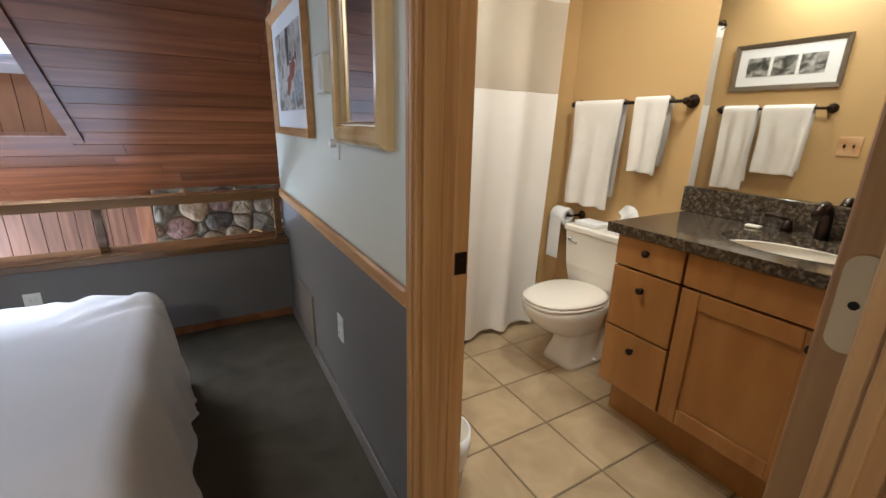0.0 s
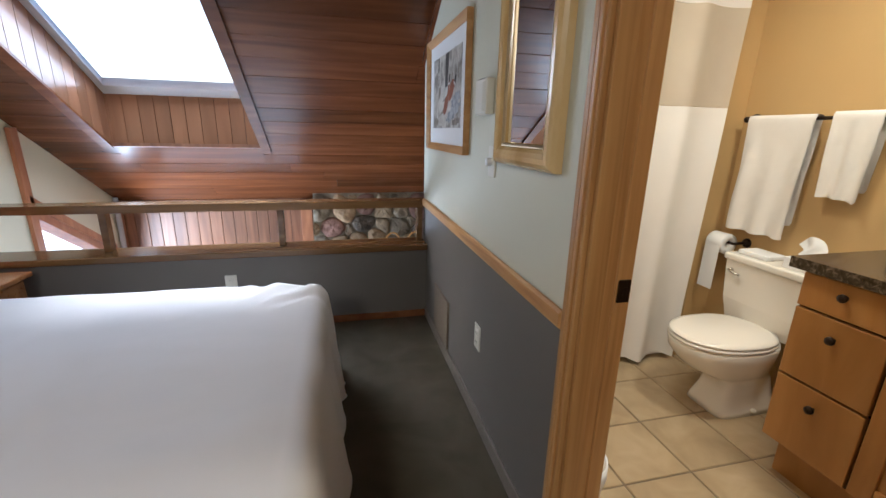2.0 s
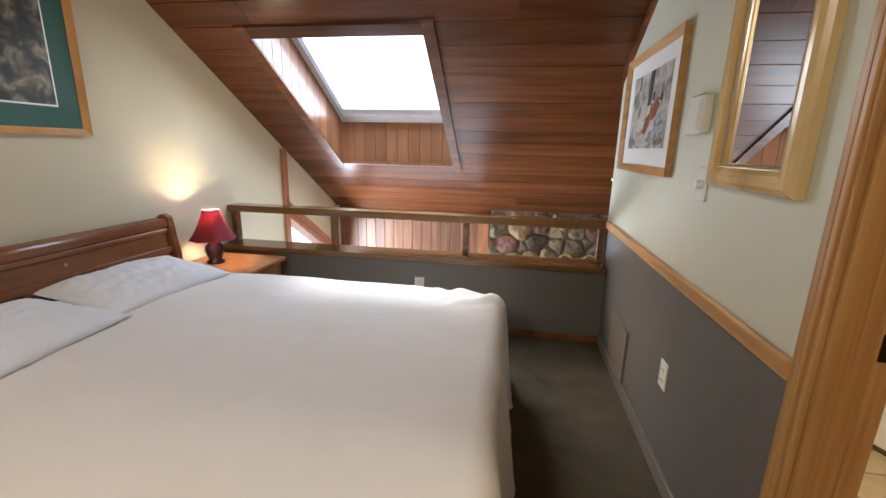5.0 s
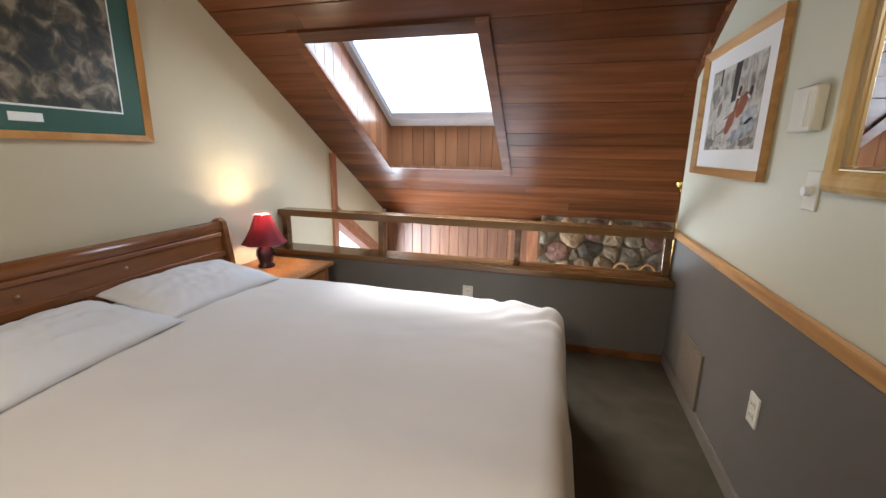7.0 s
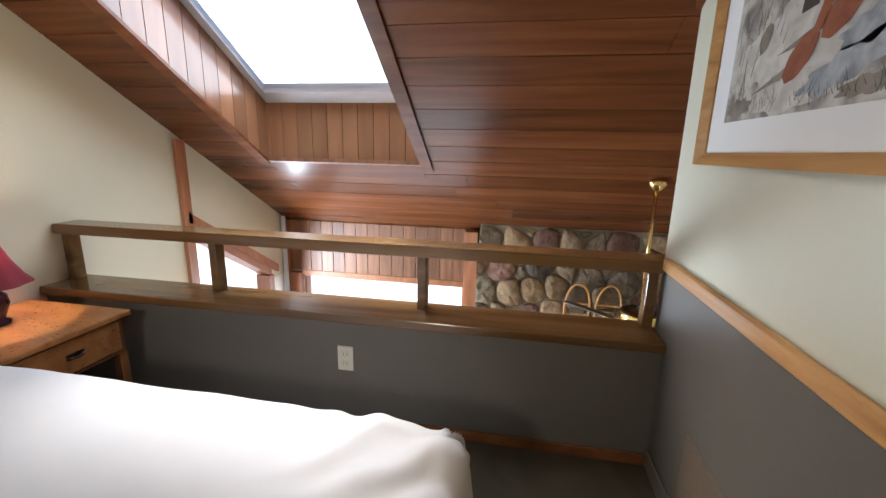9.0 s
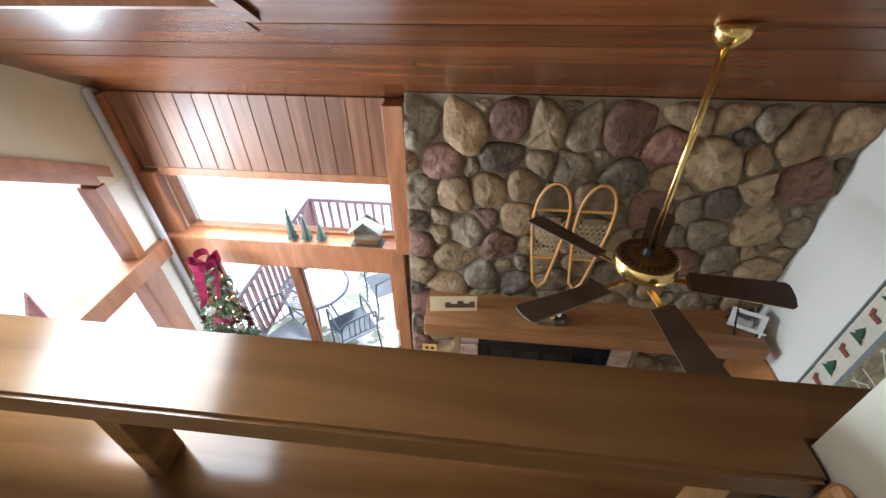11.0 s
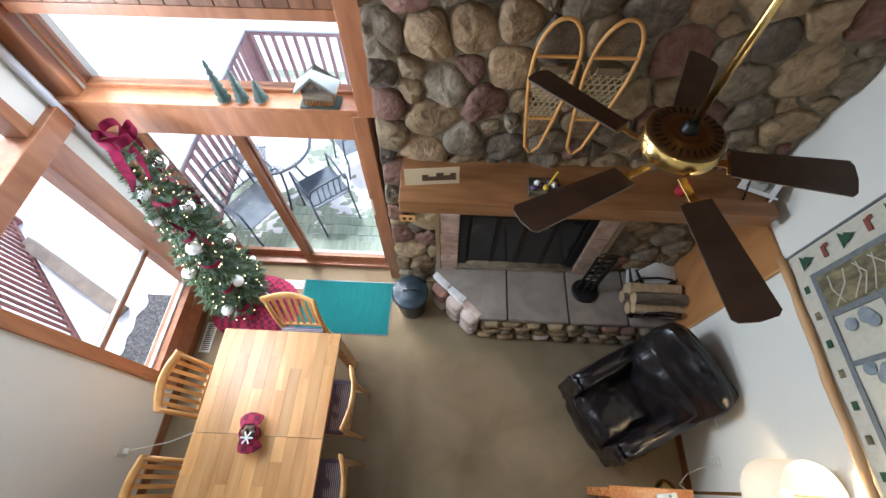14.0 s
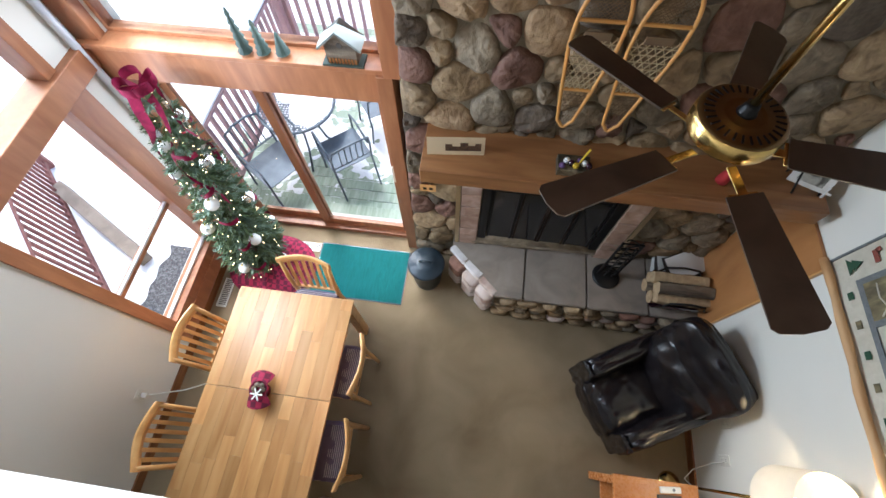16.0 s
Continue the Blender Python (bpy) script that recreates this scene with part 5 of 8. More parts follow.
# shower curtain, rod, tub
cu = thing("shower_curtain", (1.85, 2.66, 1.0), "white cloth shower curtain with a sheer upper band", "curtain")


def fold(u, z):
    x = 1.24 + (1.265 - 0.085 * (1 - z / 2.0)) * u
    return Vector((x + 0.01 * math.sin(20 * u), 2.665 + (0.024 * math.sin(u * 29 + 1.6 * noise.noise(Vector((u * 5, 0, 1)))) + 0.018 * noise.noise(Vector((u * 9, z, 3)))) * (0.55 + 0.45 * (1.9 - z) / 1.9), z))


part("lower_cloth", grid(150, 12, lambda u, v: fold(u, 0.035 + (0.012 * math.sin(u * 29) + 0.016 * noise.noise(Vector((u * 6, 0, 8)))) * (1 - v) + 1.42 * v)), CURTAIN, cu, smooth=True)
part("sheer_band", grid(150, 6, lambda u, v: fold(u, 1.457 + 0.46 * v)), SHEER, cu, "sheer beige mesh band", smooth=True)
part("top_band", grid(150, 2, lambda u, v: fold(u, 1.918 + 0.09 * v)), CURTAIN, cu, smooth=True)
for k in range(11):
    u = 0.02 + 0.096 * k
    p = fold(u, 1.985)
    part("ring", tube([(p.x, 2.672 + 0.024 * math.cos(a), 2.0 + 0.030 * math.sin(a)) for a in [2 * math.pi * i / 12 for i in range(13)]], 0.0035, 6), BRONZE, cu)
rd = thing("curtain_rod", (1.85, 2.68, 2.02), "dark bronze shower curtain rod", "rod")
part("bar", tube([(WW + 0.002, 2.675, 2.005), (2.655, 2.675, 2.005)], 0.012, 12), BRONZE, rd, smooth=True)
part("flange", moved(lathe([(0, 0), (0.035, 0), (0.03, 0.012), (0.016, 0.03), (0, 0.03)], seg=18), pose(2.659, 2.675, 2.005, 0, -90)), BRONZE, rd, smooth=True)
ln = thing("curtain_liner", (2.5, 2.74, 1.0), "plain beige curtain liner behind the curtain", "curtain")
part("cloth", grid(40, 8, lambda u, v: Vector((2.36 + 0.135 * u, 2.735 + 0.012 * math.sin(u * 40), 0.30 + 1.55 * v))), SHEER, ln, smooth=True)
bt = thing("bathtub", (1.9, 3.05, 0.0), "beige bathtub behind the curtain", "bathtub")
part("apron", box((WW + 0.003, 2.74, -0.004), (2.655, 2.79, 0.42), 0.012), PORC, bt)
part("basin", box((WW + 0.003, 2.79, -0.004), (2.655, 3.355, 0.12), 0.01), PORC, bt)
wb = thing("waste_basket", (1.30, 1.84, 0.0), "small white wire waste basket with a liner", "bin")
part("pail", lathe([(0, 0.004), (0.065, 0.004), (0.085, 0.22), (0.089, 0.225), (0.083, 0.225), (0.063, 0.01), (0, 0.01)], (1.30, 1.84, 0.0), 24), PORC, wb, smooth=True)
part("liner", lathe([(0.086, 0.15), (0.093, 0.18), (0.091, 0.235), (0.083, 0.23), (0.081, 0.1)], (1.30, 1.84, 0.0), 24), PAPER, wb, "white plastic liner", smooth=True)

# ---- living room: fireplace ----
SF = 5.655         # mortar plane of the chimney wall
cb = merge(box((0.116, SF, F), (RX, FY - 0.002, -1.28)), prism([(SF, -1.28), (FY - 0.002, -1.28), (FY - 0.002, roof(FY) - 0.004), (SF, roof(SF) - 0.004)], 0.116, RX, "x"))
for v in cb.verts:      # the chimney narrows a little upwards
    if v.co.x < 0.5:
        v.co.x += 0.035 * max(0.0, v.co.z + 2.2)
chim = part("wall_chimney", cb, MORTAR)
structure(chim, "river stone chimney wall rising to the ceiling", "wall")
FX0, FX1, FZ0, FZ1 = 0.70, 1.73, -2.24, -1.27
fp = thing("fireplace_insert", (1.2, SF, FZ0), "black steel fireplace insert with smoked glass doors", "fireplace")
part("surround", merge(box((FX0, SF - 0.06, FZ0), (FX0 + 0.07, SF, FZ1), 0.004), box((FX1 - 0.07, SF - 0.06, FZ0), (FX1, SF, FZ1), 0.004), box((FX0 + 0.07, SF - 0.06, FZ1 - 0.13), (FX1 - 0.07, SF, FZ1), 0.004), box((FX0 + 0.07, SF - 0.06, FZ0), (FX1 - 0.07, SF, FZ0 + 0.05), 0.004)), BLACKM, fp)
part("firebox", box((FX0 + 0.07, SF - 0.012, FZ0 + 0.05), (FX1 - 0.07, SF - 0.004, FZ1 - 0.13)), BLACKM, fp)
for k in range(4):
    w = (FX1 - FX0 - 0.15) / 4
    a = FX0 + 0.075 + k * w
    dd = part("door", boxes(((a + 0.003, SF - 0.050, FZ0 + 0.06), (a + 0.022, SF - 0.036, FZ1 - 0.14)), ((a + w - 0.022, SF - 0.050, FZ0 + 0.06), (a + w - 0.003, SF - 0.036, FZ1 - 0.14)), ((a + 0.022, SF - 0.050, FZ0 + 0.06), (a + w - 0.022, SF - 0.036, FZ0 + 0.082)), ((a + 0.022, SF - 0.050, FZ1 - 0.162), (a + w - 0.022, SF - 0.036, FZ1 - 0.14)), bev=0.002), BLACKM if k in (0, 3) else BRONZE, fp)
    part("pane", box((a + 0.02, SF - 0.045, FZ0 + 0.08), (a + w - 0.02, SF - 0.041, FZ1 - 0.16)), SMOKED, dd)

ma = thing("mantel_shelf", (1.4, 5.45, -0.95), "thick brown wooden mantel beam on the stone wall", "mantel")
part("beam", box((0.325, 5.325, -0.95), (2.535, SF - 0.004, -0.851), 0.006), MANTEL_W, ma)
part("shelf_board", box((0.315, 5.318, -0.8508), (2.545, SF - 0.004, -0.832), 0.004), MANTEL_W, ma)
part("front_lip", box((0.315, 5.295, -0.95), (2.545, 5.3245, -0.833), 0.006), MANTEL_W, ma, "lighter wooden front edge")
pn = thing("side_panel", (RX - 0.01, 5.3, -2.28), "smooth brown wooden panel beside the log nook", "panel")
part("board", box((RX - 0.024, 5.06, -2.275), (RX - 0.002, SF - 0.03, -1.0), 0.003), PANEL_W, pn)
part("edge_band", box((RX - 0.026, 5.048, -2.277), (RX - 0.002, 5.0595, -1.0), 0.002), CHAIR_W, pn, "paler wooden edge band")

# hearth
HZ = -2.28
he = thing("hearth", (1.5, 5.35, F), "raised stone hearth with flat grey slabs", "hearth")
outl = [(0.52, SF - 0.005), (0.53, 5.50), (0.93, 5.16), (RX - 0.005, 5.16), (RX - 0.005, SF - 0.005)]
part("core", prism(outl, F + 0.001, HZ - 0.055, "z"), MORTAR, he)
for poly in ([(0.49, SF - 0.008), (0.50, 5.50), (0.905, 5.118), (1.150, 5.115), (1.150, SF - 0.008)], [(1.160, 5.117), (1.685, 5.114), (1.685, SF - 0.008), (1.160, SF - 0.008)], [(1.695, 5.115), (2.20, 5.118), (2.20, SF - 0.008), (1.695, SF - 0.008)], [(2.21, 5.118), (RX - 0.006, 5.12), (RX - 0.006, SF - 0.008), (2.21, SF - 0.008)]):
    part("slab", prism(poly, HZ - 0.055, HZ, "z", 0.008), SLAB, he)
PALESTONE = varied("pale_pink_stone", [(0.36, 0.24, 0.19), (0.48, 0.38, 0.32), (0.58, 0.50, 0.45)], (7, 7, 7), 0.7, 0.4, spread=0.15, fine=40)


def stone_mesh(name, w, h, d, seed, n=12):
    """A rounded stone of about w by h, bulging d towards -y."""
    rng = random.Random(seed)
    bm = bmesh.new()
    rad = [1 + rng.uniform(-0.13, 0.13) for _ in range(n)]
    pw = rng.uniform(2.2, 3.0)

    def ring(k, dep):
        out = []
        for i in range(n):
            a = 2 * math.pi * i / n
            c, s = math.cos(a), math.sin(a)
            out.append(bm.verts.new((k * rad[i] * w / 2 * math.copysign(abs(c) ** (2 / pw), c), -dep, k * rad[i] * h / 2 * math.copysign(abs(s) ** (2 / pw), s))))
        return out

    rs = [ring(1.0, -0.01), ring(0.97, d * 0.45), ring(0.72, d * 0.92)]
    for a, b in zip(rs, rs[1:]):
        for i in range(n):
            bm.faces.new((a[i], a[(i + 1) % n], b[(i + 1) % n], b[i]))
    c = bm.verts.new((0, -d * 1.02, 0))
    for i in range(n):
        bm.faces.new((rs[-1][i], rs[-1][(i + 1) % n], c))
    bmesh.ops.recalc_face_normals(bm, faces=bm.faces[:])
    for f in bm.faces:
        f.smooth = True
    me = bpy.data.meshes.new(name)
    bm.to_mesh(me)
    bm.free()
    return me


rng = random.Random(12)
small = []
for k in range(8):
    me = stone_mesh("stone", 0.15, 0.10, 0.045, 300 + k)
    me.materials.append((STONE, STONE_G, STONE, PALESTONE, STONE_R, STONE, STONE_G, STONE)[k])
    small.append(me)
for row, (z, yy) in enumerate(((F + 0.055, 5.118), (F + 0.15, 5.135), (F + 0.235, 5.142), (F + 0.315, 5.132))):
    x = 0.98 + 0.05 * (row % 2)
    while x < RX - 0.06:
        share("stone", small[rng.randrange(8)], pose(x, yy, z, 0, rng.uniform(-15, 15), 0) @ Matrix.Diagonal((rng.uniform(0.7, 1.35), rng.uniform(0.9, 1.5), rng.uniform(0.8, 1.05), 1)), he)
        x += rng.uniform(0.12, 0.20)
    for k in range(3):
        t = (k + 0.5) / 3
        share("stone", small[(4, 3, 3)[k] if row > 1 else 3], pose(0.50 + 0.40 * t, 5.475 - 0.35 * t, z, 0, 0, -43) @ Matrix.Diagonal((1.25, 1.6, 1.1, 1)), he)
WHITESTONE = varied("white_coping_stone", [(0.46, 0.42, 0.39), (0.60, 0.57, 0.55), (0.70, 0.67, 0.66)], (9, 9, 9), 0.7, 0.4, spread=0.1, fine=40)
for k in range(3):
    ta, tb = k / 3 + 0.006, (k + 1) / 3 - 0.006
    cop = [(0.478 + 0.425 * s_ + o_ * 0.66, 5.525 - 0.405 * s_ + o_ * 0.72) for s_, o_ in ((ta, -0.012), (tb, -0.012), (tb, 0.052 + 0.012 * (k % 2)), (ta, 0.052))]
    part("coping_stone", prism(cop, HZ - 0.05, HZ + 0.005, "z", 0.006), WHITESTONE if k != 2 else PALESTONE, he, "pale rough coping stone")
# flat pink flags and a metal strip beside the insert
FLAG = varied("pink_flagstone", [(0.26, 0.15, 0.105), (0.36, 0.235, 0.175), (0.46, 0.33, 0.26)], (9, 9, 9), 0.7, 0.6, spread=0.2, fine=50, dist=0.006)
sg = thing("fireplace_surround", (1.2, SF - 0.06, FZ0), "pink flagstone fireplace surround edged with pale metal strips", "surround")
for xa, xb, xs in ((0.545, 0.694, 0.505), (1.736, 1.885, 1.89)):
    part("metal_strip", box((xs, SF - 0.075, HZ + 0.002), (xs + 0.035, SF - 0.045, -0.952), 0.002), NICKEL, sg, "pale metal edge strip")
    part("bed", box((xa - 0.004, SF - 0.062, HZ + 0.002), (xb + 0.004, SF - 0.0, -0.952)), MORTAR, sg)
    z = HZ + 0.006
    kk = 0
    while z < -0.96:
        hgt = min((0.17, 0.11, 0.21, 0.14)[kk % 4], -0.954 - z)
        if hgt > 0.03:
            part("flag", box((xa, SF - 0.072 - 0.004 * (kk % 2), z), (xb, SF - 0.061, z + hgt - 0.008), 0.005, 1), FLAG, sg)
        z += hgt
        kk += 1

# snowshoes on the chimney
RUSTY = varied("dark_brown_print", [(0.03, 0.015, 0.008), (0.14, 0.07, 0.03)], (60, 60, 60), 0.7, 0.02, spread=0.0)
RAWHIDE = mat("rawhide_lacing", (0.42, 0.32, 0.18), 0.7)
DARKHIDE = mat("dark_rawhide_lacing", (0.16, 0.10, 0.05), 0.7)
ASH = varied("bent_ash", [(0.54, 0.25, 0.06), (0.64, 0.33, 0.09)], (6, 6, 6), 0.4, 0.05, spread=0.05)


def snowshoe(cx, lean, seed):
    t = thing("snowshoe", (cx, SF - 0.07, -0.66), "bent wood snowshoe with rawhide lacing hung on the chimney", "snowshoe", "snowshoes on the chimney")
    top, bot = 0.148, -0.652
    yy = SF - 0.10

    def half(z):
        s = (z - bot) / (top - bot)
        if s > 0.72:
            q = (s - 0.72) / 0.28
            return 0.104 * math.sqrt(max(0, 1 - q ** 2.2))
        return 0.030 + 0.074 * min(1, s / 0.62) ** 0.85 if s > 0.05 else 0.030 * math.sqrt(max(0, s / 0.05))

    def at(z, side):
        return Vector((cx + lean * (z + 0.3) + side * half(z), yy, z))

    zs = [bot + (top - bot) * (0.5 - 0.5 * math.cos(math.pi * i / 40)) for i in range(41)]
    part("rim", tube([at(z, -1) for z in zs] + [at(z, 1) for z in zs[::-1][1:]], 0.0095, 8), ASH, t, smooth=True)
    for z in (-0.03, -0.395):
        part("crossbar", tube([at(z, -1), at(z, 1)], 0.009, 8), ASH, t)
    bm = bmesh.new()

    def lace(z0, z1, n, r):
        for k in range(-n, n + 1):
            for sgn in (1, -1):
                prev = None
                seg = []
                for i in range(13):
                    z = z0 + (z1 - z0) * i / 12
                    u = k / n * 1.7 + sgn * (i / 12 * 2 - 1) * 0.9
                    if abs(u) <= 0.97:
                        seg.append(at(z, u))
                    elif len(seg) > 1:
                        tube(seg, r, 4, bm)
                        seg = []
                    else:
                        seg = []
                if len(seg) > 1:
                    tube(seg, r, 4, bm)
        m = max(4, int((z1 - z0) / 0.035))
        for i in range(1, m):
            z = z0 + (z1 - z0) * i / m
            tube([at(z, -0.98), at(z, 0.98)], r, 4, bm)

    lace(-0.395, -0.10, 5, 0.003)
    part("lacing", bm, RAWHIDE, t)["kind"] = "stuff"
    bm = bmesh.new()
    lace(-0.03, 0.125, 8, 0.0013)
    lace(-0.61, -0.395, 5, 0.0013)
    part("fine_lacing", bm, DARKHIDE, t, "fine dark lacing")["kind"] = "stuff"
    part("binding", box((cx + lean * 0.2 - 0.06, yy - 0.012, -0.115), (cx + lean * 0.2 + 0.06, yy - 0.004, -0.075), 0.004), DARKHIDE, t)


snowshoe(1.085, 0.02, 1)
snowshoe(1.335, 0.05, 2)

# things on the mantel
MZ = -0.832
CARDC = mat("cream_card_stock", (0.62, 0.48, 0.30), 0.8)
gc = thing("greeting_card", (0.51, 5.42, MZ), "cream card with a dark landscape print standing on the mantel", "card")
cm = Matrix.Translation((0.51, 5.43, MZ)) @ pose(0, 0, 0, -14, 0, 6)
part("sheet", moved(box((-0.165, -0.002, 0.001), (0.165, 0.002, 0.12), 0.0008), cm), CARDC, gc)
for a_, b_, h_ in ((-0.06, -0.02, 0.075), (-0.025, 0.03, 0.06), (0.025, 0.07, 0.085), (0.065, 0.12, 0.065), (0.11, 0.145, 0.08)):
    part("print_shape", moved(box((a_, -0.0035 - abs(a_) * 0.002, 0.03), (b_, -0.0022, h_), 0.0005), cm), RUSTY, gc)
gb = thing("gift_basket", (1.175, 5.42, MZ), "small box of purple and gold wrapped sweets", "box")
part("tray", box((1.085, 5.36, MZ + 0.0005), (1.265, 5.47, MZ + 0.055), 0.004), ART1, gb)
PURPLE = mat("purple_foil", (0.10, 0.05, 0.14), 0.3)
GOLDF = mat("yellow_foil", (0.62, 0.42, 0.03), 0.3)
for k in range(7):
    part("sweet", ball((1.11 + 0.024 * k, 5.385 + 0.05 * ((k * 37) % 10) / 10, MZ + 0.062), 0.02, seg=8), (PURPLE, PAPER, DARKBASE, GOLDF)[k % 4], gb, smooth=True)
part("stick", tube([(1.20, 5.41, MZ + 0.06), (1.235, 5.43, MZ + 0.16)], 0.006, 6), GOLDF, gb)
fg = thing("small_figure", (2.0, 5.44, MZ), "small red and white cone figure on the mantel", "ornament")
REDC = varied("red_cloth", [(0.36, 0.015, 0.02), (0.46, 0.03, 0.03)], (20, 20, 20), 0.8, 0.3, spread=0.0)
part("body", merge(lathe([(0, 0), (0.035, 0), (0.03, 0.05), (0.018, 0.09), (0, 0.13)], (2.0, 5.44, MZ + 0.001), 16)), REDC, fg, smooth=True)
rk = thing("photo_stand", (2.43, 5.46, MZ), "black wire stand holding a small white framed photo", "photo stand")
for sx in (-0.07, 0.07):
    part("easel", tube([(2.43 + sx, 5.40, MZ + 0.004), (2.43 + sx, 5.43, MZ + 0.05), (2.43 + sx * 0.6, 5.53, MZ + 0.14), (2.43 + sx * 0.9, 5.55, MZ + 0.004)], 0.006, 6), BLACKM, rk, smooth=True)
cm = Matrix.Translation((2.43, 5.44, MZ + 0.02)) @ pose(0, 0, 0, -28, 0, -24)
part("photo", moved(box((-0.10, -0.004, 0.0), (0.10, 0.004, 0.13), 0.002), cm), PAPER, rk)
part("picture", moved(box((-0.065, -0.0055, 0.025), (0.065, -0.004, 0.105)), cm), ART3, rk)
part("bow", moved(boxes(((0.06, -0.012, 0.005), (0.12, -0.007, 0.018)), ((0.085, -0.013, -0.02), (0.098, -0.006, 0.05)), bev=0.002), cm), PAPER, rk)
st = thing("stone_outlet", (0.30, SF - 0.05, -1.46), "wooden outlet plate set in the stone", "outlet")
part("plate", box((0.235, SF - 0.068, -1.50), (0.355, SF - 0.060, -1.42), 0.003), CHAIR_W, st)
part("socket", boxes(((0.26, SF - 0.0695, -1.475), (0.285, SF - 0.0678, -1.445)), ((0.305, SF - 0.0695, -1.475), (0.33, SF - 0.0678, -1.445))), BRONZE, st)

# on the hearth
tl = thing("fire_tool_stand", (1.85, 5.43, HZ), "black iron openwork fire tool stand with a round base", "tool stand")
part("base", lathe([(0, 0), (0.115, 0), (0.118, 0.012), (0.10, 0.022), (0, 0.026)], (1.85, 5.42, HZ + 0.001), 28), BLACKM, tl, smooth=True)
for dx in (-0.075, 0.075):
    part("upright", box((1.85 + dx - 0.008, 5.42, HZ + 0.02), (1.85 + dx + 0.008, 5.436, HZ + 0.62), 0.003), BLACKM, tl)
for k in range(7):
    z = HZ + 0.10 + 0.085 * k
    part("crossbar", box((1.775, 5.423, z), (1.925, 5.433, z + 0.008)), BLACKM, tl)
    bm = tube([(1.85 + 0.06 * math.cos(a) * (1 if k % 2 else -1), 5.428, z + 0.045 + 0.028 * math.sin(2 * a)) for a in [math.pi * i / 8 for i in range(9)]], 0.005, 6)
    part("scroll", bm, BLACKM, tl)
for dx in (-0.03, 0.03):
    part("tool", tube([(1.85 + dx, 5.40, HZ + 0.06), (1.85 + dx, 5.405, HZ + 0.60)], 0.006, 8), BLACKM, tl)
lc = thing("log_carrier", (2.38, 5.30, HZ), "black log carrier with handles on the hearth", "log carrier")
part("sling", grid(20, 6, lambda u, v: Vector((2.19 + 0.43 * v, 5.30 + 0.155 * math.cos(math.pi * (1 + u)), HZ + 0.17 - 0.165 * math.sin(math.pi * u) ** 0.6))), DARKBASE, lc, smooth=True)
for yy in (5.145, 5.455):
    part("handle", tube([(2.24, yy, HZ + 0.165), (2.27, yy, HZ + 0.24), (2.40, yy, HZ + 0.27), (2.53, yy, HZ + 0.24), (2.56, yy, HZ + 0.165)], 0.009, 8), BLACKM, lc, smooth=True)
BARK = varied("log_bark", [(0.07, 0.05, 0.035), (0.15, 0.11, 0.075), (0.26, 0.20, 0.14)], (4, 22, 22), 0.9, 0.9, spread=0.25, fine=60, dist=0.01)
CUT = varied("cut_log_end", [(0.30, 0.20, 0.11), (0.48, 0.35, 0.20)], (25, 25, 25), 0.8, 0.3, spread=0.1)
rng = random.Random(5)
for k, (yy, zz, r) in enumerate(((5.25, 0.075, 0.055), (5.35, 0.075, 0.058), (5.215, 0.165, 0.05), (5.305, 0.170, 0.06), (5.395, 0.165, 0.048), (5.27, 0.255, 0.052), (5.36, 0.25, 0.05))):
    lg = thing("firewood_log", (2.38, yy, HZ + zz - r), "split firewood log with rough grey bark", "log", "firewood in the carrier")
    x0 = 2.17 + rng.uniform(-0.03, 0.03)
    wob = [rng.uniform(0.88, 1.1) for _ in range(10)]
    bm = bmesh.new()
    rings = [[bm.verts.new((x0 + 0.42 * i / 6, yy + r * wob[j] * math.cos(2 * math.pi * j / 10) + 0.004 * math.sin(i * 2 + k), HZ + zz + r * wob[j] * math.sin(2 * math.pi * j / 10))) for j in range(10)] for i in range(7)]
    for a, b in zip(rings, rings[1:]):
        for j in range(10):
            bm.faces.new((a[j], b[j], b[(j + 1) % 10], a[(j + 1) % 10]))
    part("bark", bm, BARK if k % 2 else CUT, lg)
    for i, sgn in ((0, -1), (6, 1)):
        bm = bmesh.new()
        bm.faces.new([bm.verts.new((x0 + 0.42 * i / 6 + sgn * 0.0005, yy + r * wob[j] * math.cos(2 * math.pi * j / 10) + 0.004 * math.sin(i * 2 + k), HZ + zz + r * wob[j] * math.sin(2 * math.pi * j / 10))) for j in range(10)])
        part("cut_end", bm, CUT, lg, "pale cut end")
nw = thing("newspaper_pile", (2.42, 5.54, HZ), "loose pile of folded newspapers by the logs", "newspapers")
for k in range(6):
    part("sheet", moved(grid(8, 6, lambda u, v: Vector((0.34 * (u - 0.5), 0.20 * (v - 0.5), 0.012 * math.sin(5 * u + k) + 0.03 * max(0, v - 0.6)))), pose(2.40 + 0.012 * k, 5.53, HZ + 0.03 + 0.035 * k, 8, 0, -8 + 7 * k)), (PAPER, DARKINK, PAPER, PAPER, DARKINK, PAPER)[k], nw, smooth=True)
ac = thing("ash_can", (0.275, 5.36, F), "dark blue enamel ash bucket with a lid", "bucket")
part("pail", lathe([(0, 0.002), (0.125, 0.002), (0.15, 0.33), (0.156, 0.335), (0.156, 0.35), (0, 0.35)], (0.275, 5.36, F), 36), CANM, ac, smooth=True)
ld = part("lid", lathe([(0.165, 0.348), (0.168, 0.36), (0.15, 0.375), (0.10, 0.382), (0.095, 0.390), (0.05, 0.395), (0, 0.397)], (0.275, 5.36, F), 36), CANM, ac, smooth=True)
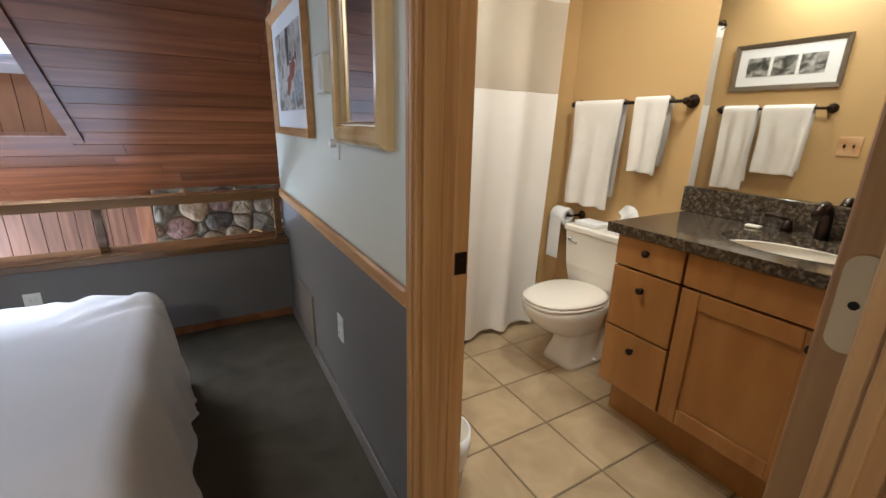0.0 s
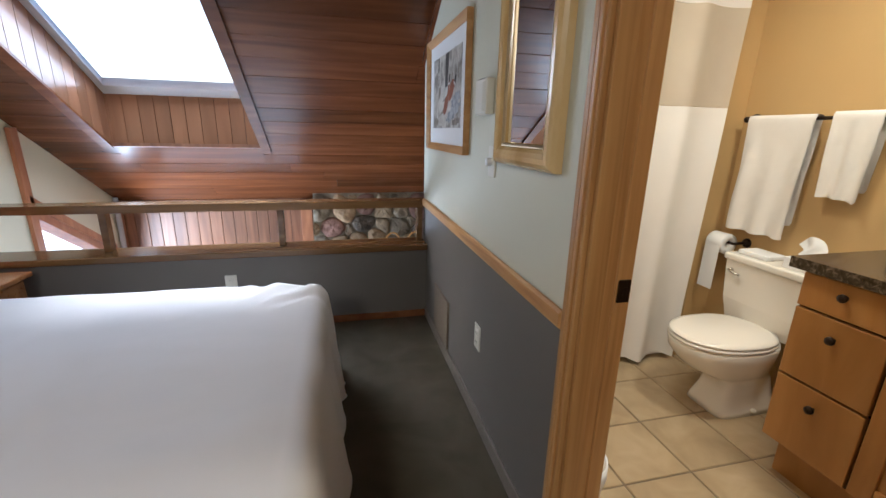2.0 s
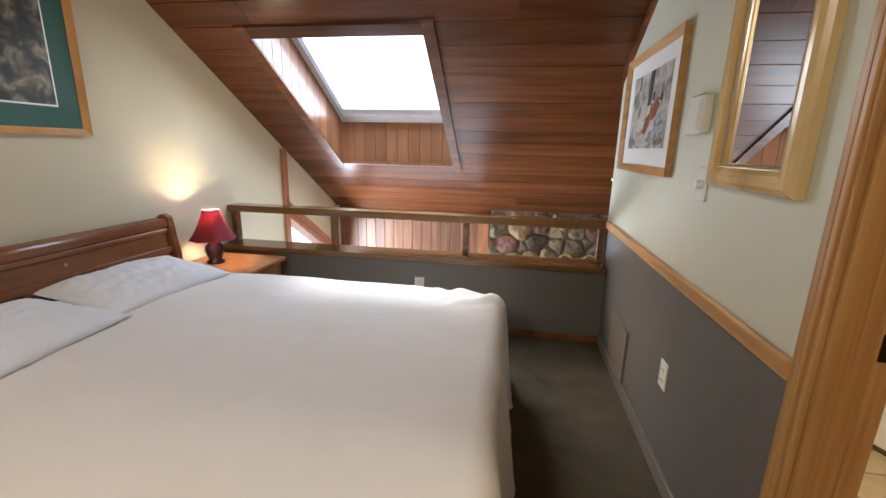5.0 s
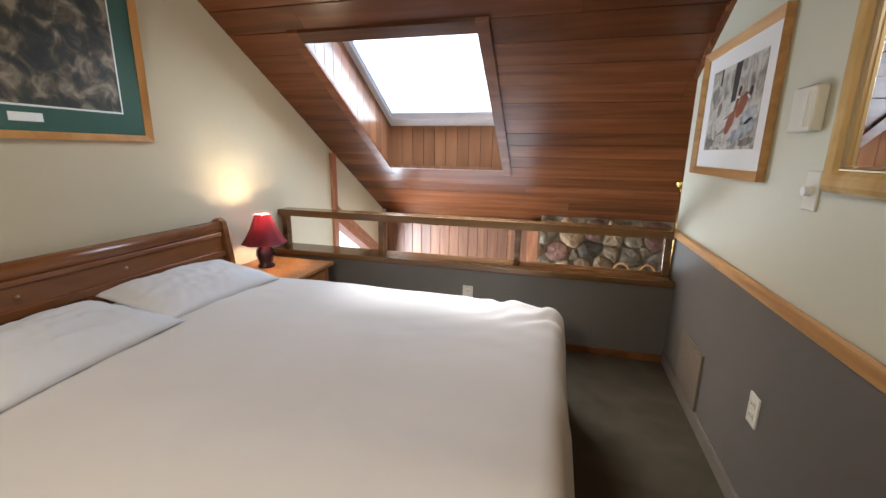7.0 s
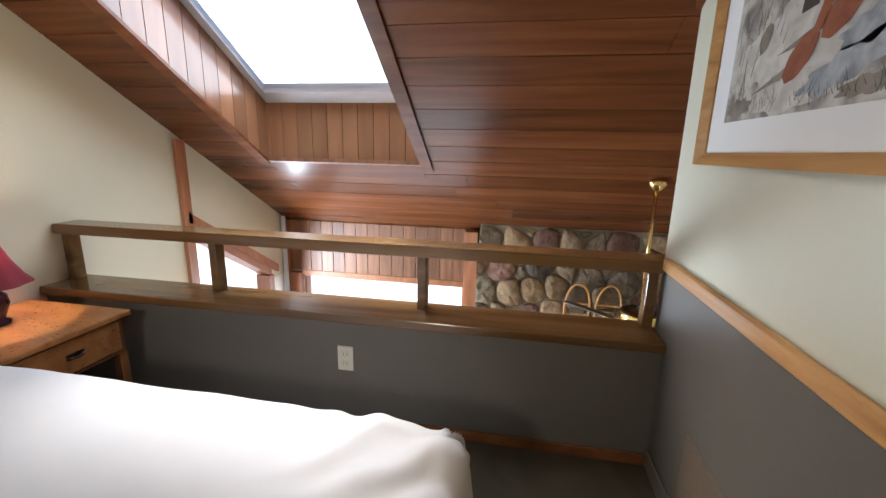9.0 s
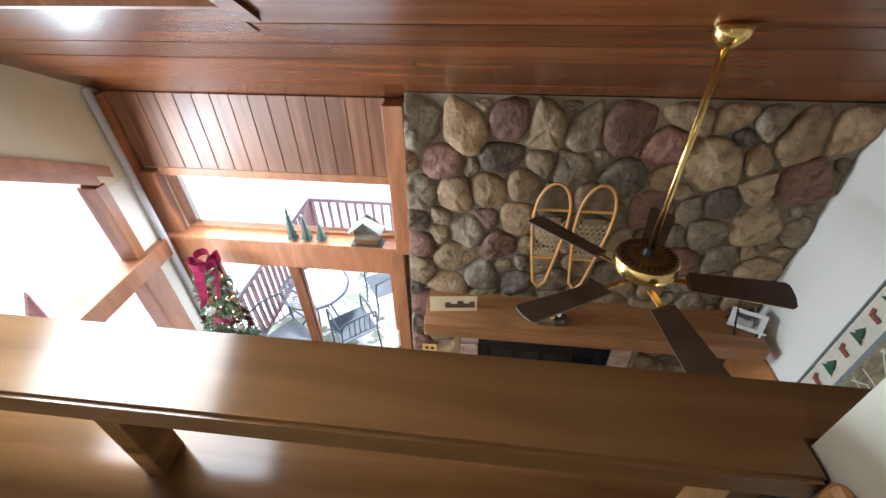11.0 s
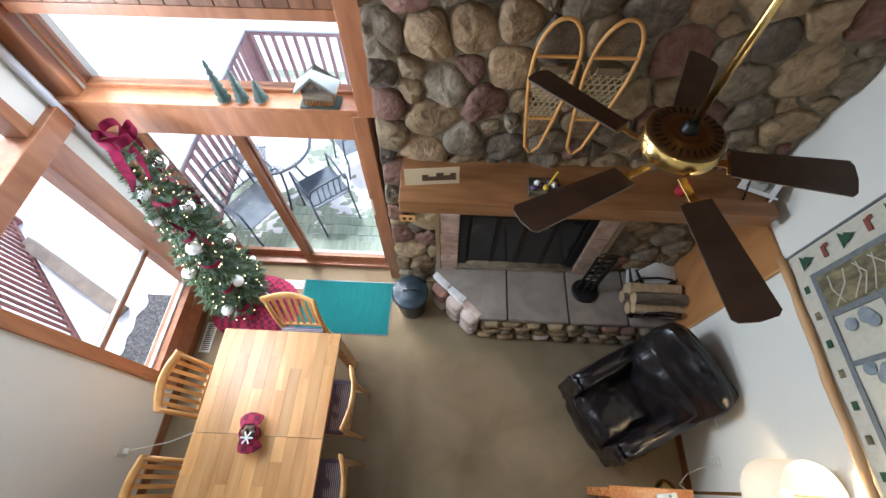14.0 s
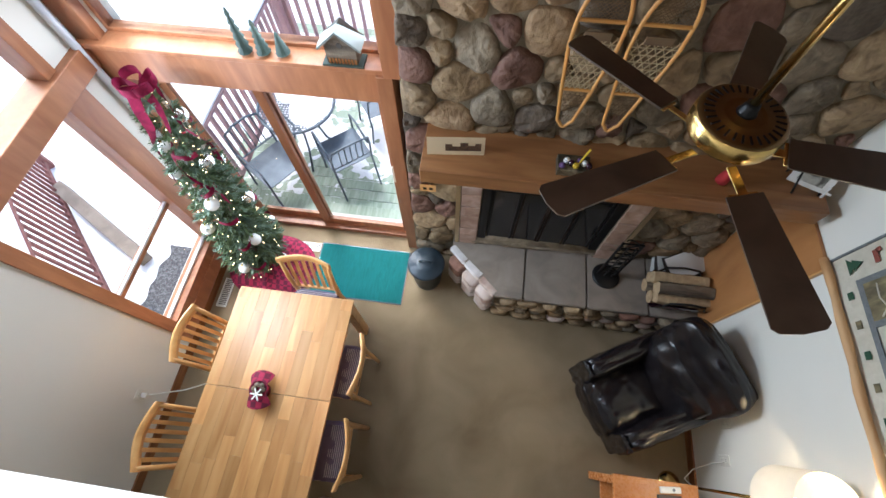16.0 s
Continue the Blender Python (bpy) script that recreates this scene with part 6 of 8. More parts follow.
part("grip", tube([(0.215, 5.36, F + 0.393), (0.225, 5.36, F + 0.42), (0.275, 5.36, F + 0.43), (0.325, 5.36, F + 0.42), (0.335, 5.36, F + 0.393)], 0.008, 8), CANM, ld, smooth=True)

# ---- ceiling fan ----
FXC, FYC = 1.40, 4.88
fn = thing("ceiling_fan", (FXC, FYC, roof(FYC)), "brass ceiling fan with dark wooden blades on a long rod", "ceiling fan")
part("canopy", lathe([(0, 0.04), (0.062, 0.04), (0.055, 0.0), (0.03, -0.03), (0.016, -0.04), (0, -0.04)], (FXC, FYC, roof(FYC) - 0.02), 24), BRASS, fn, smooth=True)
part("down_rod", tube([(FXC, FYC, 0.19), (FXC, FYC, roof(FYC) - 0.05)], 0.0125, 14), BRASS, fn, smooth=True)
ANTIQUE = varied("antique_brass", [(0.16, 0.095, 0.035), (0.25, 0.155, 0.06)], (9, 9, 9), 0.38, 0.05, spread=0.0, metal=0.9)
mo = part("motor", lathe([(0.128, 0.184), (0.133, 0.176), (0.134, 0.134), (0.130, 0.124), (0.112, 0.116), (0.09, 0.092), (0.07, 0.072), (0, 0.066)], (FXC, FYC, 0.0), 56), BRASS, fn, "polished brass motor band", smooth=True)
part("top_plate", lathe([(0, 0.200), (0.040, 0.200), (0.052, 0.1955), (0.056, 0.198), (0.062, 0.1955), (0.112, 0.192), (0.124, 0.189), (0.1282, 0.1838)], (FXC, FYC, 0.0), 56), ANTIQUE, mo, "dull antique brass top plate", smooth=True)
for k in range(28):
    part("vent_slot", moved(boxes(((0.083, -0.0032, 0.1905), (0.113, 0.0032, 0.1958)), bev=0.001), Matrix.Translation((FXC, FYC, 0)) @ Matrix.Rotation(2 * math.pi * k / 28, 4, "Z")), BLACKM, mo)
part("hub_cap", lathe([(0, 0.235), (0.019, 0.235), (0.022, 0.222), (0.026, 0.206), (0.030, 0.1995), (0, 0.1995)], (FXC, FYC, 0.0), 32), BLACKM, mo, smooth=True)
for k in range(5):
    a = radians(137 + 72 * k)
    m = Matrix.Translation((FXC, FYC, 0.075)) @ Matrix.Rotation(a, 4, "Z") @ Matrix.Rotation(radians(12), 4, "X")
    ol = []
    for i in range(13):
        t = i / 12
        ol.append((0.20 + 0.39 * t, 0.050 + 0.018 * t))
    ol += [(0.605, 0.053), (0.612, 0.0), (0.605, -0.053)] + [(u, -v) for u, v in ol[::-1]]
    bl = part("blade", moved(prism(ol, -0.003, 0.003, "z"), m), BLADE_W, fn, "dark wooden fan blade")
    part("bracket", moved(merge(box((0.095, -0.014, -0.008), (0.20, 0.014, -0.002), 0.002), box((0.19, -0.04, -0.009), (0.27, 0.04, -0.0032), 0.002)), m), BRASS, bl, "brass blade bracket")

# ---- living room: furniture ----
def wool(y, z):
    """A place on the tapestry wall."""
    return 3.87 + (y - 3.87) * 1.05, 1.15 + (z - 1.15) * 1.05


tpy = thing("wall_tapestry_hanging", (RX - 0.01, 4.3, -0.9), "cream woodland tapestry hung with a rough wooden branch", "tapestry")
TCLOTH = varied("cream_tapestry_cloth", [(0.50, 0.46, 0.36), (0.58, 0.54, 0.44)], (30, 30, 30), 0.95, 0.8, fine=300, dist=0.003, spread=0.0)
TGREY = varied("grey_woven_band", [(0.13, 0.14, 0.14), (0.19, 0.20, 0.20)], (40, 40, 40), 0.95, 0.8, fine=300, dist=0.003, spread=0.0)
TOLIVE = varied("olive_woven_panel", [(0.07, 0.06, 0.035), (0.16, 0.13, 0.07), (0.28, 0.23, 0.11)], (10, 25, 10), 0.95, 0.8, fine=300, spread=0.0)
TGREEN = mat("woven_green", (0.03, 0.075, 0.04), 0.95)
TRUST = mat("woven_rust", (0.22, 0.06, 0.04), 0.95)
TBLUE = varied("woven_blue_grey", [(0.12, 0.15, 0.18), (0.30, 0.32, 0.32)], (18, 18, 18), 0.95, 0.8, spread=0.0)
ya, yb, za, zb = 3.55, wool(5.03, 0)[0], -0.97, 0.35
xt = RX - 0.006
part("cloth", grid(30, 20, lambda u, v: Vector((xt - 0.004 - 0.003 * math.sin(u * 25), ya + (yb - ya) * u, za + (zb - za) * v))), TCLOTH, tpy, smooth=True)
part("edge_cord", boxes(((xt - 0.014, yb - 0.006, za), (xt - 0.002, yb + 0.004, zb))), TGREY, tpy)
y1 = yb - 0.155
part("band", boxes(((xt - 0.011, ya, za + 0.10), (xt - 0.008, y1, za + 0.13)), ((xt - 0.011, y1 - 0.03, za + 0.13), (xt - 0.008, y1, zb))), TGREY, tpy)
part("grass_panel", box((xt - 0.0105, y1 - 0.22, za + 0.13), (xt - 0.0085, y1 - 0.03, zb)), TOLIVE, tpy)
bm = bmesh.new()
rng = random.Random(2)
for k in range(16):
    z = za + 0.18 + 0.055 * k
    tube([(xt - 0.012, y1 - 0.21, z), (xt - 0.013, y1 - 0.12, z + rng.uniform(-0.05, 0.1)), (xt - 0.012, y1 - 0.05, z + rng.uniform(-0.05, 0.12))], 0.004, 5, bm)
part("grass_tuft", bm, TCLOTH, tpy)
part("band", boxes(((xt - 0.0112, y1 - 0.25, za + 0.13), (xt - 0.0082, y1 - 0.22, zb)), ((xt - 0.0112, y1 - 0.50, za + 0.13), (xt - 0.0082, y1 - 0.475, zb)), ((xt - 0.0112, ya, za + 0.40), (xt - 0.0082, y1 - 0.25, za + 0.425))), TGREY, tpy)
for k in range(3):
    bm = bmesh.new()
    for q in range(5):
        ball((xt - 0.009, y1 - 0.33 - 0.24 * k + rng.uniform(-0.05, 0.05), za + 0.24 + rng.uniform(-0.06, 0.08)), 0.035, bm, 10)
    for v in bm.verts:
        v.co.x = xt - 0.0105 + (v.co.x - (xt - 0.009)) * 0.06
    part("woven_shape", bm, TBLUE, tpy)
for k in range(9):
    z = za + 0.08 + 0.13 * k
    yc = yb - 0.075
    if k % 2 == 0:
        part("woven_tree", prism([(yc - 0.045, z), (yc + 0.045, z), (yc + 0.015, z + 0.03), (yc + 0.03, z + 0.03), (yc, z + 0.085), (yc - 0.03, z + 0.03), (yc - 0.015, z + 0.03)], xt - 0.0115, xt - 0.009, "x"), TGREEN, tpy)
    else:
        part("woven_block", boxes(((xt - 0.0115, yc - 0.035, z + 0.015), (xt - 0.009, yc + 0.03, z + 0.04)), ((xt - 0.0115, yc + 0.015, z + 0.035), (xt - 0.009, yc + 0.035, z + 0.06))), TRUST, tpy)
for k in range(8):
    part("woven_dot", moved(box((-0.0012, -0.02, -0.016), (0.0012, 0.02, 0.016), 0.001), pose(xt - 0.0095, yb - 0.22 - 0.15 * k, za + 0.05)), TOLIVE if k % 2 else TGREEN, tpy)
BRANCH = varied("peeled_branch", [(0.40, 0.20, 0.08), (0.55, 0.31, 0.13), (0.62, 0.40, 0.20)], (8, 2, 8), 0.6, 0.4, spread=0.0)
part("branch", tube([(RX - 0.035 + 0.004 * math.sin(7 * i), yb + 0.02 - (yb - ya + 0.1) * i / 14, za - 0.02 + 0.003 * math.sin(i * 1.7)) for i in range(15)], [0.021 + 0.003 * math.sin(i * 2.3) for i in range(15)], 10), BRANCH, tpy, "rough peeled wooden branch", smooth=True)
outlet((RX - 0.0005, wool(4.30, 0)[0], wool(0, -1.974)[1]), -90, "brown outlet on the living room wall")
outlet((RX - 0.0005, wool(4.071, 0)[0], wool(0, -2.045)[1]), -90, "ivory outlet with a cord on the living room wall")
outlet((WX + 0.0005, 3.94, -2.26), 90, "ivory outlet with a white plug on the side wall")
structure(part("baseboard_living", boxes(((RX - 0.014, 0.5, F), (RX - 0.0005, 5.05, F + 0.09)), ((WX + 0.0005, 0.5, F), (WX + 0.014, 5.68, F + 0.10))), CHERRY), "dark brown baseboard along the living room walls", "baseboard")

# recliner: built facing +x, seat at the origin
rc = thing("recliner", (0, 0, 0), "black leather recliner armchair with plump cushions", "armchair")


def pad(a, b, c, p, bulge, seed, n=16):
    """A soft block of half sizes a, b, c with puffed faces and round edges."""
    def one(ax, s):
        def f(u, v):
            q = [0, 0, 0]
            q[ax] = s
            q[(ax + 1) % 3] = (2 * u - 1) * s
            q[(ax + 2) % 3] = 2 * v - 1
            k = sum(abs(t) ** p for t in q) ** (1 / p)
            x, y, z = (t / k for t in q)
            w = 0.014 * noise.noise(Vector((x * 2.1, y * 2.1, z * 2.1 + seed))) + 0.0025 * noise.noise(Vector((x * 5, y * 7, z * 5 + seed)))
            return Vector((x * (a + w + bulge * (1 - y * y) * (1 - z * z)), y * (b + w + bulge * (1 - x * x) * (1 - z * z)), z * (c + w + bulge * (1 - x * x) * (1 - y * y))))
        return grid(n, n, f)
    bm = merge(*[one(ax, s) for ax in range(3) for s in (1, -1)])
    bmesh.ops.remove_doubles(bm, verts=bm.verts[:], dist=0.001)
    bmesh.ops.recalc_face_normals(bm, faces=bm.faces[:])
    return bm


part("base", box((-0.33, -0.31, 0.03), (0.30, 0.31, 0.26), 0.03, 3), LEATHER, rc)
part("seat", moved(pad(0.275, 0.20, 0.085, 7, 0.035, 3, 30), pose(0.085, 0, 0.385, 0, -4, 0)), LEATHER, rc, "creased black leather seat cushion", smooth=True)
part("footrest", moved(pad(0.055, 0.20, 0.155, 5, 0.02, 6), pose(0.325, 0, 0.225)), LEATHER, rc, smooth=True)
for sy, nm in ((-1, 4), (1, 5)):
    ar = part("arm", moved(pad(0.345, 0.078, 0.275, 7, 0.012, nm, 26), pose(-0.02, sy * 0.275, 0.325, 0, 3, 0)), LEATHER, rc, "padded black leather arm", smooth=True)
    part("front_panel", moved(pad(0.018, 0.070, 0.255, 9, 0.006, nm + 9), pose(0.332, sy * 0.275, 0.315, 0, 3, 0)), LEATHER, ar, smooth=True)
part("backrest", moved(pad(0.105, 0.275, 0.24, 6, 0.045, 7, 30), pose(-0.235, 0, 0.58, 0, -16, 0)), LEATHER, rc, "soft black leather lumbar cushion", smooth=True)
part("head_pad", moved(pad(0.075, 0.305, 0.235, 8, 0.04, 8, 30), pose(-0.305, 0, 0.79, 0, -14, 0)), LEATHER, rc, smooth=True)
part("back_shell", moved(pad(0.03, 0.30, 0.39, 10, 0.008, 12), pose(-0.345, 0, 0.60, 0, -13, 0)), LEATHER, rc, smooth=True)
part("foot", boxes(((-0.28, -0.28, 0.0), (-0.22, 0.28, 0.03)), ((0.2, -0.28, 0.0), (0.26, 0.28, 0.03))), BLACKM, rc)
rc.matrix_basis = pose(2.085, 4.495, F, 0, 0, 208)

# end table with remote, lamp
et = thing("end_table", (2.08, 3.63, F), "reddish pine end table with a lower shelf", "end table")
ET = varied("orange_pine", [(0.40, 0.13, 0.035), (0.50, 0.19, 0.055), (0.58, 0.25, 0.08)], (3, 14, 14), 0.28, 0.06, spread=0.05)
part("top", box((1.80, 3.36, -2.14), (2.36, 3.895, -2.105), 0.006), ET, et)
for x in (1.84, 2.32):
    for y in (3.40, 3.855):
        part("leg", box((x - 0.028, y - 0.028, F), (x + 0.028, y + 0.028, -2.14), 0.004), ET, et)
part("apron", boxes(((1.868, 3.845, -2.24), (2.292, 3.863, -2.14)), ((1.868, 3.39, -2.24), (2.292, 3.408, -2.14))), ET, et)
part("shelf", box((1.84, 3.40, -2.52), (2.32, 3.855, -2.495), 0.003), ET, et)
rm = thing("remote_control", (2.13, 3.83, -2.105), "white and grey remote control on the end table", "remote")
part("case", moved(box((-0.07, -0.02, 0.0005), (0.07, 0.02, 0.016), 0.006, 3), pose(2.17, 3.845, -2.105, 0, 0, 6)), WHITEPL, rm)
part("button", moved(lathe([(0, 0), (0.010, 0), (0.009, 0.002), (0, 0.002)], seg=12), pose(2.19, 3.848, -2.0885)), TBLUE, rm)
rm2 = thing("remote_control", (2.17, 3.79, -2.105), "black remote control on the end table", "remote")
part("case", moved(box((-0.08, -0.022, 0.0005), (0.08, 0.022, 0.018), 0.005), pose(2.16, 3.792, -2.105, 0, 0, 4)), DARKINK, rm2)
DLX, DLY = 2.44, 3.88
dl = thing("floor_lamp", (DLX, DLY, F), "lit floor lamp with a white drum shade by the wall", "lamp")
part("base", lathe([(0, 0.001), (0.085, 0.001), (0.088, 0.012), (0.05, 0.026), (0.018, 0.034), (0, 0.034)], (DLX, DLY, F), 28), BRASS, dl, smooth=True)
bm = grid(56, 4, lambda u, v: Vector((DLX + (0.158 + 0.02 * (1 - v)) * math.cos(2 * math.pi * u), DLY + (0.158 + 0.02 * (1 - v)) * math.sin(2 * math.pi * u), -1.42 + 0.28 * v)))
part("shade", bm, LINEN, dl, "white cloth drum shade, open on top", smooth=True)
part("spider", tube([(DLX - 0.157, DLY, -1.155), (DLX, DLY, -1.16), (DLX + 0.157, DLY, -1.155)], 0.003, 6), BRASS, dl)
part("stem", tube([(DLX, DLY, F + 0.03), (DLX, DLY, -1.395)], 0.010, 10), BRASS, dl, smooth=True)
part("socket", lathe([(0, 0), (0.018, 0), (0.020, 0.03), (0.012, 0.035), (0, 0.035)], (DLX, DLY, -1.41), 14), BRASS, dl, smooth=True)
part("bulb", ball((DLX, DLY, -1.345), 0.032), BULB, dl, smooth=True)
cd = thing("lamp_cord", (2.55, 4.0, -2.3), "thin white cord hanging from the outlet", "cord")
part("cable", tube([(RX - 0.012, 4.07, -2.19), (2.57, 4.05, -2.30), (2.50, 4.0, -2.42), (2.42, 3.93, -2.40), (2.40, 3.88, -2.25)], 0.003, 6), PLASTIC, cd)

# dining table of glued staves
TX0, TX1, TY0, TY1, TZ = -1.09, -0.185, 3.33, 4.815, -1.94
dt = thing("dining_table", (-0.64, 4.07, F), "butcher block dining table with a centre seam", "table")
for x in (TX0 + 0.05, TX1 - 0.05):
    for y in (TY0 + 0.05, TY1 - 0.05):
        part("leg", box((x - 0.038, y - 0.038, F), (x + 0.038, y + 0.038, TZ - 0.042), 0.005), BLOCK, dt)
        part("leg_top", box((x - 0.040, y - 0.040, TZ - 0.003), (x + 0.040, y + 0.040, TZ + 0.0015), 0.001), BLOCK, dt)
part("apron", boxes(((TX0 + 0.09, TY0 + 0.03, TZ - 0.13), (TX1 - 0.09, TY0 + 0.05, TZ - 0.042)), ((TX0 + 0.09, TY1 - 0.05, TZ - 0.13), (TX1 - 0.09, TY1 - 0.03, TZ - 0.042)), ((TX0 + 0.03, TY0 + 0.09, TZ - 0.13), (TX0 + 0.05, TY1 - 0.09, TZ - 0.042)), ((TX1 - 0.05, TY0 + 0.09, TZ - 0.13), (TX1 - 0.03, TY1 - 0.09, TZ - 0.042))), CHAIR_W, dt)
tt = part("tabletop", boxes(((TX0 + 0.004, TY0 + 0.004, TZ - 0.042), (TX1 - 0.004, 4.0705, TZ - 0.004)), ((TX0 + 0.004, 4.0735, TZ - 0.042), (TX1 - 0.004, TY1 - 0.004, TZ - 0.004))), BLOCK, dt)
rng = random.Random(9)
n = 11
w = (TX1 - TX0) / n
for i in range(n):
    for ya_, yb_ in ((TY0, 4.0705), (4.0735, TY1)):
        y = ya_
        while y < yb_ - 0.01:
            e = min(yb_, y + rng.uniform(0.25, 0.75))
            if yb_ - e < 0.12:
                e = yb_
            part("stave", box((TX0 + i * w + 0.0003, y + 0.0003, TZ - 0.02), (TX0 + (i + 1) * w - 0.0003, e - 0.0003, TZ), 0.0006, 1), BLOCK, tt)
            y = e

# chairs: built facing +x, seat centre over the origin
ch = thing("dining_chair", (0, 0, 0), "honey wood slat-back dining chair at the table", "chair", "chairs round the table")
part("seat", box((-0.19, -0.20, 0.425), (0.21, 0.20, 0.45), 0.008), CHAIR_W, ch)
for sx, sy in ((0.17, -0.17), (0.17, 0.17)):
    part("leg", tube([(sx, sy, 0.425), (sx + 0.01, sy, 0.0)], [0.020, 0.015], 8), CHAIR_W, ch, smooth=True)
for sy in (-0.18, 0.18):
    part("back_post", tube([(-0.22, sy, 0.0), (-0.18, sy, 0.44), (-0.20, sy * 1.02, 0.70), (-0.245, sy * 1.04, 0.945)], [0.016, 0.021, 0.018, 0.016], 8), CHAIR_W, ch, smooth=True)
part("top_rail", grid(16, 6, lambda u, v: Vector((-0.238 - 0.045 * math.sin(math.pi * u) + (0.016 * math.cos(2 * math.pi * v)), -0.205 + 0.41 * u, 0.928 + 0.048 * math.sin(2 * math.pi * v) + 0.012 * math.sin(math.pi * u)))), CHAIR_W, ch, smooth=True)
part("lower_rail", box((-0.20, -0.17, 0.53), (-0.18, 0.17, 0.565), 0.005), CHAIR_W, ch)
for k in range(6):
    y = -0.14 + 0.056 * k
    bow = math.sin(math.pi * (y + 0.2) / 0.4)
    line = [(-0.19, 0.55), (-0.205 - 0.01 * bow, 0.66), (-0.220 - 0.025 * bow, 0.78), (-0.238 - 0.045 * bow, 0.91)]
    part("slat", prism([(a + 0.006, b) for a, b in line] + [(a - 0.006, b) for a, b in line[::-1]], y - 0.0135, y + 0.0135, "y", 0.002), CHAIR_W, ch)
part("stretcher", boxes(((-0.20, -0.175, 0.20), (0.175, -0.16, 0.22)), ((-0.20, 0.16, 0.20), (0.175, 0.175, 0.22)), ((-0.01, -0.16, 0.202), (0.01, 0.16, 0.218))), CHAIR_W, ch)
spots = [pose(-0.585, 4.76, F, 0, 0, -90), pose(-1.03, 4.37, F, 0, 0, 0), pose(-1.00, 3.72, F, 0, 0, 3), pose(-0.265, 4.325, F, 0, 0, 180), pose(-0.235, 3.76, F, 0, 0, 183)]
for m in spots[1:]:
    copy_thing(ch, m)
ch.matrix_basis = spots[0]
STRIPE = varied("striped_cushion_cloth", [(0.10, 0.07, 0.12), (0.16, 0.12, 0.17)], (10, 10, 10), 0.9, 0.4, fine=250, spread=0.0)
STRIPE2 = mat("cream_stripe", (0.45, 0.40, 0.38), 0.9)
cu2 = thing("chair_cushion", (0, 0, 0), "dark purple cushion with pale stripes on a chair", "cushion", "cushions on the chairs")
part("pad", moved(pad(0.185, 0.19, 0.018, 6, 0.008, 2), pose(0.01, 0, 0.47)), STRIPE, cu2, smooth=True)
for k in range(9):
    part("stripe", box((-0.165 + 0.014 * k, -0.172, 0.4885), (-0.159 + 0.014 * k, 0.172, 0.4935), 0.002), STRIPE2, cu2)
for m in (spots[3], spots[4]):
    copy_thing(cu2, m)
cu2.matrix_basis = spots[0]

# centrepiece on the table
PLAID = varied("red_black_plaid", [(0.03, 0.008, 0.01), (0.30, 0.02, 0.04), (0.40, 0.03, 0.06)], (9, 9, 9), 0.9, 0.4, detail=1, fine=200, spread=0.0)
nt = PLAID.node_tree
chk = nt.nodes.new("ShaderNodeTexChecker")
chk.inputs["Scale"].default_value = 26
chk.inputs["Color1"].default_value = (0.30, 0.012, 0.05, 1)
chk.inputs["Color2"].default_value = (0.11, 0.007, 0.025, 1)
nt.links.new(nt.nodes["Texture Coordinate"].outputs["Object"], chk.inputs[0])
nt.links.new(chk.outputs[0], nt.nodes["Principled BSDF"].inputs["Base Color"])
px_, py_ = -0.665, 4.08
ce = thing("centrepiece", (px_, py_, TZ), "red plaid pot with pine cones and a white snowflake", "centrepiece")
part("pot", lathe([(0, 0.002), (0.05, 0.002), (0.062, 0.10), (0.056, 0.10), (0.05, 0.07), (0, 0.07)], (px_, py_, TZ), 24), PLAID, ce, smooth=True)
for k, a in enumerate((1.7, 4.9)):
    part("plaid_fold", grid(10, 6, lambda u, v: Vector((px_ + (0.055 + 0.075 * u) * math.cos(a + 2.1 * (v - 0.5) * (1 - 0.35 * u)), py_ + (0.055 + 0.075 * u) * math.sin(a + 2.1 * (v - 0.5) * (1 - 0.35 * u)), TZ + 0.10 - 0.05 * u + 0.03 * math.sin(3 * v) * u))), PLAID, ce, smooth=True)
for k in range(6):
    a = k * 1.05
    part("pine_cone", ball((px_ + 0.03 * math.cos(a), py_ + 0.03 * math.sin(a), TZ + 0.095), 0.02, seg=8, squash=1.2), BARK, ce, smooth=False)
bm = bmesh.new()
for k in range(3):
    b = box((-0.042, -0.0045, -0.003), (0.042, 0.0045, 0.003), 0.001)
    bmesh.ops.transform(b, matrix=Matrix.Translation((px_ + 0.012, py_ - 0.035, TZ + 0.128)) @ Matrix.Rotation(k * math.pi / 3, 4, "Z"), verts=b.verts[:])
    me = bpy.data.meshes.new("tmp")
    b.to_mesh(me)
    b.free()
    bm.from_mesh(me)
    bpy.data.meshes.remove(me)
part("snowflake", bm, PAPER, ce, "white snowflake ornament")

# rug, floor vents, cord
rg = thing("door_mat", (-0.39, 5.33, F), "teal ribbed door mat in front of the patio door", "mat")
part("mat_body", box((-0.84, 5.058, F + 0.0005), (0.055, 5.60, F + 0.012), 0.004), TEAL, rg)
part("hem", boxes(((-0.847, 5.051, F + 0.0005), (0.062, 5.059, F + 0.010)), ((-0.847, 5.599, F + 0.0005), (0.062, 5.607, F + 0.010)), ((0.054, 5.059, F + 0.0005), (0.062, 5.599, F + 0.010)), ((-0.847, 5.059, F + 0.0005), (-0.839, 5.599, F + 0.010))), CANM, rg)


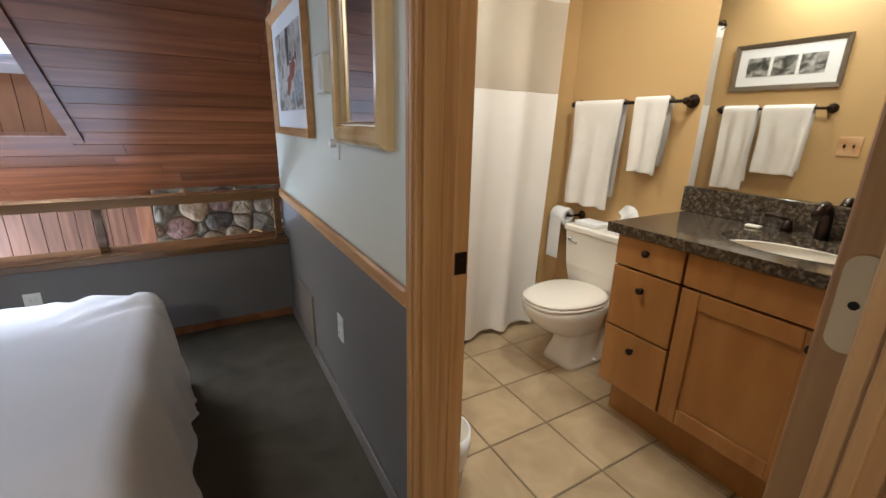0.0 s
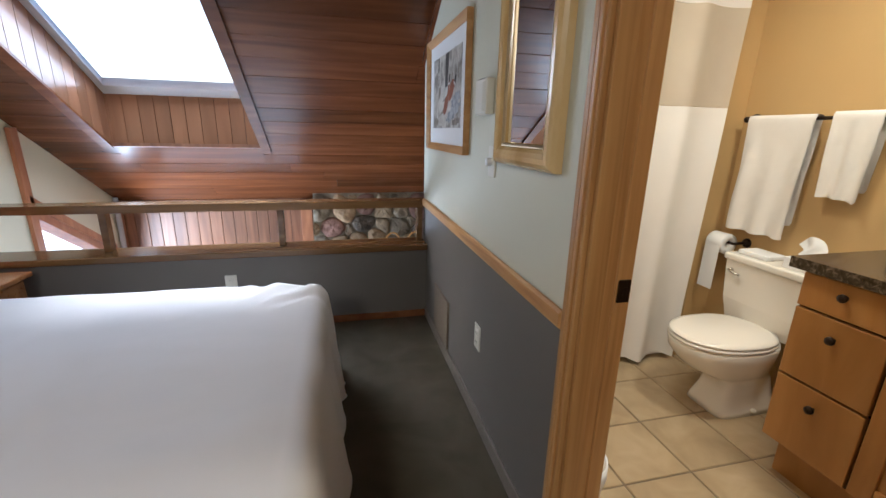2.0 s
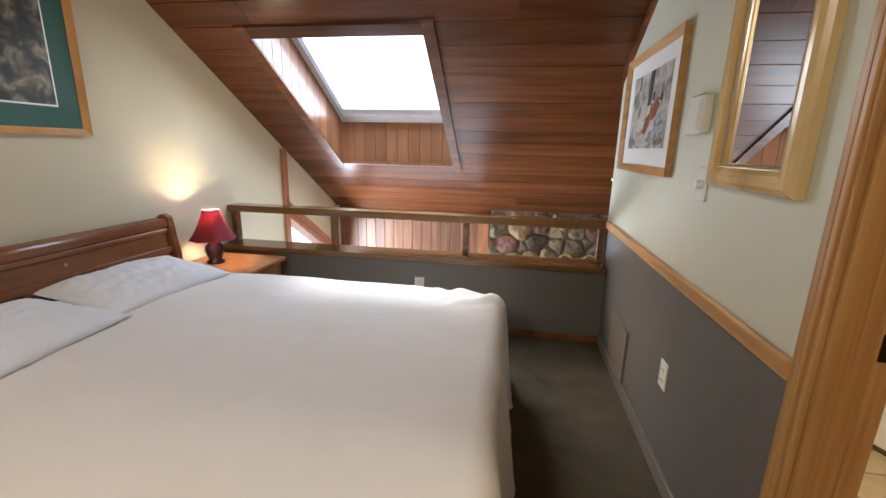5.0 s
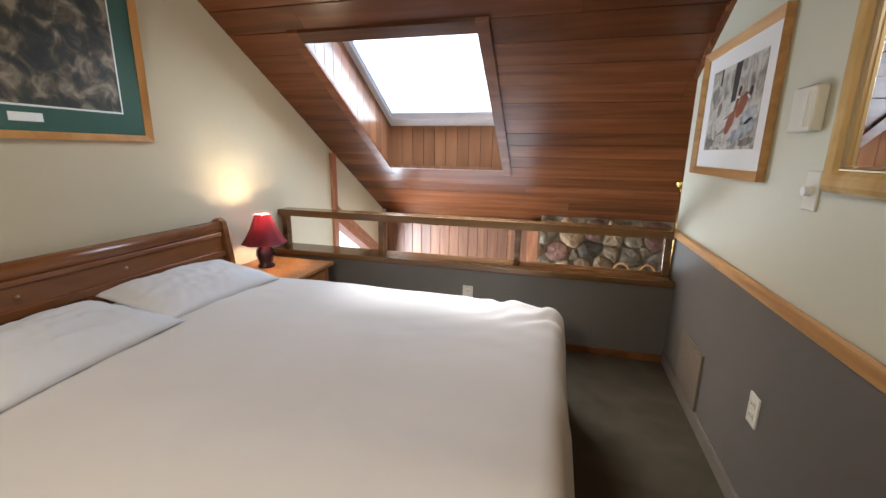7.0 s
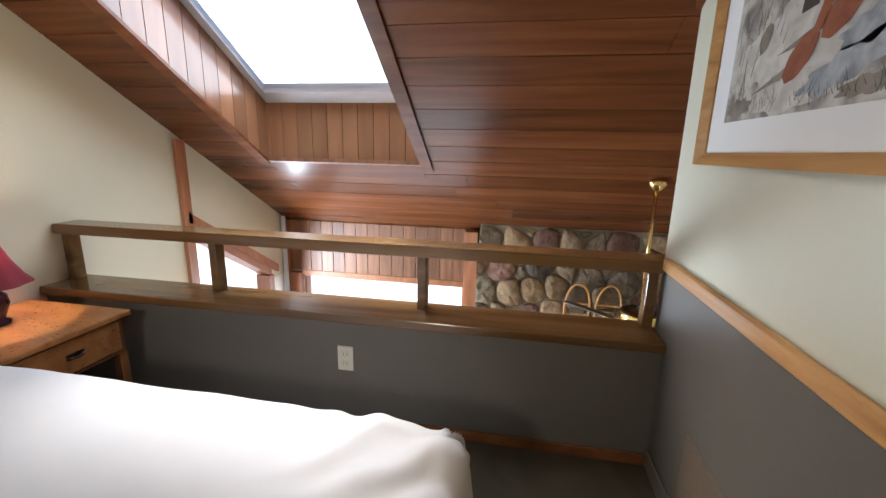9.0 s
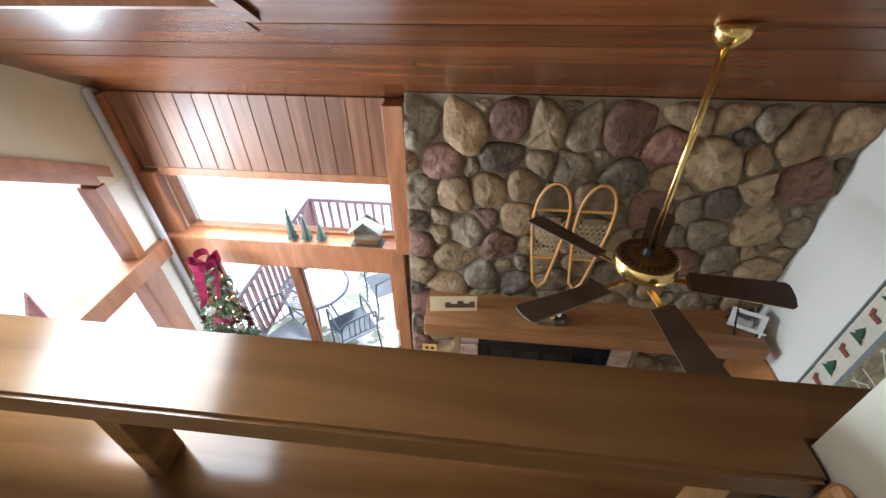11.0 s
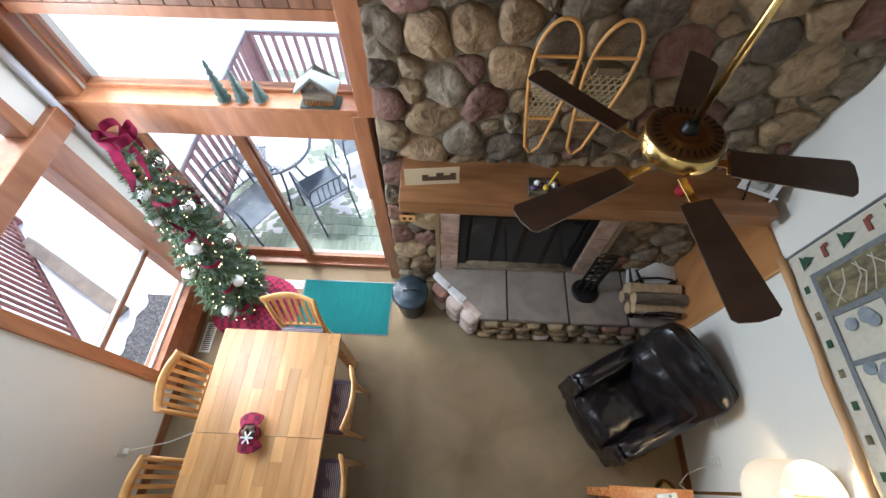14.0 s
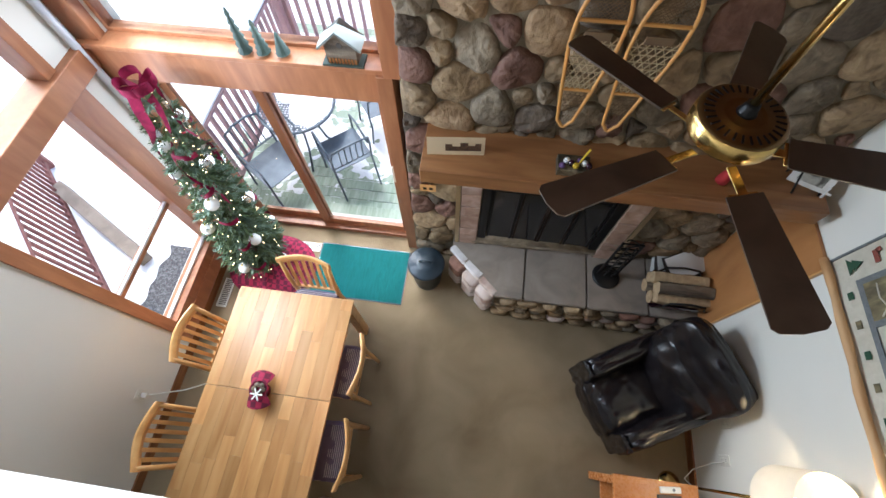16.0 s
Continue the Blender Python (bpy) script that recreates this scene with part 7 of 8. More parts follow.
def vent(x0, x1, y0, y1, along):
    t = thing("floor_vent", ((x0 + x1) / 2, (y0 + y1) / 2, F), "pale metal floor register with narrow slots", "vent")
    part("frame", boxes(((x0, y0, F + 0.0005), (x1, y0 + 0.012, F + 0.007)), ((x0, y1 - 0.012, F + 0.0005), (x1, y1, F + 0.007)), ((x0, y0 + 0.012, F + 0.0005), (x0 + 0.012, y1 - 0.012, F + 0.007)), ((x1 - 0.012, y0 + 0.012, F + 0.0005), (x1, y1 - 0.012, F + 0.007))), PLASTIC, t)
    part("well", box((x0 + 0.012, y0 + 0.012, F + 0.0005), (x1 - 0.012, y1 - 0.012, F + 0.001)), DARKINK, t)
    n = 14
    for k in range(n):
        if along == "x":
            a = x0 + 0.014 + (x1 - x0 - 0.028) * k / n
            part("slat", box((a, y0 + 0.012, F + 0.001), (a + 0.008, y1 - 0.012, F + 0.006)), PLASTIC, t)
        else:
            a = y0 + 0.014 + (y1 - y0 - 0.028) * k / n
            part("slat", box((x0 + 0.012, a, F + 0.001), (x1 - 0.012, a + 0.008, F + 0.006)), PLASTIC, t)


vent(-1.15, -0.86, 5.50, 5.59, "x")
vent(-1.70, -1.60, 4.81, 5.10, "y")
xc = thing("extension_cord", (-1.5, 4.4, F), "white extension cord from the outlet to the tree", "cord")
part("cable", tube([(WX + 0.02, 3.94, -2.27), (-1.66, 3.97, -2.33), (-1.60, 4.03, -2.55), (-1.50, 4.12, F + 0.01), (-1.42, 4.3, F + 0.008), (-1.48, 4.5, F + 0.008), (-1.36, 4.75, F + 0.008), (-1.22, 4.95, F + 0.008), (-1.28, 5.1, F + 0.008)], 0.005, 6), PLASTIC, xc, smooth=True)
part("plug", box((WX + 0.008, 3.92, -2.285), (WX + 0.05, 3.96, -2.255), 0.006), PLASTIC, xc)

# ---- Christmas tree ----
NEEDLE = varied("fir_needles", [(0.045, 0.07, 0.026), (0.075, 0.11, 0.042), (0.115, 0.15, 0.065)], (9, 9, 9), 0.8, 0.1, spread=0.35)
NEEDLE2 = varied("pale_eucalyptus_leaves", [(0.10, 0.15, 0.10), (0.16, 0.22, 0.15)], (9, 9, 9), 0.7, 0.1, spread=0.25)
TB = Vector((-1.37, 5.31, F))
TT = Vector((-1.31, 5.50, F + 2.06))
tr = thing("christmas_tree", TB, "slim lit artificial fir with white ornaments and plaid ribbon", "christmas tree")
part("trunk", tube([TB + Vector((0, 0, 0.02)), TB.lerp(TT, 0.5), TB.lerp(TT, 0.97)], [0.025, 0.018, 0.006], 8), BARK, tr)
part("stand", boxes(((TB.x - 0.18, TB.y - 0.015, F + 0.001), (TB.x + 0.18, TB.y + 0.015, F + 0.03)), ((TB.x - 0.015, TB.y - 0.18, F + 0.002), (TB.x + 0.015, TB.y + 0.18, F + 0.031))), BLACKM, tr)
rng = random.Random(31)


def girth(s):
    return (0.25 * (1 - s) ** 0.75 + 0.035) * min(1.0, 0.72 + 1.2 * s)


def sprig(verts, faces, p, d, ln, wid, n):
    """Flat needles set in pairs along a twig."""
    d = d.normalized()
    side = d.cross(Vector((0, 0, 1)))
    if side.length < 0.05:
        side = Vector((1, 0, 0))
    side.normalize()
    up = side.cross(d)
    for i in range(n):
        t = (i + 0.3) / n
        q = p + d * ln * t
        a = rng.uniform(0, 6.28)
        out = (side * math.cos(a) + up * math.sin(a)) * wid * (1.1 - 0.6 * t) + d * wid * 0.9
        w = d.cross(out).normalized() * wid * 0.17
        k = len(verts)
        verts += [q - w, q + w, q + out]
        faces.append((k, k + 1, k + 2))


crowns = {0: ([], []), 1: ([], [])}
for i in range(620):
    s = 1 - math.sqrt(rng.random())
    s = min(0.99, max(0.15, s * 1.02))
    a = rng.uniform(0, 2 * math.pi)
    c = TB.lerp(TT, s)
    r = girth(s) * rng.uniform(0.75, 1.12)
    d = Vector((math.cos(a), math.sin(a), rng.uniform(-0.25, 0.35)))
    v, f = crowns[1 if rng.random() < 0.32 else 0]
    sprig(v, f, c + d * r * 0.35, d, r * 0.65 + 0.05, rng.uniform(0.03, 0.05), 24)
    sprig(v, f, c + d * r * 0.75, d + Vector((rng.uniform(-1, 1), rng.uniform(-1, 1), rng.uniform(-0.3, 0.8))) * 0.8, 0.085, 0.034, 14)
for k, (nm, m_) in enumerate((("crown", NEEDLE), ("pale_foliage", NEEDLE2))):
    me = bpy.data.meshes.new(nm)
    me.from_pydata([tuple(p) for p in crowns[k][0]], [], crowns[k][1])
    me.materials.append(m_)
    o = new(nm, me)
    o.parent = tr
    o.matrix_parent_inverse = Matrix.Translation(-TB)
    o["kind"] = "stuff"
PEARL = mat("pearl_white_glass", (0.74, 0.73, 0.70), 0.18)
SILVER = mat("silver_glass", (0.70, 0.68, 0.66), 0.15, 0.85)
REDORN = mat("red_glass", (0.30, 0.01, 0.02), 0.15)
for k in range(17):
    s = (k + 0.5) / 17 * 0.86 + 0.06
    a = k * 2.39996
    p = TB.lerp(TT, s) + Vector((math.cos(a), math.sin(a), 0)) * (girth(s) + 0.012)
    r = 0.052 if k % 3 else 0.042
    o = part("ornament", ball(tuple(p), r, seg=18), (PEARL, SILVER, PEARL, SILVER, REDORN)[k % 5], tr, smooth=True)
    part("cap", lathe([(0, 0), (0.009, 0), (0.009, 0.012), (0, 0.012)], (p.x, p.y, p.z + r - 0.003), 8), BRASS, o)
lights = bmesh.new()
for k in range(210):
    s = rng.random() ** 1.3 * 0.96 + 0.02
    a = rng.uniform(0, 6.283)
    p = TB.lerp(TT, s) + Vector((math.cos(a), math.sin(a), 0)) * (girth(s) * rng.uniform(0.95, 1.14))
    ball(tuple(p), 0.005, lights, 6)
o = part("fairy_lights", lights, TINYLIGHT, tr, "tiny warm white fairy lights")
o["kind"] = "stuff"


def ribbon(points, w, turn):
    pts = [Vector(p) for p in points]

    def f(u, v):
        t = u * (len(pts) - 1)
        i = min(int(t), len(pts) - 2)
        p = pts[i].lerp(pts[i + 1], t - i)
        return p + Vector((math.cos(turn + 2.0 * u), 0.3, math.sin(turn + 2.0 * u))) * w * (v - 0.5)
    return grid(len(pts) * 4, 3, f)


RIB = varied("burgundy_plaid_ribbon", [(0.105, 0.004, 0.02), (0.21, 0.009, 0.042)], (26, 26, 26), 0.85, 0.3, detail=1, spread=0.0, spec=0.15)
top = TT
for k, a0 in enumerate((-2.3, -1.0, 0.3)):
    pts = []
    for i in range(9):
        s = 1 - (0.36, 0.42, 0.30)[k] * i / 8
        a = a0 + 0.45 * math.sin(i * 0.9 + k)
        pts.append(TB.lerp(TT, s) + Vector((math.cos(a), math.sin(a), 0)) * (girth(s) + 0.03) + Vector((0, 0, 0.02 * math.sin(2 * i))))
    part("ribbon_tail", ribbon(pts, 0.07, k * 0.7), RIB, tr, "burgundy plaid ribbon", smooth=True)
for k in range(16):          # short ribbon loops tucked between the branches
    s = 0.08 + 0.052 * k
    a = 1.1 + k * 2.1
    c = TB.lerp(TT, s) + Vector((math.cos(a), math.sin(a), 0)) * (girth(s) + 0.015)
    t_ = Vector((-math.sin(a), math.cos(a), 0.5 * math.sin(3 * k)))
    part("ribbon_loop", grid(10, 3, lambda u, v: c + t_ * 0.13 * (u - 0.5) + Vector((math.cos(a), math.sin(a), 0.2)) * 0.045 * math.sin(math.pi * u) + Vector((0, 0, 0.05 * (v - 0.5)))), RIB, tr, "burgundy plaid ribbon", smooth=True)
for k, a in enumerate((-2.6, -0.7, -1.6, 0.6, 2.4)):
    d = Vector((math.cos(a), math.sin(a), 0.55))
    part("bow_loop", grid(16, 3, lambda u, v: top + Vector((0, 0, 0.02)) + d * 0.078 * math.sin(math.pi * u) * 1.35 + Vector((-d.y, d.x, 0)) * (0.05 * math.sin(2 * math.pi * u)) + Vector((0, 0, 0.06 * (v - 0.5)))), RIB, tr, "burgundy plaid bow", smooth=True)
ts = thing("tree_skirt", (TB.x, TB.y, F), "crumpled red and black plaid tree skirt", "tree skirt")
part("cloth", grid(60, 12, lambda u, v: Vector((TB.x + 0.10 + (0.03 + 0.43 * v) * math.cos(2 * math.pi * u) * 0.95, TB.y - 0.03 + (0.03 + 0.36 * v) * math.sin(2 * math.pi * u) * 0.88, F + 0.016 + (0.13 * (1 - v) + 0.03 * (1 + math.sin(u * 44 + 3 * noise.noise(Vector((u * 6, v, 0))))) * (0.4 + 0.6 * v) + 0.04 * max(0, noise.noise(Vector((u * 9, v * 3, 5))))) * min(1, (1.04 - v) * 6)))), PLAID, ts, smooth=True)

# ---- on the window sill ----
CARVED = varied("carved_green_wood", [(0.022, 0.036, 0.028), (0.04, 0.062, 0.045)], (14, 14, 14), 0.7, 0.4, spread=0.15)
for x, y, h in ((-0.715, 5.735, 0.245), (-0.61, 5.74, 0.19), (-0.50, 5.745, 0.13)):
    h *= 1.12
    t = thing("carved_tree", (x, y, -0.515), "carved green wooden fir tree on the window sill", "ornament", "carved trees on the sill")
    pr = [(0, 0.0), (0.012, 0.0), (0.012, 0.02)]
    for k in range(6):
        z = 0.02 + (h - 0.02) * k / 6
        pr += [(0.043 * (1 - k / 7.5), z), (0.018 * (1 - k / 7), z + (h - 0.02) / 6 * 0.9)]
    pr.append((0, h))
    part("carving", lathe(pr, (x, y, -0.5145), 9), CARVED, t)
bh = thing("birdhouse", (-0.15, 5.745, -0.515), "rustic painted wooden birdhouse with a pale roof", "birdhouse")
part("base", box((-0.265, 5.693, -0.5145), (-0.035, 5.80, -0.503), 0.002), CARVED, bh)
part("house", prism([(-0.235, -0.503), (-0.065, -0.503), (-0.065, -0.395), (-0.15, -0.315), (-0.235, -0.395)], 5.71, 5.795, "y"), BARK, bh)
for sgn in (-1, 1):
    part("roof_board", prism([(-0.15, -0.298), (-0.15, -0.312), (-0.15 + sgn * 0.115, -0.412), (-0.15 + sgn * 0.122, -0.402)], 5.69, 5.81, "y"), mat("pale_roof_paint", (0.20, 0.215, 0.20), 0.8), bh, "pale grey weathered roof board")
part("hole", moved(lathe([(0, 0), (0.015, 0), (0.015, 0.002), (0, 0.002)], seg=16), pose(-0.15, 5.7095, -0.39, 90)), DARKINK, bh)
part("fence_strip", boxes(*[((-0.225 + 0.018 * k, 5.706, -0.503), (-0.215 + 0.018 * k, 5.709, -0.47)) for k in range(9)]), STAND_W, bh)

# ---- outdoors ----
dk = tagged(new("deck"), "snow-dusted weathered wooden deck outside the door", "deck", kind="structure")
DZ = -2.79
me = None
for k in range(24):
    y0 = FY + 0.17 + 0.125 * k
    if me is None:
        b = box((-2.2, 0, -0.03), (1.6, 0.119, 0.0), 0.003, 1)
        me = bpy.data.meshes.new("plank")
        b.to_mesh(me)
        b.free()
        me.materials.append(DECK)
    share("plank", me, pose(0, y0, DZ), dk)
sn = []
rng = random.Random(77)


def drift(u, v):
    x, y = -2.15 + 3.7 * u, FY + 0.2 + 2.75 * v
    h = noise.noise(Vector((x * 1.7, y * 1.7, 2))) * 0.6 + noise.noise(Vector((x * 6, y * 6, 4))) * 0.45 + noise.noise(Vector((x * 15, y * 15, 4))) * 0.36
    bias = 0.02 + 0.60 * min(1, v * 2.4) ** 1.2 + 2.3 * max(0, min(0.6, u) - 0.38)
    return Vector((x, y, DZ - 0.012 + 0.045 * max(-0.3, min(1, h * 0.9 + bias - 0.15))))


o = part("snow_patches", grid(150, 110, drift), SNOW, smooth=True)
tagged(o, "patchy melting snow lying on the deck boards", "snow", kind="stuff")


def railing(p0, p1, z0, h, n, label, bw=0.019, cap=0.07, wood=REDWOOD):
    t = thing("deck_railing", (*p0, z0), label, "railing", "railings of the deck")
    a, b = Vector((*p0[:2], z0)), Vector((*p1[:2], z0))
    d = (b - a).normalized()
    ang = math.degrees(math.atan2(d.y, d.x))
    L = (b - a).length
    m = Matrix.Translation(a) @ pose(0, 0, 0, 0, 0, ang)
    part("top_rail", moved(box((0, -cap, h - 0.035), (L, cap, h), 0.004), m), wood, t)
    part("bottom_rail", moved(box((0, -0.02, 0.10), (L, 0.02, 0.17), 0.003), m), wood, t)
    part("snow_cap", moved(box((0, -cap + 0.01, h), (L, cap - 0.01, h + 0.03), 0.012, 2), m), SNOW, t)
    for k in range(n):
        x = L * (k + 0.5) / n
        part("baluster", moved(box((x - bw, -min(bw, 0.019), 0.17), (x + bw, min(bw, 0.019), h - 0.035), 0.002), m), wood, t)
    for x in (0.045, L - 0.045):
        part("post", moved(box((x - 0.045, -0.045, -0.02), (x + 0.045, 0.045, h - 0.035), 0.003), m), wood, t)


railing((-1.95, 6.0), (-1.95, 8.35), DZ, 0.98, 20, "reddish deck railing with square balusters")
railing((-1.95, 8.4), (1.5, 8.4), DZ, 0.98, 26, "reddish deck railing with square balusters")
railing((-5.35, 6.70), (-3.35, 4.84), -3.60, 1.15, 21, "reddish walkway railing beside the house", 0.016, 0.035, SIDING)
GRAVEL = varied("dark_gravel", [(0.05, 0.05, 0.055), (0.12, 0.12, 0.125), (0.25, 0.25, 0.26)], (40, 40, 40), 0.9, 0.9, spread=0.0, fine=80, dist=0.02)
o = part("gravel_bed", grid(30, 40, lambda u, v: Vector((-3.10 + 1.15 * u + 0.1 * noise.noise(Vector((v * 6, 0, 1))), 4.2 + 1.5 * v, F - 0.855 + 0.03 * noise.noise(Vector((u * 20, v * 40, 3)))))), GRAVEL, smooth=True)
tagged(o, "dark gravel bed beside the house wall", "gravel", kind="stuff")
lb = thing("landscape_timber", (-4.1, 5.88, F - 0.9), "weathered timber edging half under snow", "timber")
part("timber", moved(box((-0.9, -0.075, 0), (0.9, 0.075, 0.18), 0.01), pose(-4.1, 5.88, F - 0.9, 0, 0, -28)), SLAB, lb)


def iron_chair(m):
    t = thing("patio_chair", (0, 0, 0), "black wrought iron patio chair dusted with snow", "chair", "patio chairs")
    part("seat", box((-0.22, -0.22, 0.415), (0.22, 0.22, 0.425), 0.004), PATIO, t)
    for sy in (-0.21, 0.21):
        part("side_frame", tube([(0.24, sy, 0.0), (0.21, sy, 0.25), (0.22, sy, 0.43), (0.20, sy, 0.63), (0.05, sy, 0.66), (-0.20, sy, 0.60)], 0.011, 8), PATIO, t, smooth=True)
        part("back_leg", tube([(-0.30, sy, 0.0), (-0.22, sy, 0.42), (-0.26, sy, 0.66), (-0.30, sy * 0.9, 0.79)], 0.011, 8), PATIO, t, smooth=True)
    part("back_top", tube([(-0.30, -0.19, 0.79), (-0.315, -0.08, 0.82), (-0.315, 0.08, 0.82), (-0.30, 0.19, 0.79)], 0.011, 8), PATIO, t, smooth=True)
    for k in range(5):
        y = -0.12 + 0.06 * k
        part("back_bar", tube([(-0.24, y, 0.50), (-0.265, y, 0.66), (-0.31, y, 0.81)], 0.007, 6), PATIO, t, smooth=True)
    part("back_rail", tube([(-0.235, -0.20, 0.50), (-0.235, 0.20, 0.50)], 0.009, 6), PATIO, t)
    t.matrix_basis = m
    return t


c1 = iron_chair(pose(-0.78, 6.545, DZ, 0, 0, 130))
copy_thing(c1, pose(-1.455, 6.27, DZ, 0, 0, -34))
copy_thing(c1, pose(-0.55, 7.30, DZ, 0, 0, 215))
TX, TY, TR = -1.29, 6.84, 0.39
pt = thing("patio_table", (TX, TY, DZ), "round wrought iron patio table capped with snow", "table")
part("rim", tube([(TX + TR * math.cos(a), TY + TR * math.sin(a), DZ + 0.71) for a in [2 * math.pi * i / 36 for i in range(37)]], 0.014, 8), PATIO, pt, smooth=True)
bm = bmesh.new()
for k in range(-12, 13):
    q = 0.031 * k
    e = math.sqrt(TR * TR - q * q)
    tube([(TX + q, TY - e, DZ + 0.71), (TX + q, TY + e, DZ + 0.71)], 0.004, 4, bm)
    tube([(TX - e, TY + q, DZ + 0.712), (TX + e, TY + q, DZ + 0.712)], 0.004, 4, bm)
part("mesh_top", bm, PATIO, pt)
part("umbrella_socket", lathe([(0.022, 0.70), (0.045, 0.70), (0.05, 0.718), (0.03, 0.724), (0.022, 0.70)], (TX - 0.03, TY - 0.02, DZ), 20), PATIO, pt, smooth=True)
for k in range(4):
    a = radians(10 + 90 * k)
    part("leg", tube([(TX + r * math.cos(a), TY + r * math.sin(a), DZ + z) for r, z in ((0.33, 0.70), (0.20, 0.58), (0.13, 0.40), (0.18, 0.20), (0.33, 0.0))], 0.012, 8), PATIO, pt, smooth=True)


def table_snow(u, v):
    a = 2 * math.pi * u
    bare_side = max(0.0, math.cos(a - radians(222))) ** 2
    edge = 0.355 * (1 - 0.72 * bare_side) + 0.05 * noise.noise(Vector((math.cos(a) * 3, math.sin(a) * 3, 0)))
    return Vector((TX + 0.02 + edge * v * math.cos(a), TY + 0.02 + edge * v * math.sin(a), DZ + 0.714 + 0.035 * (1 - v ** 5)))


part("snow", grid(60, 8, table_snow), SNOW, pt, smooth=True)

# ---- boards, tiles and stones, piece by piece ----
clad = structure(part("cladding_back", box((-1.60, FY - 0.004, 0.02), (0.072, FY - 0.001, roof(FY))), BRONZE), "dark backing of the upright board cladding", "wall")
n = 15
for k in range(n):
    w = (0.072 + 1.74) / n
    x = -1.74 + w * k
    part("plank", box((x + 0.0015, FY - 0.024, 0.021), (x + w - 0.0015, FY - 0.005, roof(FY) + 0.008), 0.003, 1), CEDAR_Z, clad)

fl = bpy.data.objects["floor_bath"]
b = box((-0.1515, -0.1515, -0.008), (0.1515, 0.1515, 0.0), 0.003, 1)
tile_me = bpy.data.meshes.new("tile")
b.to_mesh(tile_me)
b.free()
tile_me.materials.append(TILE)
for i in range(-2, 3):
    for j in range(-5, 5):
        x, y = 1.865 + 0.31 * i + 0.155, 1.897 + 0.31 * j + 0.155
        sx = 1.0
        lo, hi = max(x - 0.1515, WW - 0.03), min(x + 0.1515, WB - 0.002)
        if hi - lo < 0.04:
            continue
        share("tile", tile_me, Matrix.Translation(((lo + hi) / 2, y, 0.0)) @ Matrix.Diagonal(((hi - lo) / 0.303, 1, 1, 1)), fl)

# river stones of the chimney: big landmark stones first, smaller ones between, each its own rounded piece
X0, X1, Z0 = 0.12, RX, F
STONE_TOP = roof(SF) - 0.01
MARKS = [(0.42, 0.22, 0.13, "r"), (0.80, 0.46, 0.13, "r"), (0.76, 0.25, 0.12, "d"), (0.55, 0.41, 0.14, "o"), (0.49, 0.0, 0.12, "o"), (0.71, 0.04, 0.12, "o"),
         (0.90, 0.08, 0.11, "o"), (1.00, 0.44, 0.13, "s"), (1.20, 0.42, 0.12, "g"), (1.42, 0.44, 0.14, "r"), (0.27, 0.44, 0.15, "g"), (2.06, 0.0, 0.10, "d"),
         (2.42, 0.16, 0.13, "r"), (1.68, -0.04, 0.12, "r"), (0.26, -0.40, 0.10, "r"), (0.80, -0.38, 0.11, "r"), (0.26, -0.22, 0.08, "d"), (0.28, 0.0, 0.11, "g"),
         (0.93, -0.70, 0.09, "d"), (1.95, -0.45, 0.12, "r"), (1.93, 0.25, 0.15, "s"), (2.30, 0.42, 0.13, "o")]
KINDS = {"r": STONE_R, "d": STONE_D, "o": STONE_O, "g": STONE_G, "s": STONE}
rng = np.random.default_rng(6)


def bare(x, z):
    """No stones over the fireplace opening or behind the hearth."""
    return FX0 - 0.02 < x < FX1 + 0.02 and FZ0 < z < FZ1 or z < HZ and x > 0.55


P = [m[:2] for m in MARKS]
R = [m[2] for m in MARKS]
KIND = [m[3] for m in MARKS]
for low, high, tries in ((0.10, 0.135, 700), (0.078, 0.10, 2500), (0.05, 0.075, 4000)):
    for _ in range(tries):
        x, z, r = rng.uniform(X0 + 0.04, X1 - 0.03), rng.uniform(Z0, STONE_TOP - 0.03), rng.uniform(low, high)
        if not bare(x, z) and all((x - p[0]) ** 2 + (z - p[1]) ** 2 > (0.90 * (r + q)) ** 2 for p, q in zip(P, R)):
            P.append((x, z))
            R.append(r)
            KIND.append(rng.choice(["s", "s", "s", "o", "o", "g", "g", "g", "r", "d"]))
P, R = np.array(P), np.array(R)
box_lo, box_hi = np.array([X0, Z0]), np.array([X1, STONE_TOP])


def cell_of(i, P):
    """The part of the wall nearer to stone i than to any other, by their sizes."""
    poly = [box_lo, np.array([box_hi[0], box_lo[1]]), box_hi, np.array([box_lo[0], box_hi[1]])]
    poly = [q.astype(float) for q in poly]
    c = P[i]
    d = np.hypot(*(P - c).T) - R
    for j in np.argsort(d)[:26]:
        if j == i:
            continue
        nrm = P[j] - c
        m = c + nrm * (nrm @ nrm + R[i] ** 2 - R[j] ** 2) / (2 * (nrm @ nrm))
        out = []
        for a, b in zip(poly, poly[1:] + poly[:1]):
            da, db = np.dot(a - m, nrm), np.dot(b - m, nrm)
            if da <= 0:
                out.append(a)
            if da * db < 0:
                out.append(a + (b - a) * da / (da - db))
        poly = out
        if len(poly) < 3:
            return []
    return poly


def centre(poly):
    q = np.array(poly)
    r = np.roll(q, -1, 0)
    cr = q[:, 0] * r[:, 1] - r[:, 0] * q[:, 1]
    A = cr.sum() / 2
    return np.array([((q[:, 0] + r[:, 0]) * cr).sum(), ((q[:, 1] + r[:, 1]) * cr).sum()]) / (6 * A)


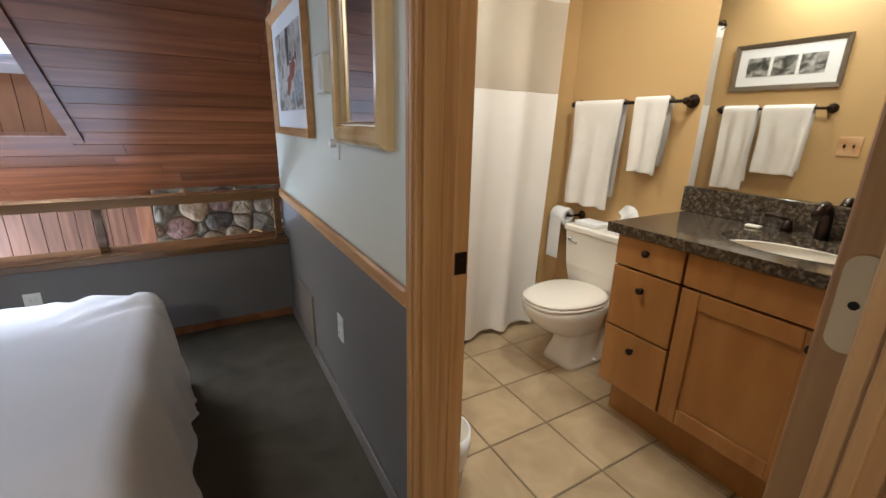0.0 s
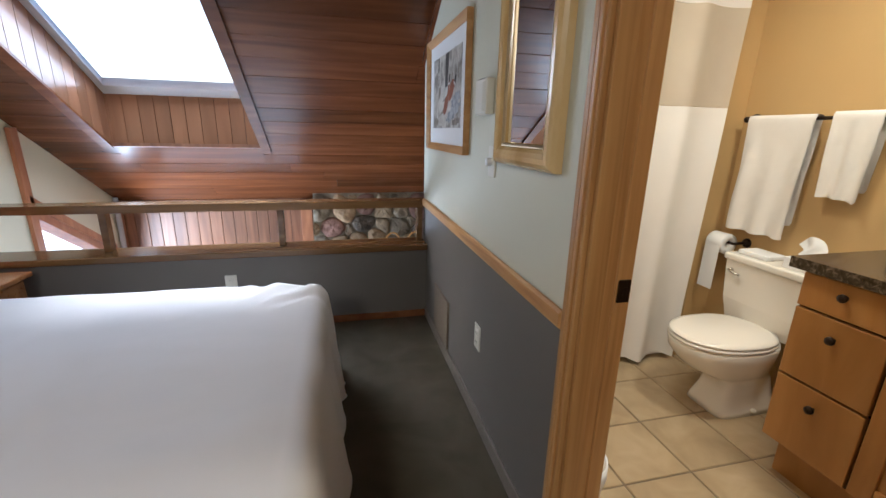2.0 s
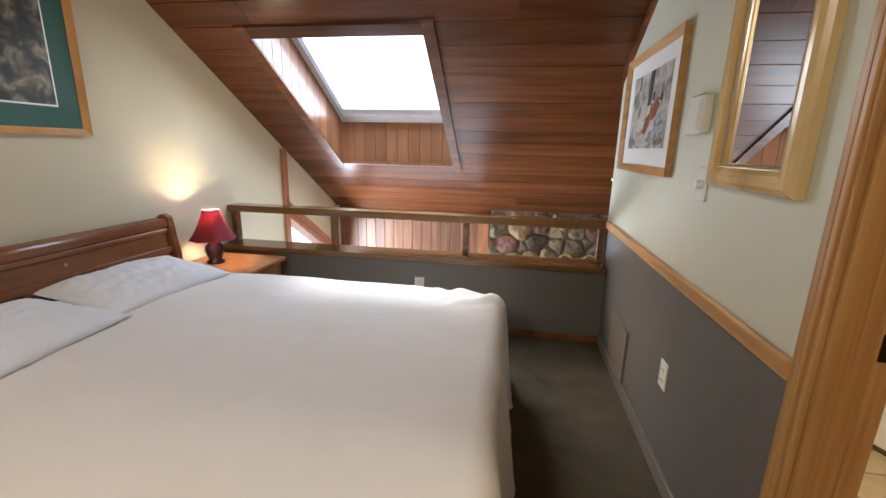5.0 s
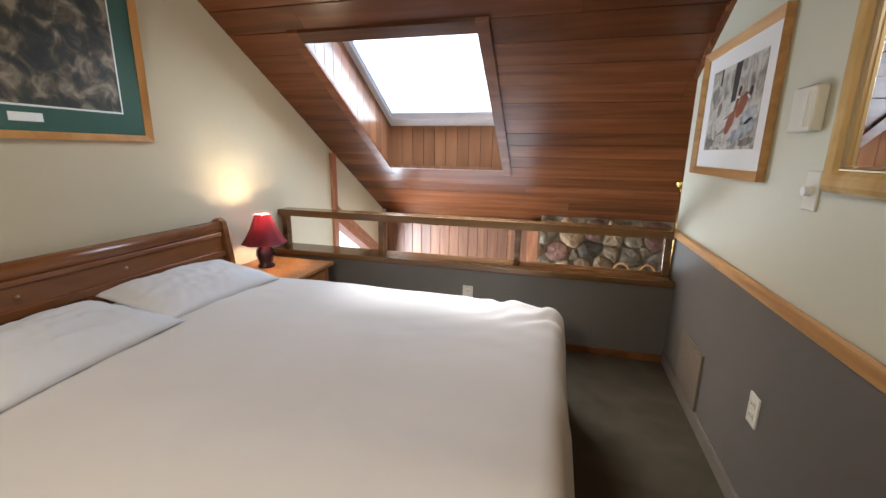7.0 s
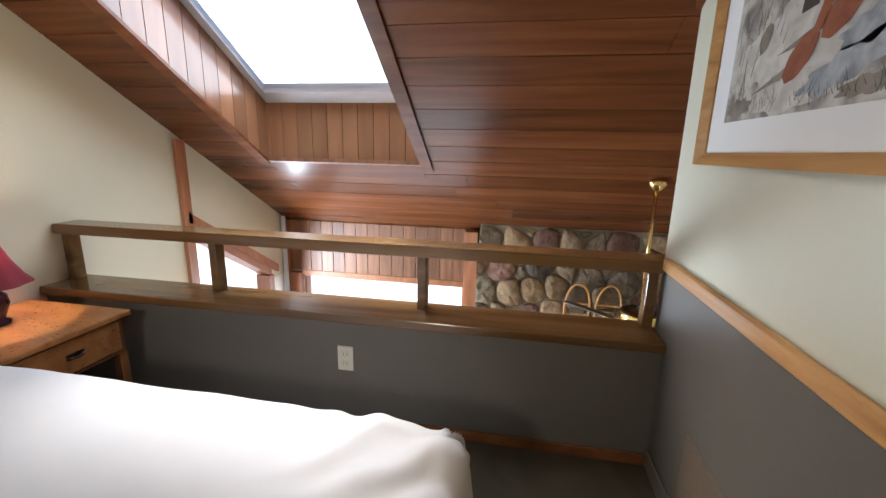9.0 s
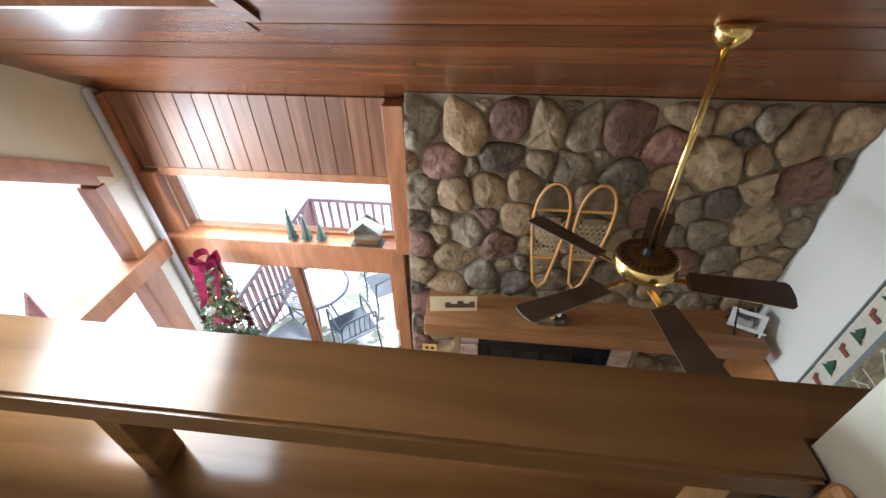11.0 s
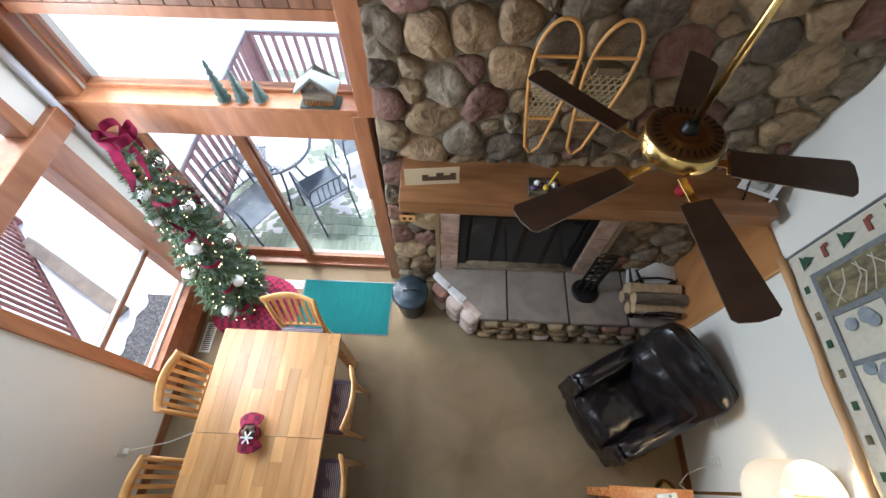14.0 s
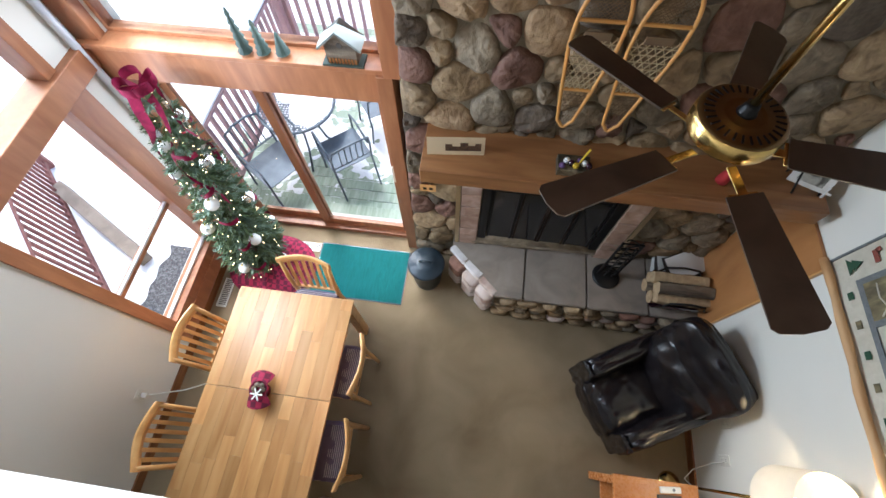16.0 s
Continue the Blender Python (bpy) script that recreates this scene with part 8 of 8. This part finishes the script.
srng = random.Random(8)
for i in range(len(P)):
    poly = cell_of(i, P)
    if len(poly) < 3:
        continue
    c = centre(poly)
    if FX0 - 0.0 < c[0] < FX1 and FZ0 < c[1] < FZ1 or (c[1] < HZ - 0.02 and c[0] > 0.6):
        continue
    q = [np.array(v) for v in poly]
    reach = R[i] * 1.5           # a stone does not fill a cell much larger than itself
    q = [c + (v - c) * min(1.0, reach / max(1e-6, np.hypot(*(v - c)))) for v in q]
    for _ in range(2):
        q = [v for a, b in zip(q, q[1:] + q[:1]) for v in (a * 0.75 + b * 0.25, a * 0.25 + b * 0.75)]
    L = len(q)
    pts = [q[int(k * L / 18)] - c for k in range(18)]
    big = max(np.hypot(*p) for p in pts)
    g = max(0.86, 1.035 - 0.005 / big)
    d = srng.uniform(0.030, 0.056) * min(1.0, big / 0.10)
    bm = bmesh.new()
    tilt = (srng.uniform(-0.12, 0.12), srng.uniform(-0.12, 0.12))
    wob = [srng.uniform(0.96, 1.04) for _ in range(18)]
    wob2 = [srng.uniform(0.74, 1.16) for _ in range(18)]
    rings = []
    for k, dep in ((1.0, -0.004), (0.985, d * 0.34), (0.92, d * 0.70), (0.74, d * 0.94), (0.40, d * 1.02)):
        rings.append([bm.verts.new((p[0] * g * k * wob[n], -dep * wob2[n] - (tilt[0] * p[0] + tilt[1] * p[1]) * (dep > 0), p[1] * g * k * wob[n])) for n, p in enumerate(pts)])
    for a, b in zip(rings, rings[1:]):
        for n in range(18):
            bm.faces.new((a[n], a[(n + 1) % 18], b[(n + 1) % 18], b[n]))
    top = bm.verts.new((0, -d * 1.02, 0))
    for n in range(18):
        bm.faces.new((rings[-1][n], rings[-1][(n + 1) % 18], top))
    bmesh.ops.recalc_face_normals(bm, faces=bm.faces[:])
    for f in bm.faces:
        f.smooth = True
    # keep stones clear of the fireplace opening and the corners
    for v in bm.verts:
        X, Z = v.co.x + c[0], v.co.z + c[1]
        if FX0 - 0.02 < X < FX1 + 0.02 and FZ0 < Z < FZ1 + 0.01:
            if c[1] > FZ1:
                Z = FZ1 + 0.012
            elif c[0] < FX0:
                X = FX0 - 0.021
            else:
                X = FX1 + 0.021
        v.co.x, v.co.z = min(max(X, X0 + 0.002 + 0.035 * max(0.0, Z + 2.2)), RX - 0.002) - c[0], Z - c[1]
    me = bpy.data.meshes.new("stone")
    bm.to_mesh(me)
    bm.free()
    me.materials.append(KINDS[KIND[i]])
    share("stone", me, pose(c[0], SF - 0.001, c[1]), chim)
